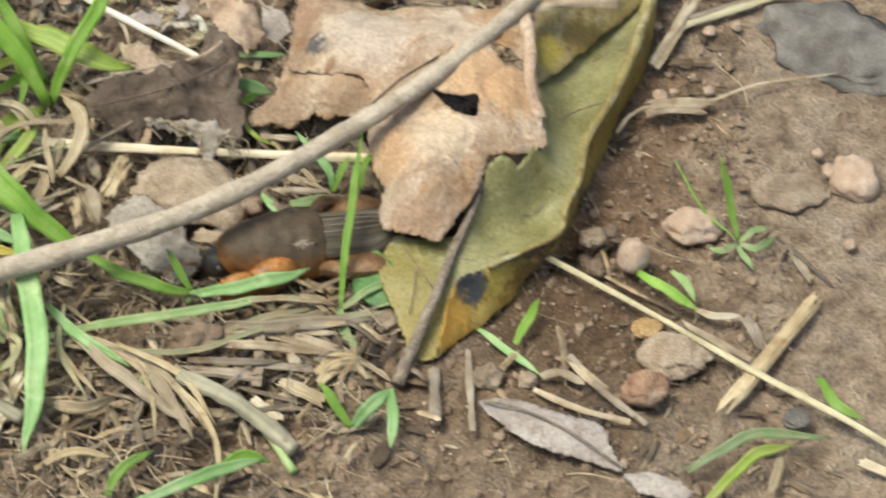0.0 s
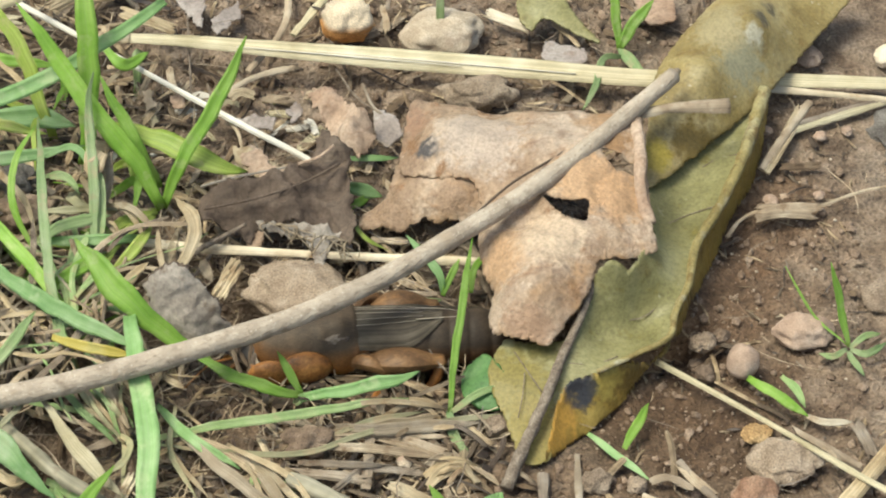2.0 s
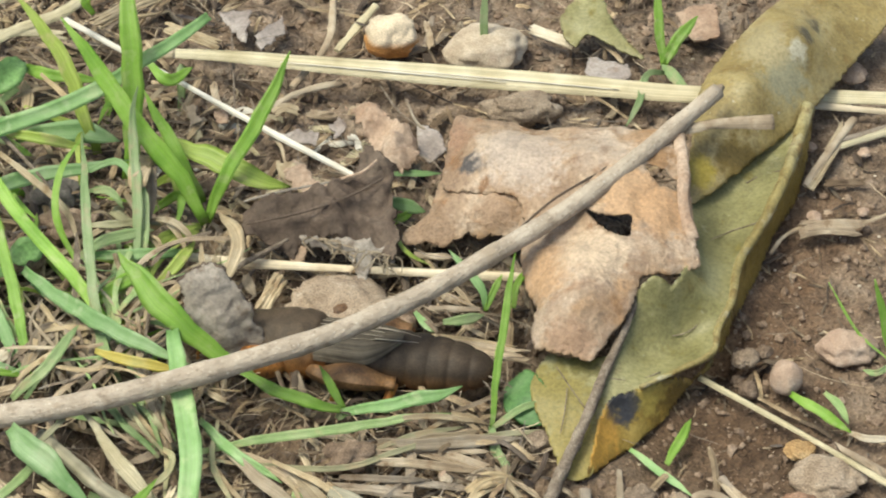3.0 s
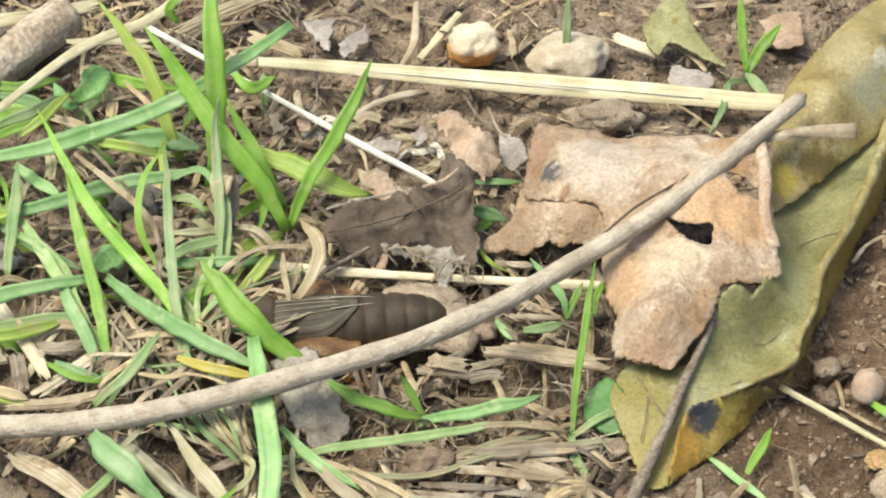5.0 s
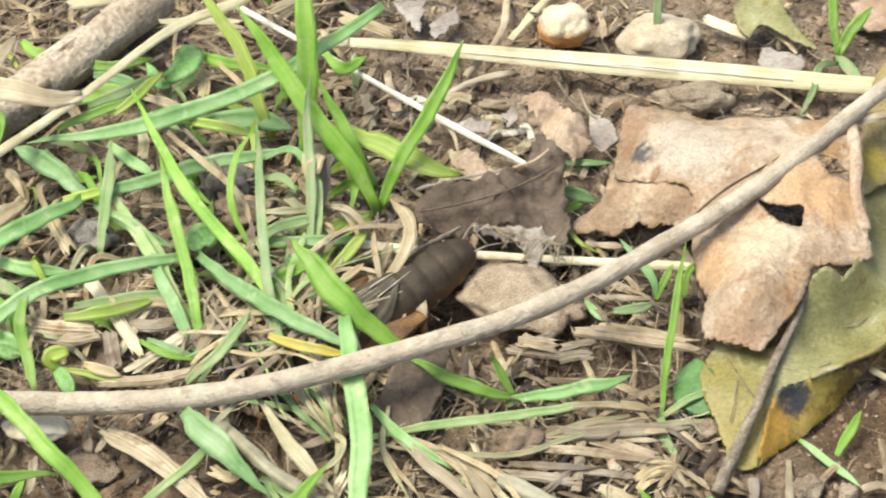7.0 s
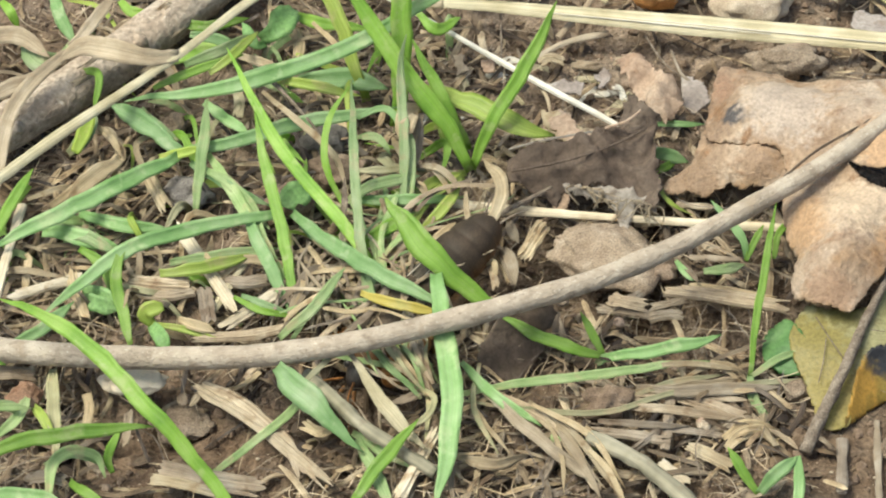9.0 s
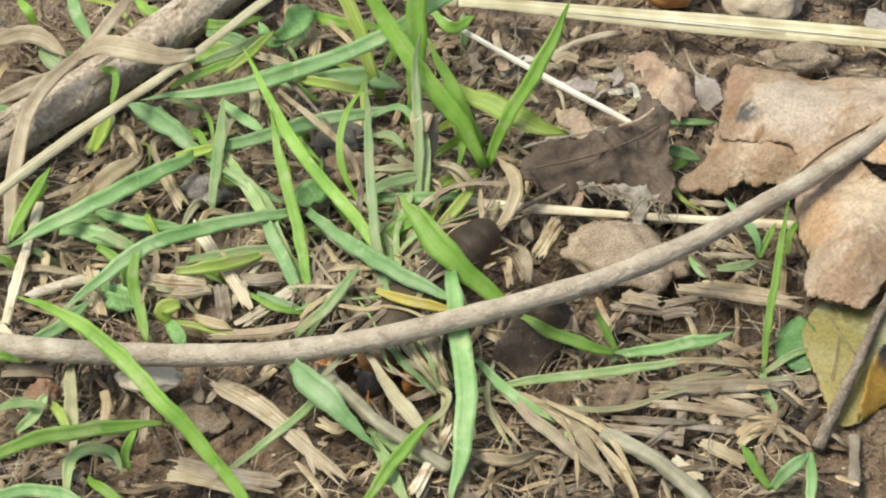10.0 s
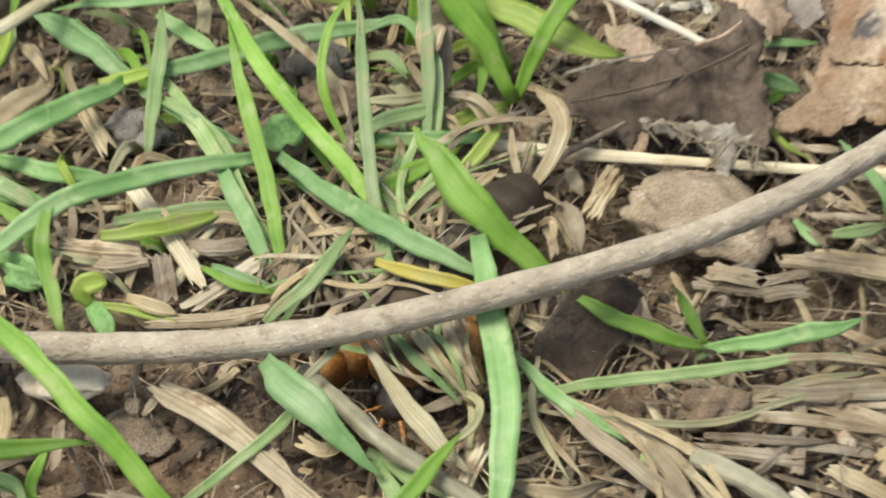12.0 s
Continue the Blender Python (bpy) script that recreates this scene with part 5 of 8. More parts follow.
blade(t4, [(-36.9, -10.5, 0.8), (-38.7, -7.5, 3), (-39.2, -4.8, 4.5)], 1.2, YELLOW_GREEN)
blade(t4, [(-37.8, -6.6, 3), (-37.2, -5.2, 3.5), (-34.9, -3.7, 4)], 3.4, GREEN_LEAF, "leaflet", peak=0.5, n=10)
t5 = tuft("thin pale upright grass blades")
blade(t5, [(-25.2, -22.9, 0.5), (-28.0, -16.2, 5), (-29.4, -6.4, 9), (-30.4, 4.9, 13)], 1.25, PALE_GREEN)
blade(t5, [(-30.7, -6.9, 3), (-33.1, -3.4, 7), (-33.0, 1.2, 10), (-30.7, 4.9, 12)], 0.9, GREEN)
blade(t5, [(-24.1, -6.8, 2), (-24.1, -0.4, 7), (-24.8, 8.0, 12), (-24.2, 10.7, 15)], 1.3, PALE_GREEN, twist=60)
blade(t5, [(-48.9, -5.4, 1), (-48.5, 0.4, 5), (-47.8, 5.8, 9)], 1.45, PALE_GREEN)
blade(t5, [(-36.6, -17.5, 1), (-39.6, -12.7, 3), (-44.0, -4.3, 4)], 1.5, PALE_GREEN)
moving_tuft = tuft("broad green grass blade pushed aside by the mole cricket")
blade(moving_tuft, [(-10.4, -24.3, 2.5), (-14.6, -21.8, 5), (-19.8, -19.0, 8), (-25.4, -12.5, 11)], 3.5, GREEN, peak=0.7, base=0.3, twist=-25)
t6 = tuft("blue-green grass blades beside the burrow")
blade(moving_tuft, [(-12.4, -22.6, 3), (-16.0, -20.5, 5), (-19.2, -19.2, 6.5)], 1.6, GREEN, "sheath")
blade(t6, [(-19.1, -20.7, 7), (-18.3, -27.2, 6.5), (-16.8, -35.9, 5), (-17.0, -42.8, 3.5), (-18.1, -49.8, 0.5)], 2.6, BLUE_GREEN, peak=0.3)
blade(t6, [(-36.9, -8.5, 4), (-29.8, -16.3, 5.5), (-24.3, -20.7, 6), (-17.1, -24.1, 5)], 2.0, BLUE_GREEN)
blade(t6, [(-27.8, -22.0, 5), (-24.1, -23.9, 5.6), (-19.0, -24.8, 5)], 1.3, YELLOW, "yellow_blade", label="yellow dying blade", blunt=True)
t7 = tuft("low seedling with two spreading green blades")
blade(t7, [(-0.2, -27.6, 1), (-3.6, -27.8, 2.5), (-7.1, -27.0, 3.5), (-12.3, -24.1, 4)], 1.5, GREEN)
blade(t7, [(-0.3, -27.4, 1), (-1.4, -26.3, 3), (-3.0, -24.5, 5)], 1.0, GREEN)
blade(t7, [(-0.4, -27.7, 1), (3.4, -28.2, 2.5), (7.8, -27.7, 3), (12.9, -25.9, 3)], 1.7, BLUE_GREEN, peak=0.5)
blade(t7, [(-1.1, -28.1, 0.2), (-0.6, -27.9, 0.8), (-0.2, -27.6, 1.4)], 1.0, PALE_GREEN, "shoot_base")
t8 = tuft("single upright green grass shoot with pale runners")
blade(t8, [(16.0, -30.3, 1), (16.7, -25.2, 5), (17.8, -19.4, 9), (18.9, -14.9, 13)], 0.95, GREEN, fold=0.3)
blade(t8, [(15.9, -29.7, 1), (16.4, -33.3, 0.8), (18.0, -37.0, 0.3)], 1.2, PALE_GREEN, "white_shoot", label="pale shoot base")
blade(t8, [(16.0, -30.3, 1), (18.8, -28.8, 2.2), (22.0, -27.5, 2.4)], 0.9, PALE_GREEN)
blade(t8, [(21.9, -30.7, 1.2), (16.0, -31.7, 1.4), (7.8, -33.2, 1.6), (0.3, -36.0, 1.4), (-6.9, -35.9, 1.2), (-15.8, -34.4, 1)], 0.72, RUNNER, "runner", n=26, peak=0.1, blunt=True)
blade(t8, [(-16.1, -33.3, 1), (-9.2, -32.5, 2), (0.2, -31.3, 2.4), (7.8, -29.5, 2.2), (11.9, -28.8, 2)], 1.15, PALE_GREEN)
blade(t8, [(11.6, -28.8, 2), (14.1, -29.6, 1.8), (15.7, -31.0, 1)], 0.7, DRY_BLADE, "dry_tip")
t9 = tuft("long arching green grass blades over the twig")
blade(t9, [(-38.5, -53.8, 2), (-42.0, -49.3, 5), (-48.3, -44.1, 9.5), (-55.7, -37.2, 12), (-62.5, -31.9, 12), (-67.3, -29.0, 11)], 2.0, GREEN, n=22)
blade(t9, [(-70.7, -48.3, 4), (-63.4, -45.7, 6), (-56.1, -44.2, 6.5), (-48.7, -43.0, 6)], 1.8, GREEN)
blade(t9, [(-69.4, -50.6, 2), (-61.9, -50.3, 3), (-55.5, -52.2, 2)], 1.6, BLUE_GREEN)
blade(t9, [(-72.5, -34.6, 8), (-68.5, -35.3, 8), (-66.0, -35.3, 7)], 1.1, GREEN)
blade(t9, [(-53.6, -45.1, 0.5), (-54.1, -43.9, 2), (-52.8, -41.9, 4)], 1.1, GREEN)
blade(t9, [(-70.0, -38.9, 3), (-66.2, -38.4, 3.5), (-63.4, -38.2, 3)], 1.0, PALE_GREEN)
blade(t9, [(-61.1, -44.8, 1), (-58.4, -44.4, 3), (-55.3, -44.3, 2.5), (-54.3, -46.3, 1)], 1.2, PALE_GREEN)
blade(t9, [(-58.0, -46.8, 1), (-55.3, -49.5, 2), (-52.8, -51.0, 1)], 1.3, GREEN)
t10 = tuft("low grass blades in the litter below the twig")
blade(t10, [(-26.2, -42.6, 1.8), (-29.6, -40.1, 3.8), (-32.8, -37.3, 5), (-36.2, -33.8, 5.6)], 3.3, BLUE_GREEN, peak=0.62, base=0.06, blunt=True)
blade(t10, [(-33.6, -35.6, 4.4), (-31.8, -33.5, 5), (-29.9, -31.0, 5)], 0.7, RUNNER, "stem")
blade(t10, [(-27.6, -50.1, 0.6), (-24.7, -46.1, 3), (-20.3, -40.5, 5)], 1.5, GREEN)
blade(t10, [(-43.2, -45.5, 0.5), (-38.3, -41.1, 1.5), (-33.7, -35.7, 2), (-31.5, -30.2, 3)], 1.1, PALE_GREEN)
blade(t10, [(-27.8, -38.9, 0.5), (-23.1, -42.9, 1.6), (-18.1, -44.7, 1)], 1.4, PALE_GREEN)
blade(t10, [(-27.1, -39.7, 0.5), (-24.8, -45.4, 1.6), (-22.1, -50.3, 1)], 1.6, PALE_GREEN)
t11 = tuft("small green shoot at the edge of the litter")
blade(t11, [(16.4, -46.5, 0.4), (15.0, -44.9, 2), (13.2, -42.6, 3.5)], 1.15, GREEN)
blade(t11, [(16.5, -46.4, 0.4), (18.3, -45.6, 2.5), (20.6, -43.7, 3.5)], 1.6, BLUE_GREEN)
blade(t11, [(20.6, -43.7, 3.5), (20.9, -46.3, 2), (20.4, -49.5, 0.6)], 1.3, BLUE_GREEN)
t12 = tuft("seedling with a slim green blade on bare soil", category="seedling", name="seedling")
blade(t12, [(62.0, -20.5, 0.5), (61.0, -17.7, 4), (59.9, -14.3, 8)], 0.95, GREEN)
blade(t12, [(61.8, -20.2, 0.5), (58.2, -16.7, 2), (55.5, -11.0, 4)], 0.35, GREEN)
for pts in ([(62.0, -20.9, 0.8), (63.7, -19.7, 1.4), (65.7, -19.3, 1.4)], [(62.0, -21.1, 0.8), (63.7, -22.2, 1.2), (66.2, -20.5, 1.2)], [(61.7, -21.1, 0.8), (59.8, -22.5, 1.2), (58.3, -21.9, 1)], [(61.8, -21.4, 0.8), (62.0, -22.9, 0.9), (63.0, -25.2, 0.8)]):
    blade(t12, pts, 0.85, PALE_GREEN, "leaflet", n=8)
t13 = tuft("small green leaf sprout on bare soil", category="seedling", name="seedling")
blade(t13, [(49.8, -25.5, 1), (52.3, -28.5, 1.6), (55.8, -31.2, 0.8)], 1.3, GREEN)
blade(t13, [(53.6, -25.4, 1.2), (54.7, -27.3, 1.4), (55.7, -29.8, 0.8)], 1.0, PALE_GREEN)
blade(t13, [(55.7, -31.0, 0.6), (57.6, -31.9, 0.6), (60.8, -31.8, 0.5)], 0.9, STRAW_WHITE, "white_shoot", label="whitish shoot")
t14 = tuft("short green grass pieces beside the olive leaf")
blade(t14, [(35.0, -35.3, 0.6), (36.5, -32.5, 1), (38.2, -29.3, 1.2)], 1.2, GREEN)
blade(t14, [(31.1, -33.1, 0.6), (34.0, -36.5, 0.9), (37.4, -40.0, 0.7)], 0.9, BLUE_GREEN)
t15 = tuft("green grass shoot behind the brown leaf")
blade(t15, [(40.2, 30.5, 0.6), (39.6, 33.3, 4), (39.3, 37.4, 8)], 1.3, GREEN)
blade(t15, [(40.2, 30.5, 0.6), (41.7, 32.3, 3), (44.5, 35.0, 5)], 1.6, GREEN)
blade(t15, [(42.8, 24.6, 1), (41.3, 27.4, 1.2), (39.9, 30.3, 1)], 1.5, PALE_GREEN, "shoot_base")
blade(t15, [(40.0, 27.6, 2), (37.5, 26.1, 3), (36.4, 22.3, 2), (34.5, 18.8, 1)], 1.0, PALE_GREEN, "curled_blade")
blade(t15, [(17.6, 33.0, 1), (17.5, 34.3, 5), (17.7, 36.2, 9)], 1.1, PALE_GREEN)
t16 = tuft("thin green shoots beside the brown leaf")
blade(t16, [(16.0, -11.6, 0.6), (15.4, -9.8, 2.5), (11.9, -5.6, 4)], 1.1, BLUE_GREEN)
blade(t16, [(16.0, -12.0, 0.6), (17.0, -10.2, 2), (18.0, -8.5, 3)], 0.9, GREEN)
blade(t16, [(19.2, -11.6, 0.6), (19.6, -9.8, 2.5), (21.3, -7.5, 3)], 0.9, GREEN)
blade(t16, [(7.9, -12.4, 1), (9.4, -15.1, 1), (10.1, -15.5, 0.8)], 0.9, BLUE_GREEN)
blade(t16, [(11.1, -13.8, 0.6), (13.4, -13.9, 1), (15.9, -12.8, 0.8)], 1.3, PALE_GREEN)
blade(t16, [(5.7, 0.9, 2), (6.7, -4.3, 3), (10.0, -5.1, 1)], 0.55, YELLOW_GREEN)
t17 = tuft("green blades under the dark leaf")
blade(t17, [(4.5, 5.3, 1), (6.8, 4.0, 2), (9.5, 3.7, 1.2)], 1.7, BLUE_GREEN)
blade(t17, [(5.2, 10.1, 1.4), (8.2, 9.9, 1.6), (11.5, 10.1, 1.4)], 0.8, BLUE_GREEN)
blade(t17, [(4.1, 1.9, 1), (6.4, 2.1, 1.6), (8.2, 4.1, 1.2)], 1.1, GREEN)
t18 = tuft("low green blades among the upright grass")
blade(t18, [(-50.8, -14.8, 2), (-44.7, -14.4, 3), (-38.3, -12.8, 2.6)], 1.5, PALE_GREEN)
blade(t18, [(-63.6, -9.7, 2), (-59.8, -11.9, 2.4), (-56.5, -13.0, 2)], 1.6, BLUE_GREEN)
blade(t18, [(-62.7, -6.5, 1.4), (-57.0, -8.2, 1.8), (-52.3, -8.8, 1.2)], 1.3, BLUE_GREEN)
blade(t18, [(-60.9, -20.2, 1), (-58.6, -21.1, 1.6), (-56.0, -21.4, 1)], 2.2, GREEN_LEAF, "leaflet")
blade(t18, [(-30.8, -5.2, 3), (-24.1, -5.6, 3.6), (-16.8, -4.4, 3)], 1.4, BLUE_GREEN)
blade(t18, [(-56.9, 8.3, 3), (-53.7, 4.9, 3), (-51.9, 3.6, 2.6)], 1.6, BLUE_GREEN)
blade(t18, [(-42.0, -19.5, 1.6), (-38.9, -21.2, 2), (-35.6, -21.9, 1.2)], 0.9, BLUE_GREEN)
blade(t18, [(-35.6, -25.5, 1), (-32.9, -21.6, 3), (-29.9, -17.1, 4)], 0.9, PALE_GREEN)
blade(t18, [(-70.8, 29.1, 6), (-68.9, 24.8, 5), (-66.9, 21.7, 3)], 1.8, BLUE_GREEN)
blade(t18, [(-65.6, 14.8, 5), (-62.2, 12.1, 7), (-62.7, 8.2, 4.5)], 1.1, GREEN)
blade(t18, [(-65.4, 3.3, 2), (-63.2, 3.7, 4), (-62.1, 7.2, 5)], 1.8, PALE_GREEN)
blade(t18, [(-55.7, 11.8, 5), (-50.8, 13.3, 6.5), (-45.0, 17.0, 6)], 1.2, GREEN)
blade(t18, [(-77.7, 30.3, 3), (-76.2, 28.1, 3), (-75.3, 27.1, 1)], 1.4, GREEN)
blade(t18, [(-24.0, 25.1, 6), (-21.5, 23.0, 5), (-18.8, 25.9, 4.5)], 1.5, GREEN)
t19 = tuft("small clover sprout with notched green leaves", category="clover", name="clover")
blade(t19, [(-43.5, 22.7, 3), (-41.5, 23.4, 4.5), (-39.8, 27.2, 4.5)], 3.6, GREEN_LEAF, "leaflet", peak=0.55, base=0.4, blunt=True)
blade(t19, [(-43.1, 22.5, 3), (-44.2, 21.3, 4), (-46.0, 24.7, 4.5)], 1.6, GREEN_LEAF, "leaflet", peak=0.5)
blade(t19, [(-40.8, 20.3, 0.6), (-41.5, 21.4, 2), (-43.2, 22.8, 3)], 0.6, PALE_GREEN, "stem")
t20 = tuft("small round-leaved green sprout in litter", category="seedling", name="seedling")
blade(t20, [(-51.8, -23.6, 1), (-52.5, -23.2, 2.5), (-50.5, -22.6, 3)], 2.0, YELLOW_GREEN, "leaflet", peak=0.6, blunt=True, n=10)
blade(t20, [(-51.9, -23.6, 1), (-50.7, -25.9, 1.6), (-49.7, -27.2, 1)], 2.0, GREEN_LEAF, "leaflet", peak=0.6, blunt=True, n=10)
blade(t20, [(-51.8, -23.8, 1.2), (-49.0, -24.5, 1.6), (-44.3, -25.8, 1.2)], 0.9, YELLOW_GREEN, "stem", blunt=True)
blade(t20, [(-48.8, -23.6, 2), (-46.7, -24.6, 2.2), (-44.4, -25.3, 1.6)], 1.4, DRY_BLADE, "dry_leaf")
t21 = tuft("yellow green stems at the foot of the grass")
blade(t21, [(-24.2, -10.5, 1.5), (-21.7, -12.3, 2), (-24.0, -13.4, 1.6)], 0.9, YELLOW, "yellow_stem")
blade(t21, [(-25.6, -24.1, 2), (-22.5, -28.0, 1.6), (-18.8, -31.0, 0.8)], 1.0, YELLOW_GREEN, "stem")
blade(t21, [(-23.1, -21.8, 2.5), (-22.1, -25.7, 2), (-21.0, -29.1, 1)], 1.0, YELLOW_GREEN, "stem")
blade(t21, [(-31.9, -27.6, 1), (-25.2, -29.7, 1.6), (-19.5, -30.4, 1)], 0.7, PALE_GREEN, "stem")
t22 = tuft("dry curled tan blades at the foot of the grass")
blade(t22, [(-15.1, -11.2, 3), (-12.8, -9.2, 5.5), (-12.5, -5.5, 6.5), (-14.9, 0.0, 5)], 1.7, DRY_BLADE, "dry_blade", twist=50)
blade(t22, [(-15.6, -12.3, 3), (-16.4, -7.7, 4), (-16.8, -4.0, 4)], 0.8, DRY_BLADE, "dry_blade")
blade(t22, [(-23.6, 6.9, 7), (-24.0, 1.9, 8), (-23.0, 3.3, 9)], 2.4, DRY_BLADE, "dry_blade", blunt=True)
blade(t22, [(-24.1, -6.8, 2), (-23.4, -2.2, 5), (-23.8, 2.4, 7.5)], 1.6, PALE_GREEN, "dry_blade", blunt=True)
blade(t22, [(-18.4, -13.2, 1), (-15.9, -9.2, 2.6), (-14.5, -1.9, 2)], 1.2, DRY_BLADE, "dry_blade")
blade(t22, [(-27.1, -12.8, 1), (-21.7, -13.3, 2), (-18.0, -8.1, 2)], 0.9, DRY_BLADE, "dry_blade")
t23 = tuft("curved dry leaf hanging over the thick stick", name="dry_grass")
blade(t23, [(-52.4, 13.4, 8.5), (-57.3, 12.4, 10), (-63.1, 13.9, 10), (-67.1, 11.9, 9)], 3.0, TAN_BLADE, "dry_blade", peak=0.5, face=(0, -0.5, 0.8))
blade(t23, [(-62.3, 15.3, 9.5), (-67.8, 11.4, 9), (-71.6, 5.4, 7.5), (-72.7, -2.8, 5), (-72.5, -12.2, 2)], 2.0, TAN_BLADE, "dry_blade", blunt=True)
blade(t23, [(-80.7, 21.0, 4), (-74.3, 21.9, 4.5), (-69.5, 18.5, 4)], 2.4, TAN_BLADE, "dry_blade")
blade(t23, [(-66.2, -5.5, 2), (-61.8, -1.6, 3), (-58.6, 2.3, 3), (-61.8, 6.2, 3.5)], 1.6, DRY_BLADE, "dry_blade")
blade(t23, [(-69.4, -3.8, 1.2), (-65.4, -2.2, 1.6), (-60.0, -2.0, 1)], 0.8, DRY_BLADE, "dry_blade")
t24 = tuft("pale green grass blades on bare soil")
blade(t24, [(51.6, -53.3, 0.6), (55.0, -51.8, 1.6), (59.5, -49.8, 2), (67.6, -49.9, 1)], 1.3, PALE_GREEN)
blade(t24, [(53.1, -57.7, 0.6), (56.5, -54.5, 1.6), (59.5, -52.2, 2), (63.8, -50.6, 1)], 1.4, YELLOW_GREEN)
blade(t24, [(67.8, -41.3, 1), (69.0, -45.4, 1.4), (71.8, -47.3, 0.8)], 1.3, GREEN)
blade(t24, [(62.0, -51.2, 0.6), (61.1, -54.4, 0.8), (59.8, -57.2, 0.6)], 1.2, DRY_BLADE, "dry_blade")
straw([(70.3, -52.6, 0.7), (74.7, -55.4, 0.7)], 1.0, STRAW_WHITE, "short pale straw on soil", flat=0.4)
straw([(67.8, -22.4, 0.7), (69.5, -27.1, 0.6)], 0.9, STRAW_GREY, "short grey straw on soil", flat=0.4)
straw([(59.6, 14.9, 0.7), (66.3, 17.6, 0.9), (73.9, 20.9, 0.7)], 1.0, STRAW, "yellow straw on soil", flat=0.5)
blade(t18, [(-39.4, 14.6, 3), (-33.7, 15.2, 4), (-27.2, 13.9, 3)], 2.9, BLUE_GREEN, peak=0.5, base=0.4)
t25 = tuft("tangled wilting blades among the upright grass")
blade(t25, [(-50.1, 1.0, 3), (-43.6, -4.8, 4), (-39.8, -6.3, 3)], 1.4, BLUE_GREEN)
blade(t25, [(-41.7, 8.2, 8), (-36.6, 2.8, 8), (-32.3, -0.9, 6), (-30.4, -5.6, 4)], 0.9, DRY_BLADE, "dry_blade")
blade(t25, [(-77.9, 8.6, 4), (-75.3, 8.1, 4), (-73.5, 6.6, 3)], 2.0, BLUE_GREEN)
blade(t25, [(-30.1, 5.9, 6), (-26.7, 6.4, 7), (-24.1, 3.0, 6), (-23.8, 0.2, 5)], 1.0, BLUE_GREEN)
blade(t25, [(-30.6, 5.6, 3), (-28.1, 4.8, 4), (-26.0, 2.7, 3)], 0.8, PALE_GREEN)
blade(t25, [(-33.7, -4.6, 2), (-31.0, -3.2, 3), (-27.1, -0.6, 3.4), (-20.4, 0.1, 3)], 0.7, DRY_BLADE, "dry_blade")
blade(t25, [(-48.0, 1.4, 4), (-45.1, -3.4, 4), (-41.1, -10.4, 3.5), (-39.6, -13.0, 2.4)], 1.5, PALE_GREEN)
blade(t25, [(-56.9, 9.3, 4), (-55.2, 6.8, 4), (-51.8, 4.0, 3.4)], 1.3, PALE_GREEN)
blade(t25, [(-49.7, 12.0, 2.5), (-45.6, 7.4, 3.5), (-43.4, 5.5, 3)], 1.5, BLUE_GREEN)
blade(t25, [(-66.3, -9.3, 2), (-61.2, -11.3, 3), (-56.9, -13.7, 2.4)], 1.7, PALE_GREEN)
blade(t25, [(-36.0, -8.4, 2), (-33.1, -11.2, 2.6), (-29.8, -11.5, 2)], 1.6, BLUE_GREEN)
blade(t25, [(-31.3, -18.8, 1), (-28.7, -16.1, 3), (-26.9, -13.4, 3)], 1.0, DRY_BLADE, "dry_blade")
blade(t25, [(-18.0, -14.1, 1), (-16.5, -11.4, 2), (-17.6, -8.7, 2.6)], 0.8, DRY_BLADE, "dry_blade")
blade(t25, [(-41.3, 28.4, 3), (-35.9, 25.1, 4), (-29.4, 24.3, 4)], 1.6, GREEN)
blade(t25, [(-62.6, 30.4, 3), (-60.9, 28.2, 3), (-57.9, 27.7, 3)], 1.4, GREEN)
t26 = tuft("frayed dry leaves on the litter")
blade(t26, [(-28.5, -31.0, 5), (-26.2, -34.9, 4.8), (-23.6, -38.9, 4.4), (-19.3, -43.1, 2.5)], 2.0, STRAW, "dry_blade", peak=0.6, base=0.25, twist=30)
blade(t26, [(-16.0, -42.3, 1), (-11.9, -43.9, 1.6), (-8.3, -42.1, 1)], 1.5, DRY_BLADE, "dry_blade", twist=60)
blade(t26, [(-8.5, -34.4, 1), (-3.4, -39.3, 1.6), (0.4, -45.3, 1.2), (2.3, -49.0, 1)], 0.9, DRY_BLADE, "dry_blade")
blade(t26, [(13.3, -40.7, 0.8), (15.2, -39.0, 1.6), (19.2, -38.0, 1)], 1.7, DRY_BLADE, "dry_blade", twist=40)
blade(t26, [(2.1, -32.9, 1), (7.8, -32.5, 1.6), (15.3, -30.9, 1.4)], 1.0, DRY_BLADE, "dry_blade")
blade(t26, [(-44.6, -16.7, 1.4), (-41.5, -14.4, 2.4), (-35.4, -15.3, 2)], 1.2, DRY_BLADE, "dry_blade", twist=50)
blade(t26, [(-62.9, 6.3, 3), (-60.3, 5.5, 3.6), (-58.7, 1.8, 3)], 1.1, DRY_BLADE, "dry_blade")

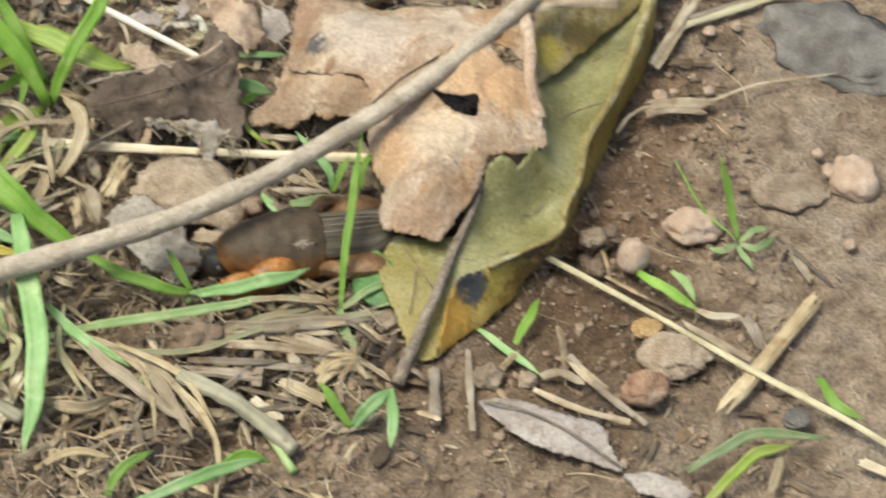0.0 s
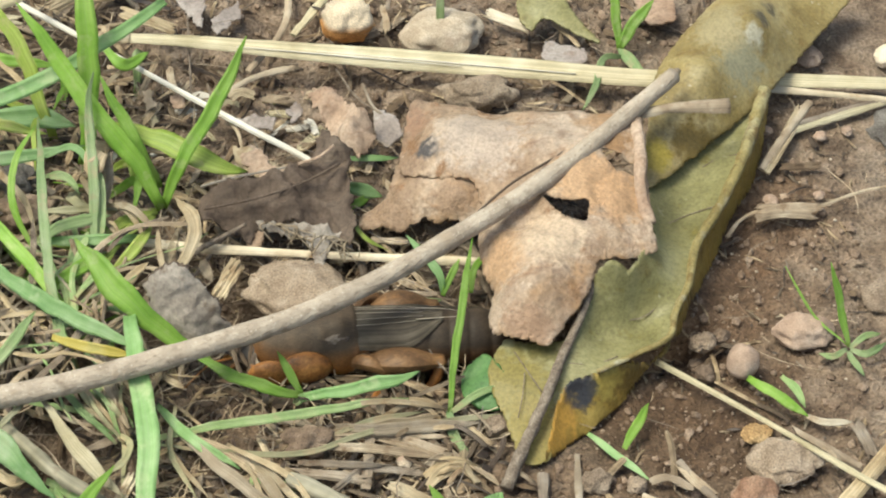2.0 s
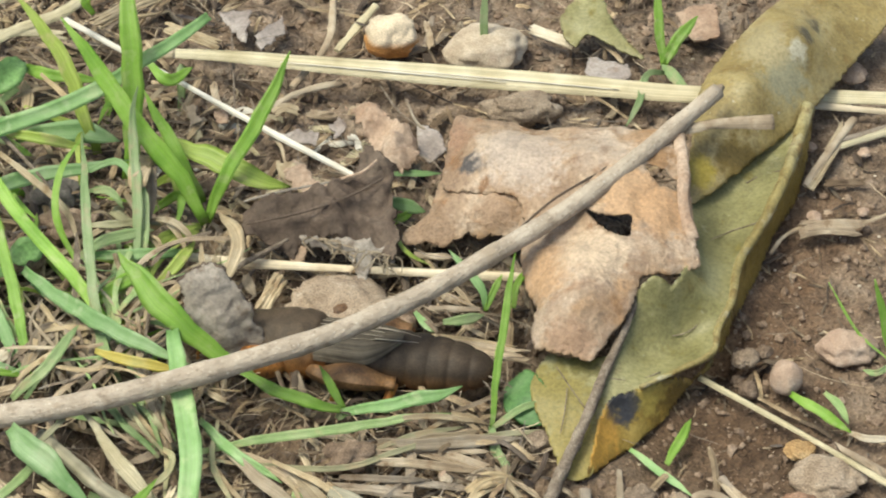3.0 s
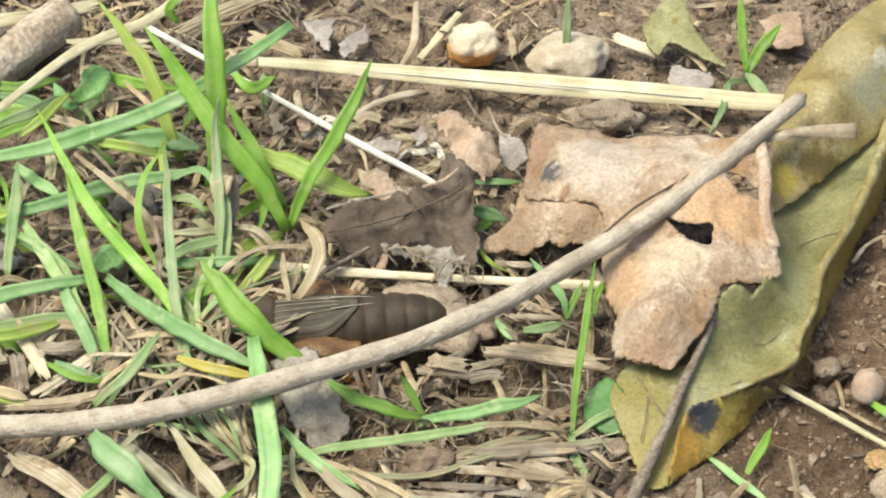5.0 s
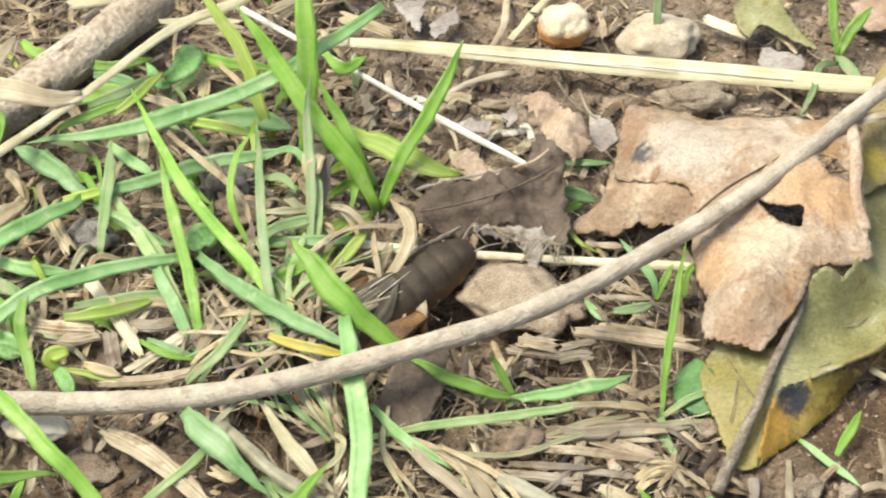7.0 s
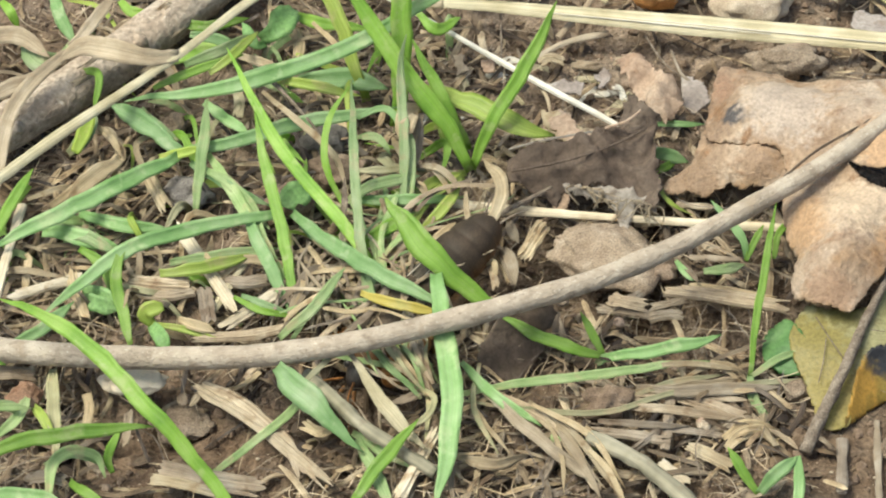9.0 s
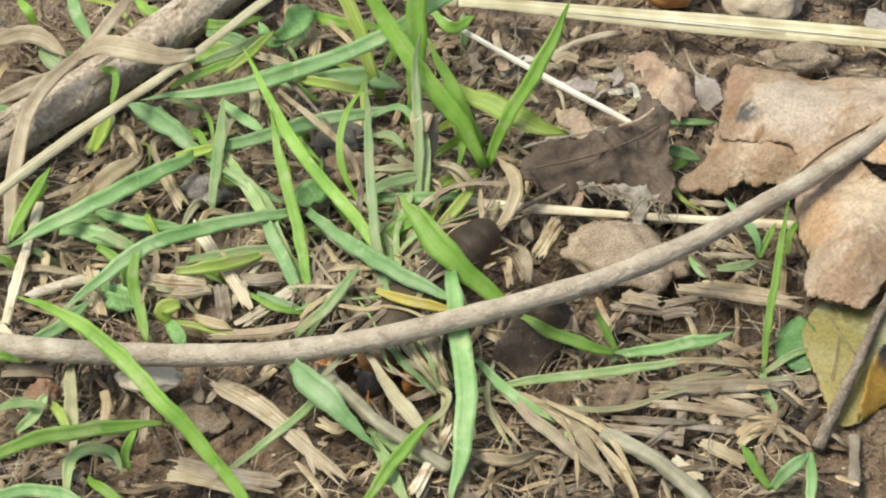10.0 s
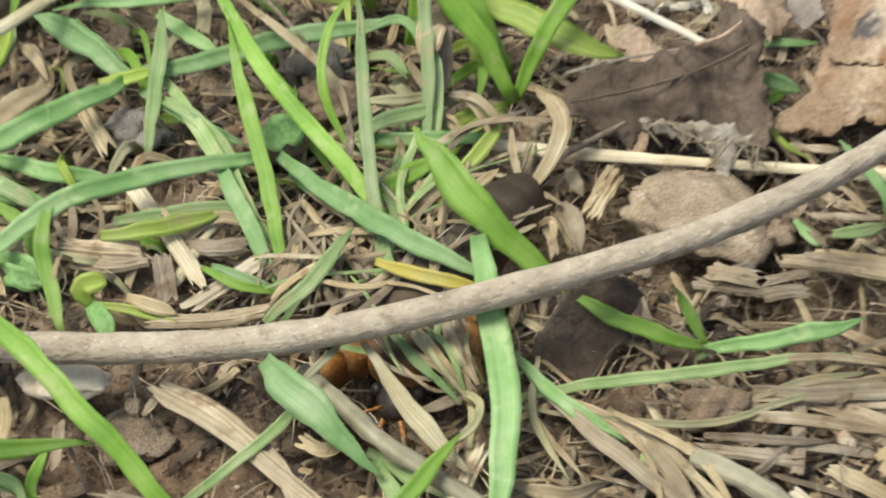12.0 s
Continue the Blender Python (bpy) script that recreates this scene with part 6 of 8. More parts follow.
t27 = tuft("broken yellowing blades beside the thick stick")
blade(t27, [(-73.7, 23.6, 3), (-71.1, 18.7, 3), (-68.1, 20.0, 2.6)], 3.2, PALE_GREEN, peak=0.5)
blade(t27, [(-67.0, 19.3, 5), (-64.5, 22.6, 6), (-62.7, 28.0, 6)], 1.8, TAN_BLADE, "dry_blade")
blade(t27, [(-78.4, 10.6, 3), (-73.0, 13.2, 4), (-68.1, 15.9, 4)], 2.2, TAN_BLADE, "dry_blade")
blade(t27, [(-52.6, 17.3, 4), (-48.1, 19.0, 4.8), (-44.7, 22.9, 4)], 1.6, PALE_GREEN)
blade(t27, [(-55.6, 26.6, 3), (-50.3, 24.7, 3.8), (-45.5, 27.2, 3)], 1.5, GREEN)
blade(t27, [(-55.4, 19.2, 3), (-51.2, 20.1, 3.6), (-46.6, 20.0, 3)], 2.2, GREEN)
blade(t27, [(-52.8, 24.0, 3), (-48.7, 22.7, 3.2), (-45.9, 20.3, 3)], 1.6, BLUE_GREEN)
blade(t27, [(-47.6, 11.6, 5), (-42.5, 13.6, 6), (-37.1, 15.3, 5.4)], 2.0, BLUE_GREEN)
blade(t27, [(-46.8, 19.5, 4), (-42.2, 16.8, 4.6), (-37.8, 13.5, 4)], 1.3, DRY_BLADE, "dry_blade")
blade(t27, [(-42.1, 15.1, 4), (-35.6, 12.9, 4.6), (-30.4, 12.2, 3.6)], 1.4, YELLOW_GREEN)
blade(t27, [(-44.5, 20.3, 3), (-42.2, 15.2, 3.4), (-39.2, 13.1, 3)], 1.4, PALE_GREEN)
blade(t27, [(-37.2, 24.2, 5), (-34.1, 20.7, 4.6), (-31.1, 17.3, 3)], 0.8, DRY_BLADE, "dry_blade")
t28 = tuft("crossing green blades low in the litter")
blade(t28, [(-42.5, -8.3, 4), (-39.3, -15.1, 3.2), (-36.3, -21.1, 1)], 1.7, BLUE_GREEN)
blade(t28, [(-47.7, -1.5, 4), (-44.0, -4.7, 4.2), (-39.5, -10.1, 3)], 1.5, PALE_GREEN)
blade(t28, [(-61.8, -12.7, 2), (-58.4, -15.6, 2), (-56.4, -20.5, 1)], 1.5, GREEN)
blade(t28, [(-61.4, -18.8, 1), (-58.5, -19.8, 1.8), (-55.5, -21.4, 1)], 2.6, GREEN_LEAF, peak=0.5)
blade(t28, [(-28.9, -13.4, 3), (-26.0, -11.1, 4), (-22.6, -7.9, 3.6)], 1.7, GREEN)
blade(t28, [(-26.7, -16.1, 3), (-24.2, -13.9, 3.6), (-19.9, -8.5, 3)], 1.2, DRY_BLADE, "dry_blade")
blade(t28, [(-30.7, -6.2, 4), (-26.8, -4.2, 5), (-22.2, -2.5, 4.4)], 1.5, PALE_GREEN)
blade(t28, [(-68.0, -28.3, 2), (-64.6, -26.6, 2.6), (-61.1, -21.5, 2.4)], 1.6, BLUE_GREEN)
blade(t28, [(-22.6, 6.4, 7), (-24.1, 4.4, 8), (-24.7, 1.5, 7)], 2.0, DRY_BLADE, "dry_blade")
t29 = tuft("frayed dry leaves and pale stems below the twig", category="dry grass", name="dry_grass")
blade(t29, [(-13.3, -33.7, 1.8), (-8.8, -39.2, 2.4), (-5.0, -42.5, 1.8), (-0.8, -45.9, 1.0)], 1.5, TAN_BLADE, "dry_blade", twist=40, fold=0.5, blunt=True)
blade(t29, [(-8.1, -35.8, 2.2), (-2.0, -39.9, 2.4), (0.5, -43.2, 1.8), (2.1, -46.5, 1.0)], 0.8, DRY_BLADE, "dry_blade", twist=60)
blade(t29, [(3.4, -32.2, 1.2), (8.8, -33.2, 1.8), (14.8, -32.5, 1.6), (19.5, -31.6, 1.0)], 1.5, TAN_BLADE, "dry_blade", twist=-30)
blade(t29, [(2.8, -30.1, 1.6), (8.2, -29.7, 2.4), (14.2, -30.1, 2.2), (15.8, -30.2, 1.4)], 0.7, DRY_BLADE, "dry_blade")
blade(t29, [(-0.8, -37.1, 1.0), (4.2, -38.0, 1.6), (9.3, -37.7, 1.0)], 0.9, STRAW_GREY, "dry_blade", twist=40)
blade(t29, [(0.8, -34.9, 1.0), (7.9, -35.6, 1.4), (15.6, -36.6, 0.8)], 1.1, STRAW_GREY, "dry_blade", twist=20)
blade(t29, [(12.9, -39.3, 1.0), (15.2, -38.6, 2.2), (18.7, -38.0, 1.0)], 1.9, DRY_BLADE, "dry_blade", twist=70, blunt=True)
blade(t29, [(-6.4, -37.5, 1.6), (-4.7, -42.5, 1.8), (-4.3, -47.4, 1.0)], 0.6, DRY_BLADE, "dry_blade", twist=50)
blade(t29, [(-5.1, -39.1, 1.6), (-1.9, -44.8, 1.8), (-0.3, -48.1, 1.0)], 0.9, TAN_BLADE, "dry_blade", twist=50)
blade(t29, [(-14.2, -29.4, 1.6), (-14.5, -36.2, 1.8), (-11.5, -41.8, 0.8)], 0.7, RUNNER, "stem")
blade(t29, [(-15.1, -34.2, 1.4), (-13.2, -38.1, 1.6), (-10.3, -41.8, 0.8)], 0.6, DRY_BLADE, "stem")
blade(t29, [(-21.1, -29.5, 1.6), (-19.6, -34.7, 1.8), (-19.6, -41.2, 0.8)], 0.6, RUNNER, "stem")
blade(t29, [(-19.1, -32.3, 3), (-23.1, -31.9, 3.6), (-26.3, -29.1, 3.4)], 0.85, RUNNER, "stem", blunt=True)
blade(t29, [(-19.3, -31.1, 3), (-21.7, -30.3, 3.4), (-24.0, -28.5, 3.4)], 0.8, PALE_GREEN, "stem", blunt=True)
blade(t29, [(-20.3, -34.0, 2.4), (-18.8, -36.0, 3.2), (-19.4, -38.5, 3.2), (-21.0, -39.5, 2.4)], 0.8, RUNNER, "stem", blunt=True)
blade(t29, [(-19.3, -32.0, 2.4), (-22.7, -33.2, 3), (-25.8, -32.4, 3.2), (-28.4, -29.5, 3)], 0.4, STRAW_GREY, "stem", twist=90)
blade(t29, [(-18.8, -32.4, 2.2), (-22.0, -34.2, 2.6), (-24.6, -33.0, 3.4), (-27.6, -29.3, 3.4)], 0.35, STRAW_GREY, "stem", twist=70)
blade(t29, [(-18.6, -32.9, 2), (-21.7, -34.9, 2), (-24.2, -35.4, 1.4)], 1.0, STRAW_GREY, "dry_blade", twist=60)
fan = random.Random(77)
for k in range(16):
    x, y = -20.5 - 0.5 * k + fan.uniform(-1, 1), -27.2 + fan.uniform(-1.6, 1.2)
    root = (-18.8 - 0.12 * k + fan.uniform(-0.6, 0.6), -33.2 - 0.1 * k + fan.uniform(-1.2, 1.2), 2.2)
    bow = ((x + root[0]) / 2 + fan.uniform(-0.6, 0.6), (y + root[1]) / 2 + fan.uniform(-1.4, 0.4), fan.uniform(3.6, 4.6))
    blade(t29, [root, bow, (x, y, fan.uniform(3.4, 4.6))], fan.uniform(0.3, 0.85), (RUNNER, STRAW_GREY, DRY_BLADE, PALE_GREEN)[k % 4], "stem", twist=fan.uniform(-60, 60))
tagged(sweep("dry_stalk", [(-1.7, -40.0, 1.6), (1.1, -41.7, 1.9), (4.5, -44.1, 1.8), (7.5, -46.8, 1.4), (10.3, -49.8, 1.0)], 1.8, DEAD_STEM, n=30, sides=10, rough=0.3, knots=0.3, seed=12), "thick pale greyish green dead stem lying in litter", "stem")
tagged(sweep("dry_stalk", [(-33.4, -31.9, 2.2), (-30.2, -35.5, 2.6), (-26.8, -39.4, 2.8), (-23.5, -41.9, 2.4), (-18.3, -45.0, 1.2)], 1.5, DEAD_STEM, n=30, sides=10, rough=0.3, knots=0.3, seed=14), "long pale dead stem lying under a green blade", "stem")
t30 = tuft("green and withered blades at the edge of the bare soil")
blade(t30, [(-9.3, -55.1, 0.6), (-7.8, -52.6, 2.0), (-4.6, -50.4, 2.4)], 1.2, GREEN)
blade(t30, [(-6.4, -56.7, 1.6), (-2.3, -55.0, 2.0), (1.8, -53.4, 2.2), (7.2, -51.3, 1.6)], 1.5, BLUE_GREEN)
blade(t30, [(1.8, -52.6, 1.8), (4.8, -51.3, 2.2), (7.6, -51.6, 1.2)], 1.4, GREEN)
blade(t30, [(-16.2, -29.7, 2.0), (-11.8, -35.1, 2.4), (-7.0, -38.3, 1.4)], 1.3, BLUE_GREEN)
blade(t30, [(1.8, -56.2, 0.6), (2.2, -50.5, 1.8), (0.2, -44.5, 2.0), (-4.6, -38.0, 1.0)], 0.7, DRY_BLADE)
blade(t30, [(-5.8, -37.2, 1.0), (-3.4, -41.1, 1.8), (-1.0, -46.7, 1.0)], 0.9, DRY_BLADE)
blade(t30, [(-16.9, -51.4, 0.8), (-12.8, -50.0, 1.8), (-8.7, -50.3, 1.0)], 0.9, DRY_BLADE)
blade(t30, [(2.8, -33.4, 1.0), (7.7, -31.8, 1.8), (13.4, -29.9, 1.0)], 0.7, RUNNER)
blade(t30, [(7.8, -31.1, 1.0), (12.2, -29.6, 2.0), (15.8, -32.1, 1.0)], 0.6, DRY_BLADE)
blade(t30, [(15.8, -31.7, 0.6), (17.2, -35.5, 1.2), (18.0, -37.4, 0.5)], 0.8, PALE_GREEN)

# wood flakes, chips and dry bits that lie apart
straw([(-9.8, -12.4, 1.0), (-8.6, -10.4, 1.8), (-7.3, -7.2, 1.4)], 1.6, DRY_BLADE, "golden wood chip beside the burrow", flat=0.22, n=10, sides=6)
straw([(-12.5, -11.2, 1.0), (-11.5, -14.3, 1.6), (-10.5, -16.5, 0.8)], 1.0, STRAW_GREY, "tan wood chip beside the burrow", flat=0.22, n=10, sides=6)
straw([(-13.8, -13.2, 1.0), (-13.1, -15.6, 1.4), (-12.7, -17.5, 0.8)], 0.8, STRAW_GREY, "tan wood chip beside the burrow", flat=0.22, n=10, sides=6)
straw([(-0.0, -18.5, 0.8), (2.1, -19.5, 1.4), (4.8, -19.6, 0.8)], 1.6, STRAW_GREY, "grey brown wood flake on bare soil", flat=0.22, n=10, sides=6)
straw([(0.5, -19.8, 0.8), (2.8, -18.8, 1.3), (4.2, -17.3, 0.8)], 1.0, STRAW_GREY, "split grey wood flake on bare soil", flat=0.22, n=10, sides=6)
straw([(4.8, -21.3, 0.7), (6.6, -21.2, 1.2), (8.7, -20.7, 0.7)], 1.2, STRAW_GREY, "short grey wood flake on bare soil", flat=0.22, n=10, sides=6)
straw([(6.5, -16.9, 0.8), (13.1, -18.4, 1.4), (21.3, -19.6, 0.8)], 1.7, STRAW_GREY, "long brown grey bark strip on bare soil", flat=0.22, n=10, sides=6)
straw([(9.3, -16.1, 0.8), (15.1, -17.5, 1.2), (19.9, -18.5, 0.8)], 0.9, DRY_BLADE, "thin tan strip on bare soil", flat=0.22, n=10, sides=6)
straw([(8.2, -33.1, 0.8), (12.2, -35.1, 1.3), (15.7, -36.3, 0.8)], 1.5, STRAW_GREY, "flat grey wood chip in litter", flat=0.22, n=10, sides=6)
straw([(-1.9, -38.3, 0.8), (2.9, -39.2, 1.3), (7.3, -39.7, 0.8)], 1.1, STRAW_GREY, "flat grey wood chip in litter", flat=0.22, n=10, sides=6)
straw([(9.0, -39.9, 0.8), (11.2, -41.8, 1.2), (13.9, -43.2, 0.8)], 1.5, DRY_BLADE, "flat tan wood chip in litter", flat=0.22, n=10, sides=6)
straw([(2.3, -41.7, 0.8), (4.7, -39.6, 1.2), (7.5, -36.3, 0.8)], 0.7, STRAW_GREY, "thin grey strip in litter", flat=0.22, n=10, sides=6)
straw([(-46.6, -17.7, 1.4), (-45.8, -21.1, 1.8), (-45.3, -23.5, 1.2)], 1.6, STRAW_GREY, "upright weathered straw chip in litter", flat=0.22, n=10, sides=6)
straw([(-55.4, -17.0, 1.2), (-51.6, -18.0, 1.8), (-48.1, -17.6, 1.2)], 2.0, STRAW_GREY, "grey split wood flake in litter", flat=0.22, n=10, sides=6)
straw([(-54.2, -18.8, 1.2), (-50.7, -19.6, 1.6), (-47.5, -18.3, 1.0)], 1.2, STRAW_GREY, "grey split wood flake in litter", flat=0.22, n=10, sides=6)
straw([(-44.6, -16.6, 1.2), (-41.7, -17.5, 1.8), (-38.9, -16.3, 1.2)], 1.5, STRAW_GREY, "frayed grey wood flake in litter", flat=0.22, n=10, sides=6)
straw([(-70.1, -31.4, 1.0), (-67.1, -31.6, 1.5), (-64.0, -31.3, 0.9)], 1.6, STRAW_GREY, "flat tan wood flake beside the twig", flat=0.22, n=10, sides=6)
straw([(-48.9, -44.7, 0.8), (-42.5, -46.7, 1.4), (-36.5, -47.2, 0.8)], 2.3, STRAW_GREY, "frayed brown wood flake at the hollow", flat=0.22, n=10, sides=6)
straw([(-49.5, -46.1, 0.8), (-46.2, -47.0, 1.3), (-41.2, -48.1, 0.8)], 1.3, DRY_BLADE, "pale frayed wood flake at the hollow", flat=0.22, n=10, sides=6)
straw([(-63.2, -46.6, 0.8), (-61.0, -46.4, 1.3), (-58.2, -46.6, 0.8)], 1.4, STRAW_GREY, "tan wood chip by the curled stems", flat=0.22, n=10, sides=6)
straw([(-37.8, -17.2, 1.2), (-35.9, -20.4, 1.8), (-33.1, -22.3, 1.0)], 1.1, STRAW_GREY, "brown root piece in litter", flat=0.22, n=10, sides=6)
straw([(-62.7, -14.9, 1.2), (-61.0, -19.8, 1.6), (-59.5, -23.2, 1.0)], 1.3, DRY_BLADE, "tan straw piece in litter", flat=0.22, n=10, sides=6)
straw([(-58.1, -33.8, 0.8), (-57.3, -36.7, 1.3), (-57.5, -39.5, 0.7)], 1.1, DRY_BLADE, "short tan root piece in the hollow", flat=0.22, n=10, sides=6)
straw([(-53.1, -35.7, 0.2), (-52.8, -39.0, 0.7), (-53.1, -41.3, 0.0)], 1.0, STRAW_GREY, "short brown root piece in the hollow", flat=0.22, n=10, sides=6)
straw([(-37.7, -37.0, 0.6), (-34.3, -41.8, 1.0), (-32.8, -45.4, 0.6)], 1.4, STRAW_GREY, "brown stalk beside the broad straw", flat=0.22, n=10, sides=6)
straw([(-33.4, -37.9, 0.8), (-31.1, -39.4, 1.2), (-29.1, -37.6, 0.8)], 1.3, DRY_BLADE, "tan leaf strip below the twig", flat=0.22, n=10, sides=6)
straw([(-56.1, 1.9, 1.6), (-54.1, -2.4, 2.0), (-52.1, -5.8, 1.4)], 1.6, DRY_BLADE, "tan straw piece under the grass", flat=0.22, n=10, sides=6)
straw([(-46.4, 15.7, 2.0), (-45.4, 12.5, 2.6), (-45.5, 10.2, 1.6)], 1.2, STRAW, "pale straw stub under the grass", flat=0.22, n=10, sides=6)
straw([(-40.0, 26.7, 1.6), (-39.0, 23.6, 2.0), (-39.1, 21.3, 1.2)], 1.4, DRY_BLADE, "tan straw stub under the grass", flat=0.22, n=10, sides=6)
tagged(sweep("dry_stalk", [(-42.1, 12.8, 7.0), (-38.3, 7.8, 7.0), (-35.7, 4.9, 6.0), (-34.4, 3.5, 5.0)], 0.55, STALK, n=20, sides=6, rough=0.4, taper=lambda s: 1.2 - 0.7 * s, seed=21), "thin dark withered stalk leaning in the grass", "stalk")
pebble("clod", (0.1, -33.8, 0.6), (5.5, 4.0, 3.4), CRUMB, "dark crumbly soil clod in litter", 71, 0.5, angular=0.5)
pebble("clod", (5.4, -13.0, 0.3), (5, 4, 2.4), CRUMB, "brown soil clod on bare soil", 72, 0.5, angular=0.5)
pebble("clod", (-32.8, 2.0, 0.8), (6.5, 5, 3.4), CRUMB, "dark soil clod under the grass", 73, 0.5, angular=0.5)
pebble("clod", (-37.5, -2.9, 0.8), (6, 5, 3.6), CRUMB, "brown soil clod under the grass", 74, 0.5, angular=0.5)
pebble("pebble", (-47.5, -32.3, -2.0), (1.6, 1.6, 1.4), STONE_TAN, "tiny tan pebble in the hollow", 75)
pebble("stone", (-65.2, -34.2, 0.2), (3.4, 4, 2.4), STONE_RED, "small reddish stone beside a stem", 76, 0.4, angular=0.6)
t31 = tuft("withered yellowing blades in the green grass")
blade(t31, [(-61.8, 6.1, 4.0), (-59.7, 3.2, 4.6), (-58.4, 1.3, 3.6)], 1.0, DRY_BLADE, "dry_blade")
blade(t31, [(-58.6, 1.0, 3.6), (-61.1, -2.6, 3.8), (-64.2, -4.6, 2.0)], 2.5, DRY_BLADE, "dry_blade", peak=0.5)
blade(t31, [(-62.6, -6.7, 2.0), (-56.9, -9.5, 2.8), (-51.7, -9.4, 2.0)], 1.7, BLUE_GREEN)
blade(t31, [(-66.5, -9.9, 2.0), (-61.7, -11.4, 2.6), (-56.4, -12.4, 1.6)], 2.0, BLUE_GREEN)
blade(t31, [(-48.9, 13.6, 6.0), (-46.0, 15.9, 7.0), (-43.5, 21.3, 6.0)], 1.3, YELLOW_GREEN)
blade(t31, [(-64.3, 2.5, 3.0), (-63.0, 4.2, 5.0), (-62.2, 6.1, 7.0)], 2.0, YELLOW_GREEN, "sheath")
blade(t31, [(-29.4, 2.5, 6.0), (-27.6, 2.0, 6.5), (-25.9, 0.4, 6.0)], 1.0, PALE_GREEN)
blade(t31, [(-25.2, 6.4, 7.0), (-23.4, 4.5, 6.5), (-23.9, -1.2, 4.0), (-22.7, -4.3, 2.4)], 1.5, DRY_BLADE, "dry_blade", twist=50)
blade(t31, [(-22.4, 5.5, 7.0), (-22.6, 1.7, 5.0), (-24.1, -3.0, 3.0)], 1.1, TAN_BLADE, "dry_blade", twist=60)
blade(t31, [(-24.6, -0.2, 3.0), (-22.1, -3.4, 3.4), (-20.0, -6.0, 2.0)], 0.6, DRY_BLADE, "dry_blade")
blade(t31, [(-27.0, -0.2, 3.0), (-22.9, -0.2, 3.4), (-17.6, 0.5, 2.4)], 0.7, RUNNER, "stem")
blade(t31, [(-51.7, -16.8, 2.4), (-46.3, -16.5, 3.2), (-41.0, -13.6, 2.6)], 1.7, YELLOW_GREEN)
blade(t31, [(-42.7, -20.2, 2.2), (-39.2, -22.6, 2.6), (-35.4, -22.9, 1.8)], 0.9, GREEN)
blade(t31, [(-36.9, -26.7, 2.4), (-33.1, -23.8, 4.5), (-29.8, -19.0, 6.0)], 1.4, PALE_GREEN)
blade(t31, [(-28.4, -13.8, 3.0), (-26.8, -21.5, 4.0), (-25.1, -24.4, 2.0)], 1.4, PALE_GREEN)
t32 = tuft("curled pale stems beside the hollow")
blade(t32, [(-62.1, -31.1, 1.6), (-61.3, -35.7, 2.0), (-60.1, -42.7, 0.8)], 1.7, RUNNER, "stem", blunt=True, fold=0.6)
blade(t32, [(-60.0, -48.8, 1.0), (-59.9, -45.7, 2.4), (-57.9, -44.3, 3.0), (-55.2, -44.4, 1.6)], 1.5, PALE_GREEN, "stem", blunt=True, fold=0.6)
blade(t32, [(-69.0, -37.3, 1.6), (-67.0, -37.2, 2.2), (-64.9, -36.9, 1.6)], 1.3, PALE_GREEN, "stem", blunt=True, fold=0.6)
blade(t32, [(-67.0, -40.4, 1.0), (-65.2, -39.1, 2.0), (-64.1, -36.1, 2.4)], 1.4, PALE_GREEN, "stem", blunt=True, fold=0.6)
blade(t32, [(-63.4, -36.5, 1.4), (-62.0, -38.6, 2.0), (-60.9, -40.6, 1.0)], 1.3, YELLOW_GREEN, "stem", blunt=True, fold=0.6)
straw([(53.5, 0.3, 1.2), (57.4, 0.6, 1.6), (61.6, 0.8, 1.0)], 2.0, STRAW_GREY, "frayed dry sheath on the weathered stem", flat=0.3)
straw([(49.9, -3.1, 0.8), (51.8, -0.7, 1.2), (54.1, 0.9, 1.2)], 0.5, STRAW_GREY, "thin bent end of a dry stem", flat=0.8)
straw([(55.7, 7.8, 0.8), (58.2, 12.0, 1.2), (61.9, 19.5, 0.8)], 1.5, DRY_BLADE, "short orange brown straw beside the olive leaf", flat=0.3)
straw([(57.7, 9.0, 0.6), (60.4, 8.8, 0.9), (63.0, 9.3, 0.6)], 0.9, DUFF, "dark bark sliver on bare soil", flat=0.3)
straw([(40.6, -37.2, 0.8), (42.0, -40.1, 1.2), (44.8, -43.1, 0.8)], 1.1, STRAW_GREY, "short tan straw on bare soil", flat=0.3)
straw([(37.3, -40.1, 0.6), (39.4, -40.0, 1.2), (42.0, -41.3, 0.7)], 0.9, STRAW_GREY, "curled tan sliver on bare soil", flat=0.3)
straw([(61.1, -31.8, 0.6), (61.7, -34.5, 1.0), (62.5, -37.0, 0.6)], 1.4, STRAW_GREY, "flat tan chip on bare soil", flat=0.3)
straw([(56.8, -35.2, 0.6), (57.9, -36.7, 1.0), (58.5, -38.7, 0.6)], 0.9, STRAW_GREY, "thin tan chip on bare soil", flat=0.3)
pebble("pebble", (45.1, -19.8, 0.5), (2.6, 2.3, 2.0), STONE_GREY, "small round brown pebble on soil", 81, 0.35)
pebble("pebble", (45.1, -24.3, 0.5), (2.4, 2.2, 1.8), CRUMB, "small brown soil clod", 82, 0.35)
pebble("pebble", (47.6, -18.5, 0.5), (1.8, 1.6, 1.4), CRUMB, "small brown soil clod", 83, 0.35)
pebble("pebble", (53.5, -33.3, 0.5), (1.6, 1.4, 1.2), CRUMB, "small brown soil clod", 84, 0.35)
pebble("pebble", (35.9, -40.5, 0.5), (2.2, 2.0, 1.7), STONE_TAN, "small tan pebble in soil", 85, 0.35)
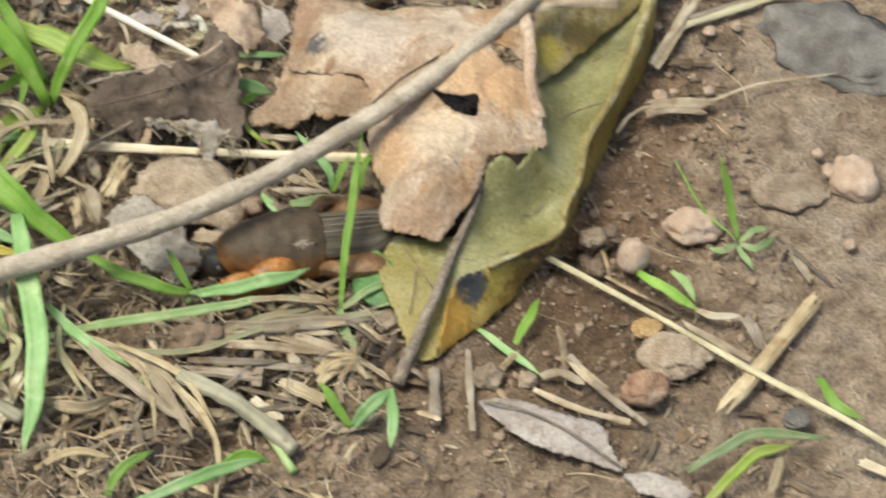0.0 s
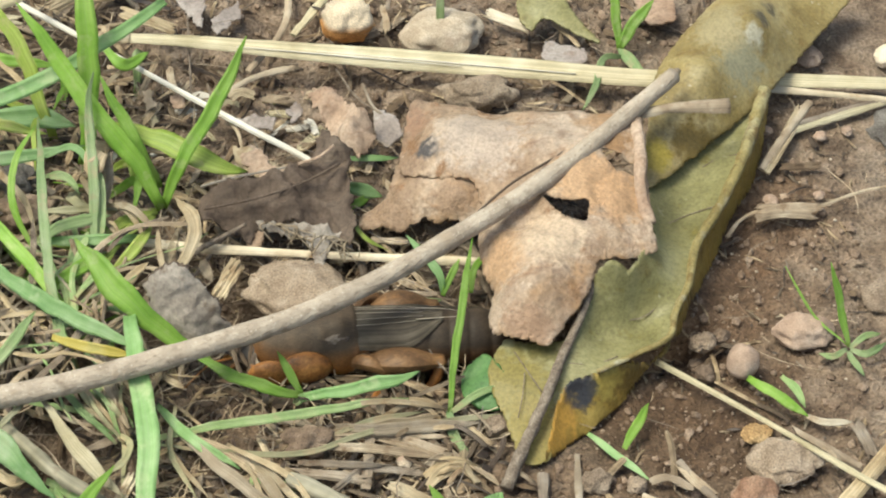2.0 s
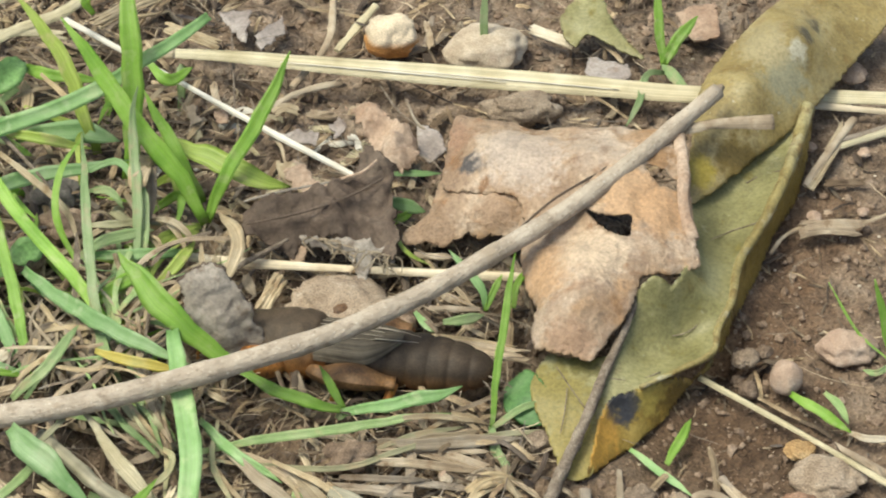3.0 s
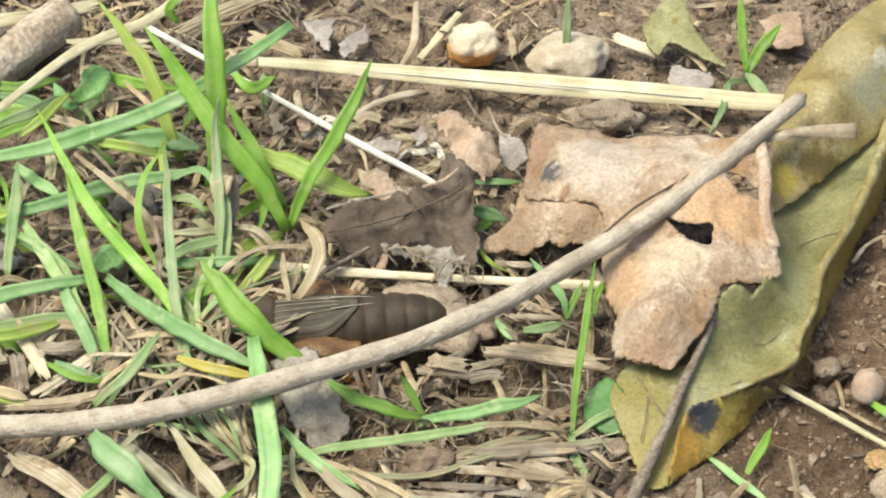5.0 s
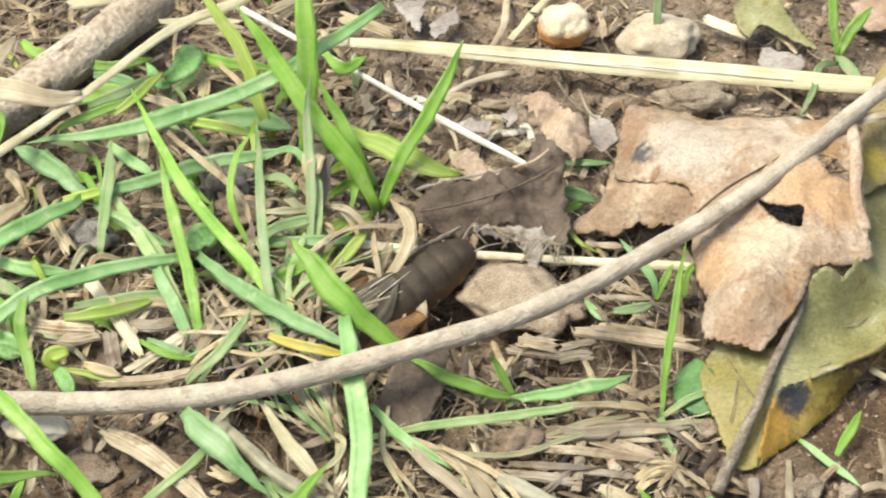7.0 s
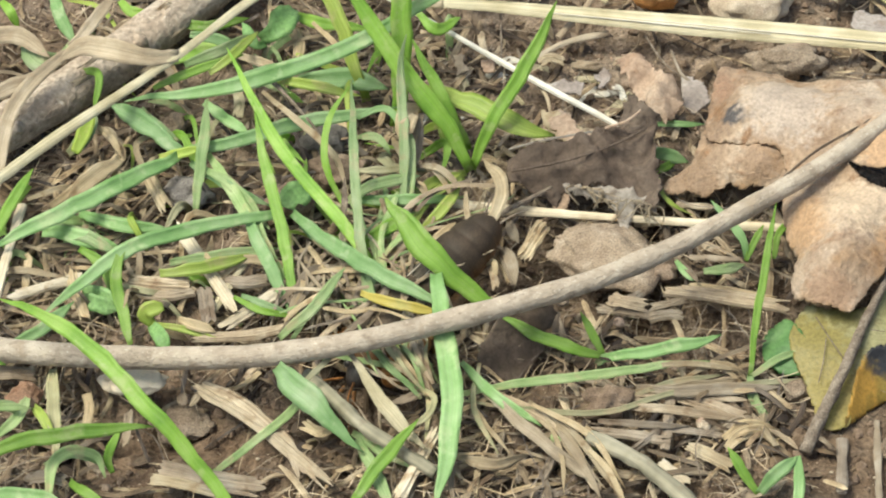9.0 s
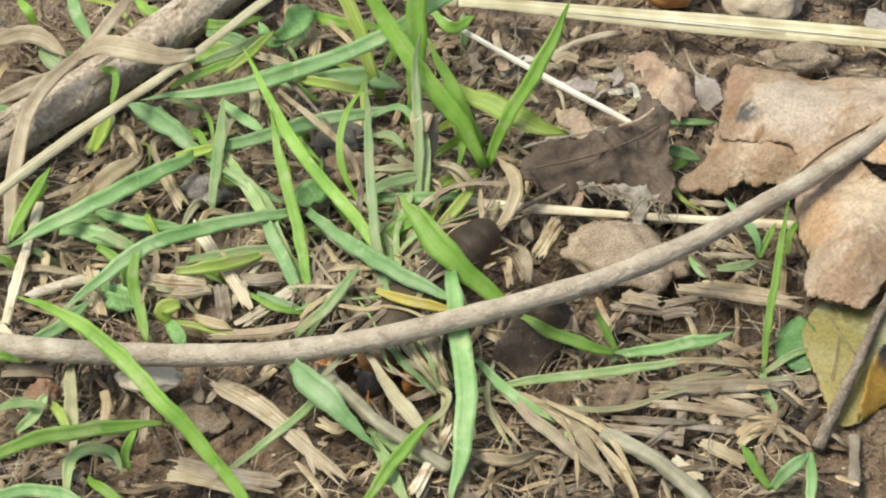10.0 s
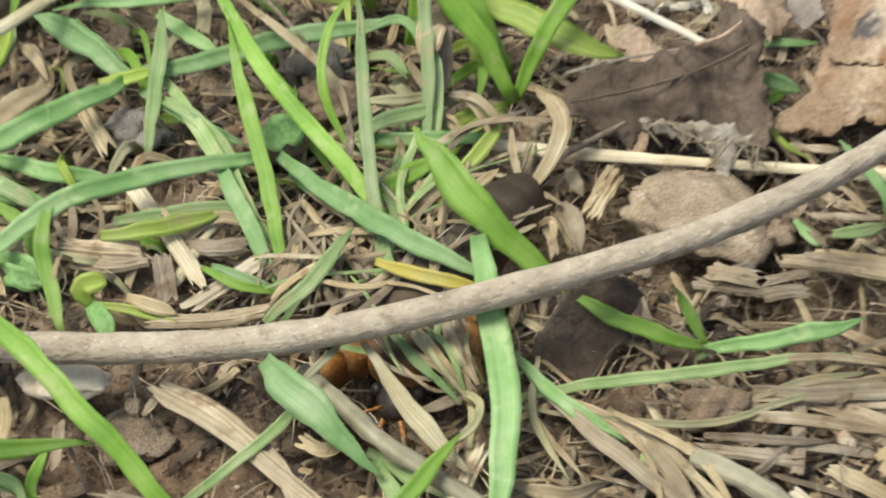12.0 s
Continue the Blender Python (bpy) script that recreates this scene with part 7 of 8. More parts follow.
pebble("pebble", (31.6, -39.9, 0.5), (3.4, 3.1, 2.5), STONE_GREY, "grey pebble below the olive leaf", 86, 0.35)
pebble("pebble", (21.2, -31.7, 0.5), (2.8, 2.5, 2.1), STONE_GREY, "grey pebble under the green leaf", 87, 0.35)
pebble("pebble", (10.9, -37.1, 0.5), (1.6, 1.4, 1.2), STONE_SAND, "tiny pale pebble in litter", 88, 0.35)
pebble("pebble", (14.3, -37.7, 0.5), (1.8, 1.6, 1.4), STONE_SAND, "tiny pale pebble in litter", 89, 0.35)
pebble("pebble", (56.0, 3.1, 0.6), (1.8, 1.6, 1.3), STONE_PINK, "tiny pinkish grit stone on soil", 880, 0.35)
pebble("pebble", (61.9, 4.0, 0.6), (1.4, 1.3, 1.0), STONE_PINK, "tiny pinkish grit stone on soil", 1005, 0.35)
pebble("pebble", (66.9, 15.3, 0.6), (1.4, 1.3, 1.0), STONE_PINK, "tiny pinkish grit stone on soil", 1080, 0.35)
pebble("pebble", (63.5, 14.3, 0.6), (1.6, 1.4, 1.1), STONE_PINK, "tiny pinkish grit stone on soil", 1010, 0.35)
pebble("pebble", (64.1, 29.0, 0.6), (3.4, 3.1, 2.4), STONE_PINK, "tiny pinkish grit stone on soil", 980, 0.35)
pebble("pebble", (57.1, 15.4, 0.6), (1.4, 1.3, 1.0), STONE_PINK, "tiny pinkish grit stone on soil", 870, 0.35)
straw([(-8.9, 21.5, 0.8), (-7.5, 22.2, 1.2), (-5.6, 21.9, 0.8)], 1.3, DRY_BLADE, "small tan bark chip on soil", flat=0.3)
straw([(-16.4, 27.4, 0.8), (-16.0, 24.2, 1.4), (-15.5, 22.4, 0.8)], 0.9, STRAW_GREY, "short upright tan root on soil", flat=0.3)
straw([(-10.2, 19.1, 1.0), (-7.9, 15.0, 1.6), (-7.2, 12.3, 1.0)], 0.5, ROOT, "thin dry root on soil", flat=0.9)
straw([(4.3, 26.9, 0.8), (6.6, 21.5, 1.2), (9.5, 18.5, 0.8)], 0.3, STALK, "hair-thin dark rootlet on soil", flat=0.9)
straw([(7.6, 24.0, 0.8), (8.8, 19.3, 1.3), (10.7, 17.5, 0.8)], 0.4, STRAW_GREY, "thin dry root on soil", flat=0.9)
straw([(-14.4, 37.8, 0.8), (-13.9, 29.4, 1.2), (-13.5, 20.7, 0.8)], 0.3, STALK, "hair-thin dark rootlet on soil", flat=0.9)
straw([(-22.9, 35.9, 2.5), (-19.4, 33.8, 3.0), (-15.6, 32.8, 2.0)], 1.6, DRY_BLADE, "golden dry blade piece under the grass", flat=0.3)
straw([(10.3, 39.2, 0.8), (10.8, 35.8, 1.2), (10.9, 33.3, 0.8)], 0.8, STRAW_GREY, "short tan chip by the pebbles", flat=0.3)
tagged(sweep("dry_stalk", [(-13.1, -7.0, 2.5), (-10.2, -5.7, 3.4), (-6.6, -3.6, 4.0)], 0.7, STALK, n=18, sides=6, rough=0.35, taper=lambda s: 1.1 - 0.5 * s, seed=31), "thin brown stalk running under the dark leaf", "stalk")
t33 = tuft("yellowing stems and curls at the foot of the grass")
blade(t33, [(-26.1, -12.9, 2.0), (-25.5, -14.8, 2.4), (-23.7, -15.3, 2.6), (-22.5, -13.3, 2.0)], 0.9, YELLOW_GREEN, "stem")
blade(t33, [(-21.7, -9.0, 2.0), (-19.4, -7.0, 3.4), (-17.5, -3.7, 4.0)], 1.5, YELLOW_GREEN, "stem")
blade(t33, [(-22.8, -0.3, 4.0), (-19.6, -1.5, 4.6), (-17.1, -3.7, 3.0)], 0.9, DRY_BLADE, "dry_blade")
blade(t33, [(-29.8, -0.7, 3.6), (-26.3, -1.1, 4.2), (-22.8, -0.4, 4.0)], 1.0, RUNNER, "stem")
blade(t33, [(-27.6, -8.2, 3.0), (-25.9, -7.3, 3.4), (-23.9, -6.4, 3.0)], 0.4, DRY_BLADE, "fibre")
blade(t33, [(-22.7, -2.8, 4.0), (-21.6, -4.1, 4.4), (-21.1, -5.3, 3.6)], 0.4, DRY_BLADE, "fibre")
blade(t33, [(-28.4, -11.9, 2.4), (-26.4, -10.7, 3.2), (-24.5, -8.6, 3.0)], 1.6, PALE_GREEN)
blade(t33, [(-20.9, -12.0, 2.6), (-19.2, -10.8, 3.4), (-17.7, -9.0, 3.4)], 0.9, DRY_BLADE, "dry_blade")
blade(t33, [(-14.3, -14.0, 1.4), (-13.1, -14.3, 2.2), (-12.9, -16.2, 1.2)], 0.8, DRY_BLADE, "dry_blade")
blade(t33, [(-12.2, -11.2, 1.4), (-10.9, -14.1, 2.0), (-10.5, -16.9, 1.0)], 1.4, TAN_BLADE, "dry_blade", twist=60)
blade(t33, [(-11.5, -7.4, 2.0), (-10.9, -9.7, 2.4), (-10.4, -10.6, 1.6)], 1.3, TAN_BLADE, "dry_blade")
blade(t33, [(-31.0, -12.5, 3.0), (-30.7, -9.7, 5.0), (-30.8, -5.4, 7.0)], 0.8, STALK, "dry_blade", twist=40)
blade(t33, [(-37.5, -14.0, 2.0), (-34.7, -13.3, 3.0), (-32.2, -15.3, 2.0)], 0.5, DRY_BLADE, "fibre")
blade(t33, [(-36.2, -16.3, 2.0), (-33.7, -18.2, 2.6), (-31.3, -14.4, 2.0)], 0.5, TAN_BLADE, "fibre")
blade(t33, [(-32.3, -21.7, 1.4), (-31.2, -23.9, 1.8), (-30.5, -24.9, 1.0)], 0.8, STRAW_GREY, "fibre")
blade(t33, [(-31.0, -18.7, 1.6), (-30.3, -22.7, 2.0), (-28.9, -24.0, 1.0)], 0.9, TAN_BLADE, "dry_blade")
root_tuft = tuft("tangle of hanging dry root fibres at the foot of the grass", category="roots", name="root_tangle")
rng = random.Random(77)
for k in range(34):
    x0, y0, x1, y1 = rng.uniform(-36, -29), rng.uniform(-16, -12), rng.uniform(-40, -26), rng.uniform(-27, -20)
    blade(root_tuft, [(x0, y0, rng.uniform(1, 4.5)), ((x0 + x1) / 2 + rng.uniform(-2, 2), (y0 + y1) / 2, rng.uniform(2, 4)), (x1, y1, rng.uniform(-0.5, 1.5))], rng.uniform(0.25, 0.8), rng.choice((TAN_BLADE, STRAW_GREY, DRY_BLADE)), "fibre", twist=rng.uniform(-60, 60), n=9)
for k in range(36):
    bent = tuft("small clump of bent and wilting grass blades in litter", "wilting grass clumps")
    cx, cy = rng.uniform(-76, -20), rng.uniform(-22, 30)
    for j in range(rng.randint(3, 5)):
        a, ln = rng.uniform(0, 6.28), rng.uniform(4, 12)
        b = a + rng.uniform(-1.3, 1.3)
        x, y = cx + rng.uniform(-3, 3), cy + rng.uniform(-3, 3)
        mx, my = x + math.cos(a) * ln * 0.5, y + math.sin(a) * ln * 0.5
        z = ground_z(x, y)
        blade(bent, [(x, y, z), (mx, my, z + rng.uniform(1.5, 5.5)), (mx + math.cos(b) * ln * 0.5, my + math.sin(b) * ln * 0.5, z + rng.uniform(0.4, 4))], rng.uniform(0.35, 1.25), rng.choice((GREEN, PALE_GREEN, DRY_BLADE, DRY_BLADE, RUNNER, TAN_BLADE, YELLOW_GREEN, STRAW_GREY)), twist=rng.uniform(-40, 40), n=10, blunt=rng.random() < 0.3)


# ---- the mole cricket: x ahead, built round the joint behind its neck shield ----
def lathe(xs, radii, flat=0.9, sides=28, low=0.0, seed=0, rough=0.02):
    """A body of rings along x; flat: height over width."""
    bm = bmesh.new()
    rings = []
    for x, r in zip(xs, radii):
        ring = []
        for j in range(sides):
            a = 2 * math.pi * j / sides
            k = r * (1 + rough * noise.noise(Vector((x * 0.8, math.cos(a) * 2, math.sin(a) * 2 + seed))))
            ring.append(bm.verts.new((x, k * math.cos(a), k * flat * math.sin(a) + low)))
        rings.append(ring)
    for a, b in zip(rings, rings[1:]):
        for j in range(sides):
            bm.faces.new((a[j], a[(j + 1) % sides], b[(j + 1) % sides], b[j]))
    bm.faces.new(rings[0])
    bm.faces.new(rings[-1][::-1])
    return bm


def mole_cricket():
    top = thing("mole_cricket", "dark brown mole cricket with amber legs digging under litter", "mole cricket")
    xs, rs = [], []
    for k in range(91):
        s = k / 90
        seg = (s * 9) % 1.0
        body = 3.45 * math.sqrt(max(0.0, 1 - ((s - 0.42) / 0.6) ** 3.4)) if s > 0.42 else 3.45 - 1.2 * (0.42 - s)
        xs.append(1.0 - 21.3 * s)
        rs.append(max(0.5, body * (0.93 + 0.08 * math.sqrt(math.sin(math.pi * seg)))))
    part("abdomen", lathe(xs, rs, 0.88), ABDOMEN, top, "dark banded abdomen")
    for side in (1, -1):
        verts, uvs, faces = [], [], []
        nu, nv = 10, 26
        for layer in (0.0, -0.14):
            for i in range(nv + 1):
                s = i / nv
                for j in range(nu + 1):
                    u = j / nu
                    span = 1.0 if s < 0.55 else 1 - 0.75 * ((s - 0.55) / 0.45) ** 1.6
                    a = radians(90) - side * radians(-8 + 78 * u * span)
                    r = 3.42 + 0.6 * s + 0.1 * math.sin(u * 18) * min(1, s * 4) * (1 - s * 0.4) + layer - 0.3 * s + (0.1 if side > 0 else 0)
                    verts.append((1.2 - 11.2 * s, r * math.cos(a), r * 0.9 * math.sin(a)))
                    uvs.append((u, s))
        m, off = nu + 1, (nu + 1) * (nv + 1)
        for i in range(nv):
            for j in range(nu):
                q = (i * m + j, i * m + j + 1, (i + 1) * m + j + 1, (i + 1) * m + j)
                faces += [q, tuple(off + k for k in reversed(q))]
        wing = link("forewing", verts, faces, WING, top, uvs)
        tagged(wing, "veined tan grey wing cover")
        for k in range(4):
            sweep("wing_vein", [(0.2 - k * 0.3, side * (0.5 + 0.75 * k), 3.2 - 0.17 * k * k), (-4, side * (0.4 + 0.72 * k), 3.4 - 0.155 * k * k), (-7.8 + 0.4 * k, side * (0.3 + 0.55 * k), 3.5 - 0.1 * k * k)], 0.075, WING_TIP, wing, n=12, sides=5)
        sweep("hindwing", [(-7.0, side * 0.9, 3.55), (-9.8, side * 0.7, 3.6), (-12.0, side * 0.45, 3.5)], 0.26, WING_TIP, top, n=10, sides=6, flat=0.45, taper=lambda s: 1.1 - 0.9 * s)
        sweep("cercus", [(-19.6, side * 1.0, 0.4), (-21.6, side * 1.8, 0.8), (-23.5, side * 2.6, 0.4)], 0.3, STALK, top, n=10, sides=6, taper=lambda s: 1.1 - 0.85 * s)
        hind = sweep("hind_leg", [(-1.4, side * 2.9, -1.0), (-5.4, side * 4.4, 0.6), (-10.0, side * 4.2, 0.2)], 4.8, LEG_BROWN, top, n=20, sides=14, flat=0.6, taper=lambda s: 0.55 + 0.5 * math.sin(math.pi * min(1, s * 1.15)))
        sweep("shin", [(-9.8, side * 4.2, 0.3), (-9.2, side * 5.2, -1.6), (-8.0, side * 5.8, -3.4)], 1.2, ORANGE, hind, n=8, sides=8)
        sweep("foot", [(-8.0, side * 5.8, -3.4), (-10.4, side * 6.5, -3.8)], 0.6, ORANGE, hind, n=6, sides=6, taper=lambda s: 1 - 0.6 * s)
        middle = sweep("middle_leg", [(0.3, side * 3.0, -1.0), (-1.4, side * 5.0, 0.9), (-3.6, side * 5.6, 0.2)], 1.7, LEG_BROWN, top, n=12, sides=10, taper=lambda s: 0.7 + 0.4 * math.sin(math.pi * s))
        sweep("shin", [(-3.6, side * 5.6, 0.2), (-3.2, side * 5.9, -1.8), (-2.2, side * 6.3, -3.6)], 0.8, ORANGE, middle, n=8, sides=8)
    neck = [(-1.0, 2.9), (-0.3, 3.8), (1.0, 4.2), (3.0, 4.15), (5.0, 3.95), (7.0, 3.55), (8.8, 3.0), (10.2, 2.3), (11.2, 1.2)]
    curve = spline([(x, r, 0) for x, r in neck], 40)
    shield = part("neck_shield", lathe([p.x for p in curve], [p.y for p in curve], 0.92, rough=0.07), SHELL, top, "velvety brown neck shield")
    part("collar", lathe([-2.0, -1.4, -0.6, 0.2], [2.9, 3.1, 3.2, 3.1], 0.9), ORANGE, top, "amber skin behind the neck shield")
    head = [(9.4, 1.9), (10.8, 2.3), (12, 2.25), (13, 1.8), (13.8, 1.1), (14.2, 0.4)]
    curve = spline([(x, r, 0) for x, r in head], 24)
    part("head", lathe([p.x - 0.8 for p in curve], [p.y * 0.84 for p in curve], 0.95, low=-1.7), HEAD, shield, "glossy black-brown head")
    for side in (1, -1):
        spot = bmesh.new()
        bmesh.ops.create_icosphere(spot, subdivisions=3, radius=0.5)
        for v in spot.verts:
            v.co = Vector((v.co.x * 2.3, v.co.y * 1.3, v.co.z * 0.3)) * (1 + 0.6 * noise.noise(v.co * 5 + Vector((3, side, 0))))
        bmesh.ops.rotate(spot, verts=spot.verts, matrix=Matrix.Rotation(radians(-42 * side), 3, "X"))
        bmesh.ops.translate(spot, vec=(1.9, side * 2.75, 2.78), verts=spot.verts)
        part("pale_spot", spot, STALK, shield, "pale tan patch of short hair")
    legs = []
    for side in (1, -1):
        bm = bmesh.new()
        bmesh.ops.create_uvsphere(bm, u_segments=12, v_segments=8, radius=0.55)
        bmesh.ops.translate(bm, vec=(11.2, side * 1.75, -0.8), verts=bm.verts)
        part("eye", bm, HEAD, shield)
        sweep("antenna", [(13.4, side * 0.8, -0.5), (16.4, side * 2.6, 0.8), (19.5, side * 5.0, 0.0)], 0.3, ORANGE, shield, n=14, sides=5, taper=lambda s: 1.1 - 0.8 * s)
        sweep("palp", [(13.6, side * 0.7, -1.8), (14.6, side * 1.2, -2.6), (14.4, side * 1.6, -3.4)], 0.5, ORANGE, shield, n=8, sides=6)
        leg = tagged(new("fore_leg"), "broad amber digging fore leg")
        leg.parent, leg.location = shield, Vector((4.6, side * 3.4, 0.2 if side > 0 else -2.8)) * MM
        legs.append(leg)
        bm = bmesh.new()
        for centre, size, turn in (((1.0, side * 0.9, -0.1), (6.4, 3.2, 4.4), 18), ((4.8, side * 1.9, -0.5), (5.2, 2.4, 4.2), 6)):
            made = bmesh.ops.create_uvsphere(bm, u_segments=20, v_segments=14, radius=0.5)["verts"]
            bmesh.ops.scale(bm, vec=size, verts=made)
            bmesh.ops.rotate(bm, verts=made, matrix=Matrix.Rotation(radians(turn * side), 3, "Z"))
            bmesh.ops.translate(bm, vec=centre, verts=made)
        for k in range(4):
            made = bmesh.ops.create_cone(bm, cap_ends=True, segments=8, radius1=0.5, radius2=0.08, depth=2.2)["verts"]
            bmesh.ops.rotate(bm, verts=made, matrix=Matrix.Rotation(radians(62 + 24 * k), 3, "Y"))
            bmesh.ops.translate(bm, vec=(6.1 - 0.28 * k * k, side * 1.8, 0.4 - 0.85 * k), verts=made)
        me = bpy.data.meshes.new("fore_leg")
        bmesh.ops.scale(bm, vec=(MM, MM, MM), verts=bm.verts)
        bm.to_mesh(me)
        bm.free()
        me.materials.append(ORANGE)
        me.polygons.foreach_set("use_smooth", [True] * len(me.polygons))
        leg_mesh = new("fore_leg", me)
        leg_mesh.parent, leg_mesh.location = shield, leg.location
        tagged(leg_mesh, "broad amber digging fore leg with claws")
        bpy.data.objects.remove(leg)
        legs[-1] = leg_mesh
    return top, shield, legs


cricket, neck_shield, fore_legs = mole_cricket()


# ---- loose litter ----
def strips(n, rng, where, length, width, curl, rise, tilt=0.2, segs=6, level=None):
    """n thin three-sided strips strewn over the soil: vertices, faces and UVs."""
    verts, faces, uvs = [], [], []
    made = 0
    while made < n:
        x, y = rng.uniform(-82, 68), rng.uniform(-60, 64)
        if rng.random() > where(x, y):
            continue
        made += 1
        ln, w = rng.uniform(*length), rng.uniform(*width)
        a, da = rng.uniform(0, 2 * math.pi), rng.uniform(-curl, curl)
        z, dz = rng.uniform(*level) if level else ground_z(x, y) + rng.uniform(*rise), rng.uniform(-tilt, tilt)
        arch = rng.uniform(0, 0.07) * ln
        base, px, py = len(verts), x, y
        for i in range(segs + 1):
            s = i / segs
            h = a + da * (s - 0.5) + 0.25 * curl * math.sin(5 * s + made)
            if i:
                px, py = px + math.cos(h) * ln / segs, py + math.sin(h) * ln / segs
            pz = max(z + dz * ln * (s - 0.5) + arch * math.sin(math.pi * s), ground_z(px, py) + 0.02) if i % 2 == 0 else z + dz * ln * (s - 0.5) + arch * math.sin(math.pi * s)
            wk = w * (1 + 0.3 * noise.noise(Vector((s * 4, made, 0)))) * (1 if 0 < i < segs else 0.45)
            sx, sy = -math.sin(h) * wk / 2, math.cos(h) * wk / 2
            verts += [(px - sx, py - sy, pz), (px, py, pz + wk * 0.22), (px + sx, py + sy, pz), (px, py, pz - wk * 0.12)]
            uvs += [(0, s), (0.5, s), (1, s), (0.5, s)]
            if i:
                o = base + (i - 1) * 4
                faces += [(o + k, o + (k + 1) % 4, o + 4 + (k + 1) % 4, o + 4 + k) for k in range(4)]
        faces += [(base + 3, base + 2, base + 1, base), tuple(base + segs * 4 + k for k in range(4))]
    return verts, faces, uvs


def litter_share(x, y):
    """How thick the litter lies, 0 to 1."""
    bare = 32 + 0.32 * y
    if x > bare:
        return 0.014
    share = 0.95 if y < -8 or x < -8 else 0.5
    if y > 12 and x > -16:
        share = 0.13
    hollow = math.exp(-((((x + 45) / 15) ** 2 + ((y + 38.5) / 8.5) ** 2) ** 2))
    open_furrow = min(1.0, burrow(x, y) + math.exp(-(((x + 28) / 6) ** 2 + ((y + 31.5) / 4.5) ** 2)))
    if x < -64 and y > 12:
        share = 0.3
    patch = 0.55 + 0.9 * noise.noise(Vector((x / 14, y / 14, 5)))
    return max(0.012, share * patch * (1 - 0.96 * hollow) * (1 - 0.97 * open_furrow))


def bare_share(x, y):
    """Where the soil lies open."""
    return 1.0 if x > 22 + 0.32 * y or y > 10 else 0.0


def cover_share(x, y):
    """Where strands bridge the furrow."""
    return burrow(x, y) if -30 < x < -22 and y > -24 else 0.0


def litter():
    rng = random.Random(5)
    for name, n, length, width, curl, rise, mat, label in (
        ("straw_litter", 2300, (1.2, 8.0), (0.16, 0.85), 0.22, (0.0, 2.4), LITTER, "thick litter of broken weathered straw on soil"),
        ("fine_roots", 700, (4, 14), (0.07, 0.18), 1.5, (0.2, 2.6), ROOT, "tangled thin dry roots and fibres"),
        ("fine_fibres", 2800, (1.0, 6.0), (0.05, 0.14), 0.7, (0.3, 2.6), ROOT, "fine pale broken fibres in the litter"),
        ("soil_flecks", 1300, (0.6, 3.2), (0.12, 0.4), 0.5, (0.0, 0.25), LITTER, "tiny flecks of straw and bark on bare soil"),
        ("bark_bits", 1500, (0.8, 3.2), (0.5, 1.9), 0.3, (0.0, 0.9), DUFF, "small dark bits of bark and dead leaf"),
        ("brown_shreds", 1600, (1.5, 7.0), (0.2, 0.7), 0.6, (0.0, 1.8), DUFF, "brown decaying shreds of straw and root"),
    ):
        v, f, u = strips(n, rng, bare_share if name == "soil_flecks" else litter_share, length, width, curl, rise, 0.32, segs=3 if name in ("soil_flecks", "bark_bits") else 7)
        tagged(link(name, v, f, mat, None, u, smooth=False), label, "litter", kind="stuff")
    for _ in range(60):
        v, f, u = strips(1, rng, cover_share, (7, 14), (0.2, 0.8), 0.9, (0, 0), 0.06, segs=8, level=(2.6, 4.4))
        tagged(link("dry_strand", v, f, rng.choice((STRAW_GREY, DRY_BLADE, STRAW_GREY, PALE_GREEN)), None, u, smooth=False), "thin dry grass strand lying over the furrow", "strand", "dry strands over the furrow")


def crumbs():
    rng = random.Random(9)
    bm = bmesh.new()
    bmesh.ops.create_icosphere(bm, subdivisions=1, radius=1)
    unit = [v.co.copy() for v in bm.verts]
    tris = [tuple(v.index for v in f.verts) for f in bm.faces]
    bm.free()
    verts, faces = [], []
    for k in range(15000):
        x, y = rng.uniform(-80, 66), rng.uniform(-60, 62)
        r = 0.1 + 0.6 * rng.random() ** 5
        z, o = ground_z(x, y) + r * 0.25, len(verts)
        sx, sy, sz = (r * rng.uniform(0.7, 1.3) for _ in range(3))
        for c in unit:
            j = 1 + 0.75 * noise.noise(c * 1.7 + Vector((k * 1.37, 0, 0)))
            verts.append((x + c.x * sx * j, y + c.y * sy * j, z + c.z * sz * j))
        faces += [tuple(o + i for i in t) for t in tris]
    tagged(link("soil_crumbs", verts, faces, CRUMB, smooth=False), "small crumbs of brown soil", "soil", kind="stuff")
    verts, faces = [], []
    for k in range(1500):
        x, y = rng.uniform(-80, 66), rng.uniform(-60, 62)
        r, o = 0.06 + 0.24 * rng.random() ** 3, len(verts)
        z = ground_z(x, y) + r * 0.4
        verts += [(x + c.x * r, y + c.y * r * 0.8, z + c.z * r * 0.8) for c in unit]
        faces += [tuple(o + i for i in t) for t in tris]
    tagged(link("pale_grit", verts, faces, GRIT, smooth=False), "scattered pale sand grains on soil", "sand", kind="stuff")


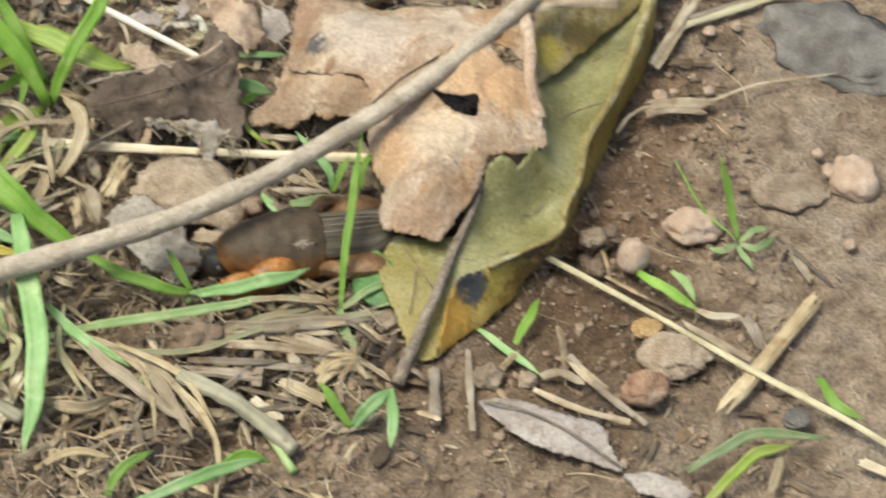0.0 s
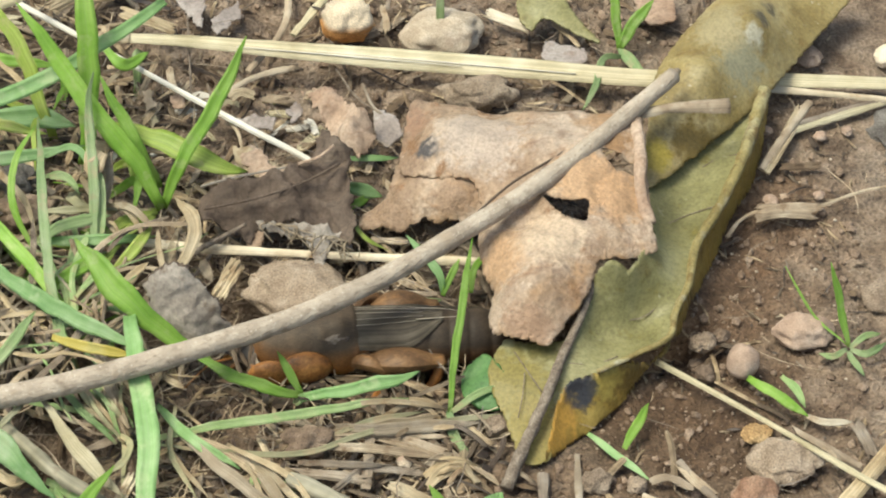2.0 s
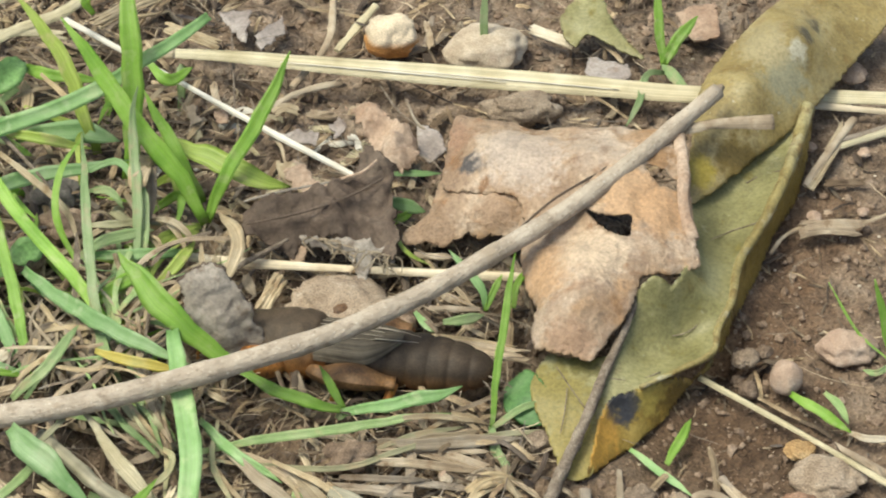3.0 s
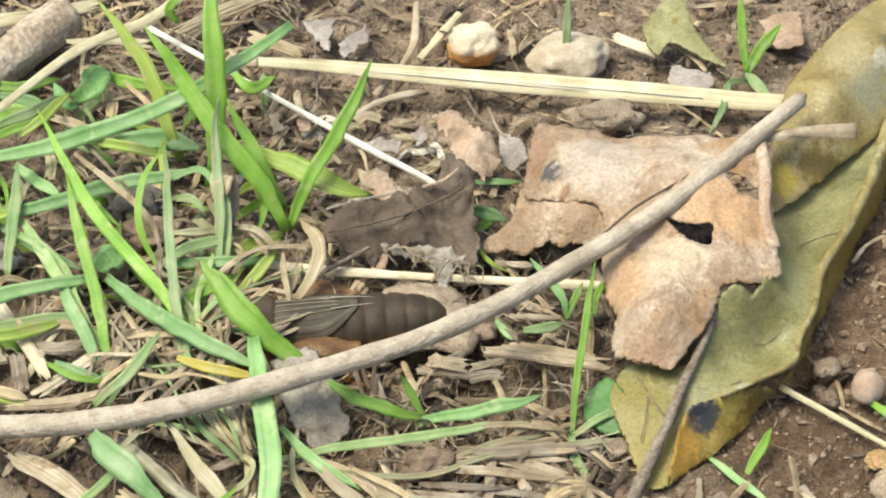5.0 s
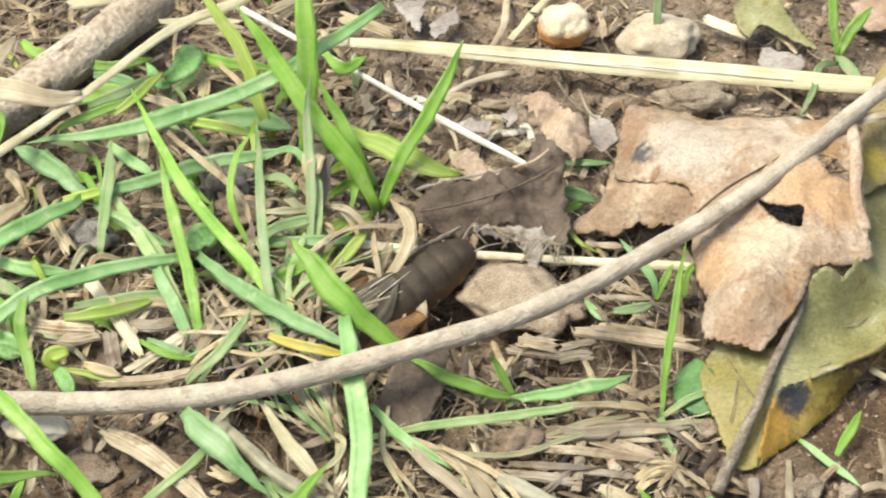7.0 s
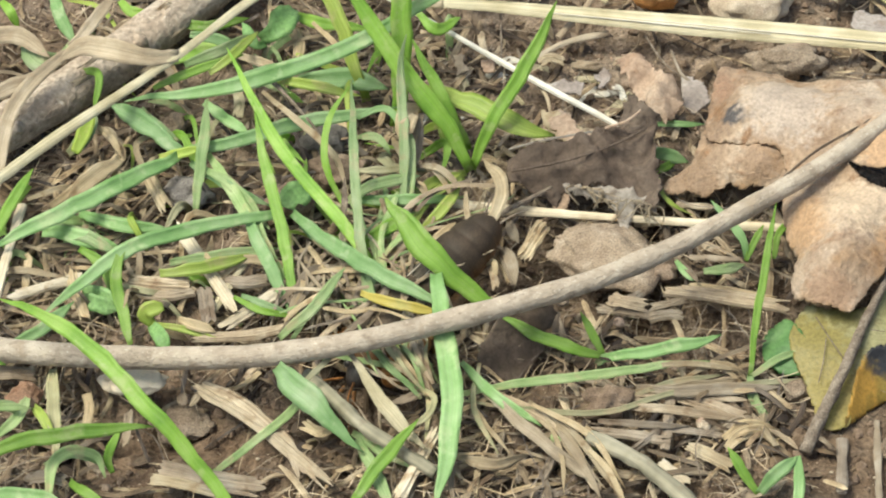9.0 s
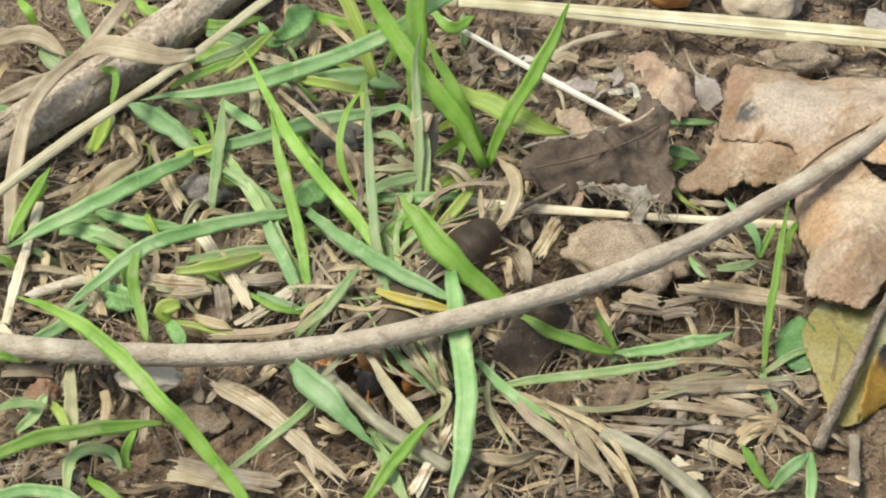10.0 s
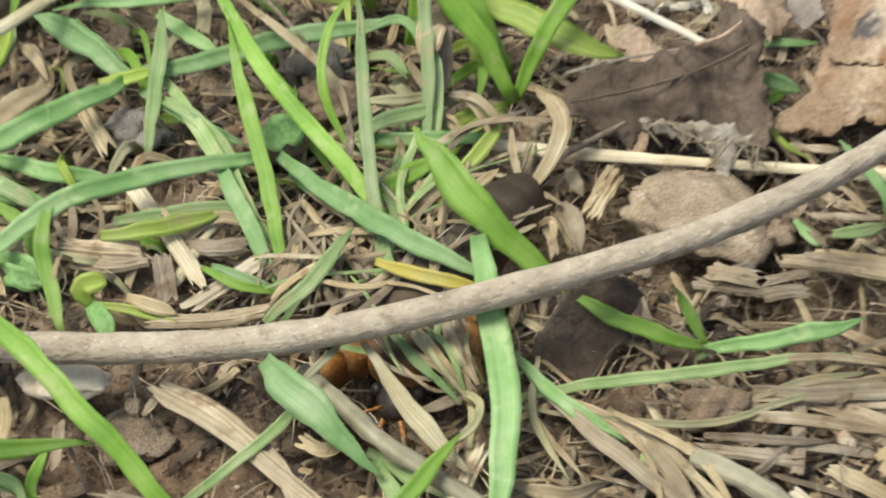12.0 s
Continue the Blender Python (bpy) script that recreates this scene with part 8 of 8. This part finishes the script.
def pale_chips():
    """Bleached shards of straw and bark on the soil behind the grass clump."""
    rng = random.Random(64)
    for k in range(34):
        x, y = rng.uniform(-26, 2), rng.uniform(8, 24)
        if x > -6 and y < 14:
            x -= 14
        a, ln = rng.uniform(0, 2 * math.pi), rng.uniform(1.6, 5.5)
        dx, dy, z = math.cos(a) * ln / 2, math.sin(a) * ln / 2, ground_z(x, y) + rng.uniform(0.3, 0.9)
        pts = [(x - dx, y - dy, z), (x + rng.uniform(-0.4, 0.4), y + rng.uniform(-0.4, 0.4), z + rng.uniform(0.1, 0.7)), (x + dx, y + dy, z + rng.uniform(-0.1, 0.5))]
        tagged(splinter(pts, rng.uniform(0.35, 1.5), (STRAW, STRAW_BLEACHED, TAN_BLADE, STRAW_GREY)[k % 4], k, "straw_chip"), "bleached shard of straw lying on crumbly soil", "straw", "pale shards behind the grass")


def chips():
    """Larger straw chips that can be told apart: a few shapes, laid again and again."""
    rng = random.Random(21)
    shapes = []
    for k in range(10):
        ln, bend = rng.uniform(4, 10), rng.uniform(-1.2, 1.2)
        pts = [(-ln / 2, 0, 0), (0, bend, rng.uniform(0, 0.6)), (ln / 2, 0, 0)]
        shapes.append(tagged(splinter(pts, rng.uniform(0.4, 1.15), (STRAW_GREY, DRY_BLADE, STRAW_GREY, TAN_BLADE)[k % 4], k, "straw_chip"), "broken weathered straw chip lying in litter", "straw", "straw chips in the litter"))
    made = 0
    while made < 205:
        x, y = (rng.uniform(-70, 34), rng.uniform(-50, 44)) if made < 180 else (rng.uniform(-16, 24), rng.uniform(-50, -27))
        if litter_share(x, y) < 0.06 or rng.random() > litter_share(x, y):
            continue
        m = pose(x * MM, y * MM, (ground_z(x, y) + rng.uniform(0.5, 1.6)) * MM, rng.uniform(-15, 15), rng.uniform(-10, 10), rng.uniform(0, 360))
        if made < 10:
            shapes[made].matrix_basis = m
        else:
            copy_thing(shapes[made % 10], m)
        made += 1


litter()
crumbs()
pale_chips()
chips()


# ---- what moves ----
def at(p, heading, pitch=0, roll=0, spin=0):
    return pose(p[0] * MM, p[1] * MM, p[2] * MM, roll, pitch, heading) @ pose(0, 0, 0, 0, 0, spin)


def motions():
    walk(cricket, [
        (0.0, at((13.7, -20.6, 1.4), 188, -5)), (0.5, at((13.8, -20.4, 1.4), 186, -6)), (1.1, at((13.6, -20.6, 1.4), 189, -5)), (1.6, at((13.4, -20.6, 1.4), 187, -5)),
        (1.9, at((7.3, -18.9, 1), 184, -3)), (2.3, at((3.3, -17.8, 0.4), 176)), (2.7, at((0.3, -17.9, 0.4), 170)), (3.0, at((-3.2, -17.3, 0.6), 166, 2)), (3.2, at((-4.5, -17.2, 0.6), 166, 2)),
        (4.0, at((-10.9, -13.7, 0), 172)), (4.8, at((-16.9, -13.0, 0.2), 180, 2)), (5.1, at((-18.0, -13.1, 0.2), 184, 4)), (5.6, at((-19.5, -13.7, 0.2), 190, 6)), (6.2, at((-20.5, -16.7, 0), 204, 8)),
        (6.8, at((-21.2, -17.4, -0.8), 214, 11)), (7.4, at((-21.8, -19.6, -0.8), 222, 11)), (7.7, at((-22.7, -20.8, -0.8), 225, 11)), (8.5, at((-24.5, -22.1, -0.9), 227, 12)), (9.3, at((-27.2, -24.8, -0.7), 229, 14)),
        (9.9, at((-28.0, -25.2, -0.7), 229, 14)), (10.2, at((-27.7, -25.4, -0.6), 227, 14)), (10.5, at((-27.1, -25.4, -0.5), 226, 14)), (10.9, at((-26.5, -25.3, -0.5), 226, 14)), (11.2, at((-27.1, -25.1, -0.7), 229, 12)), (12.0, at((-27.3, -25.5, -0.5), 231, 9))])
    rise = lambda t, a, b: max(0.0, min(1.0, (t - a) / (b - a)))
    walk(neck_shield, [(t, pose((-7 * rise(t, 5.5, 8) + 1.2 * rise(t, 10.8, 11.7)) * MM, 0, 0, 4 * math.sin(5 * t), 3 + 3 * math.sin(7 * t) - 16 * rise(t, 8, 9.5), 7 * math.sin(3.3 * t) * (1 if t < 5 else 0.5) + 6 * rise(t, 4.6, 5.2) + 8 * rise(t, 8, 9.5) + 12 * rise(t, 10.8, 11.7))) for t in np.arange(0, 12.01, 0.25)])
    for leg, beat in zip(fore_legs, (0, 2.0)):
        rest = leg.location.copy()
        walk(leg, [(t, Matrix.Translation(rest) @ pose(0, 0, 0, 0, 12 * math.sin(6 * t + beat), 16 * math.sin(6 * t + beat))) for t in np.arange(0, 12.01, 0.25)])
    walk(flake, [
        (0.0, at((-4.1, -20.7, 2.4), 0, 0, 22, -48)), (1.6, at((-4.1, -20.7, 2.4), 0, 0, 22, -48)), (1.75, at((-6.7, -21.6, 4), 0, 0, 40, -40)), (1.9, at((-11.5, -19.6, 5), 0, 10, 58, -42)), (2.3, at((-13.4, -17.7, 5.5), 0, 8, 62, -52)),
        (2.7, at((-14.2, -17.2, 5.5), 0, 8, 58, -52)), (3.0, at((-13.7, -16.8, 5.5), 0, 4, 62, -56)), (3.1, at((-12.9, -17.3, 5.5), 0, -14, 66, -50)), (3.2, at((-13.9, -17.0, 5.5), 0, 4, 60, -62)), (4.0, at((-13.4, -21.4, 5), 0, 0, 50, -60)),
        (4.8, at((-12.2, -25.5, 3.4), 0, 0, 34, -62)), (5.0, at((-12.7, -25.9, 2.6), 0, 0, 28, -64)), (5.25, at((-12.4, -26.0, 2.6), 0, 0, 28, -74)), (5.33, at((-12.3, -25.8, 3.6), 0, 0, 90, -80)), (5.42, at((-12.2, -25.6, 3.6), 0, 0, 160, -86)),
        (5.5, at((-12.4, -24.0, 3.0), 0, 0, 222, -92)), (6.2, at((-12.9, -25.7, 3.0), 0, 0, 216, -90)), (7.0, at((-11.6, -27.6, 2.4), 0, 0, 200, -70)), (7.7, at((-12.2, -26.1, 2.4), 0, 0, 200, -68)), (9.3, at((-9.9, -26.4, 2.0), 0, 0, 236, -62)), (12.0, at((-10.2, -26.8, 2.0), 0, 0, 238, -62))])
    foot, tilt = Vector((-10.4, -24.3, 2.5)) * MM, Vector((0, -0.7, 0.7))
    walk(moving_tuft, [(t, Matrix.Translation(foot) @ Matrix.Rotation(radians(a), 4, tilt) @ Matrix.Translation(-foot)) for t, a in ((0, 0), (6.0, 0), (9.3, 0), (10.1, 0), (10.5, -5), (11.0, -3), (11.6, -2), (12, -2))])
    walk(twig, [(t, pose(0, 0, lift * MM, 0, turn, 0)) for t, lift, turn in ((0, 0, 0), (9.3, 0, 0), (10.2, 0, 0), (10.5, 3.0, -1.5), (10.75, 3.0, -1.5), (11.0, 1.4, -0.9), (12, 0.8, -0.8))])


motions()
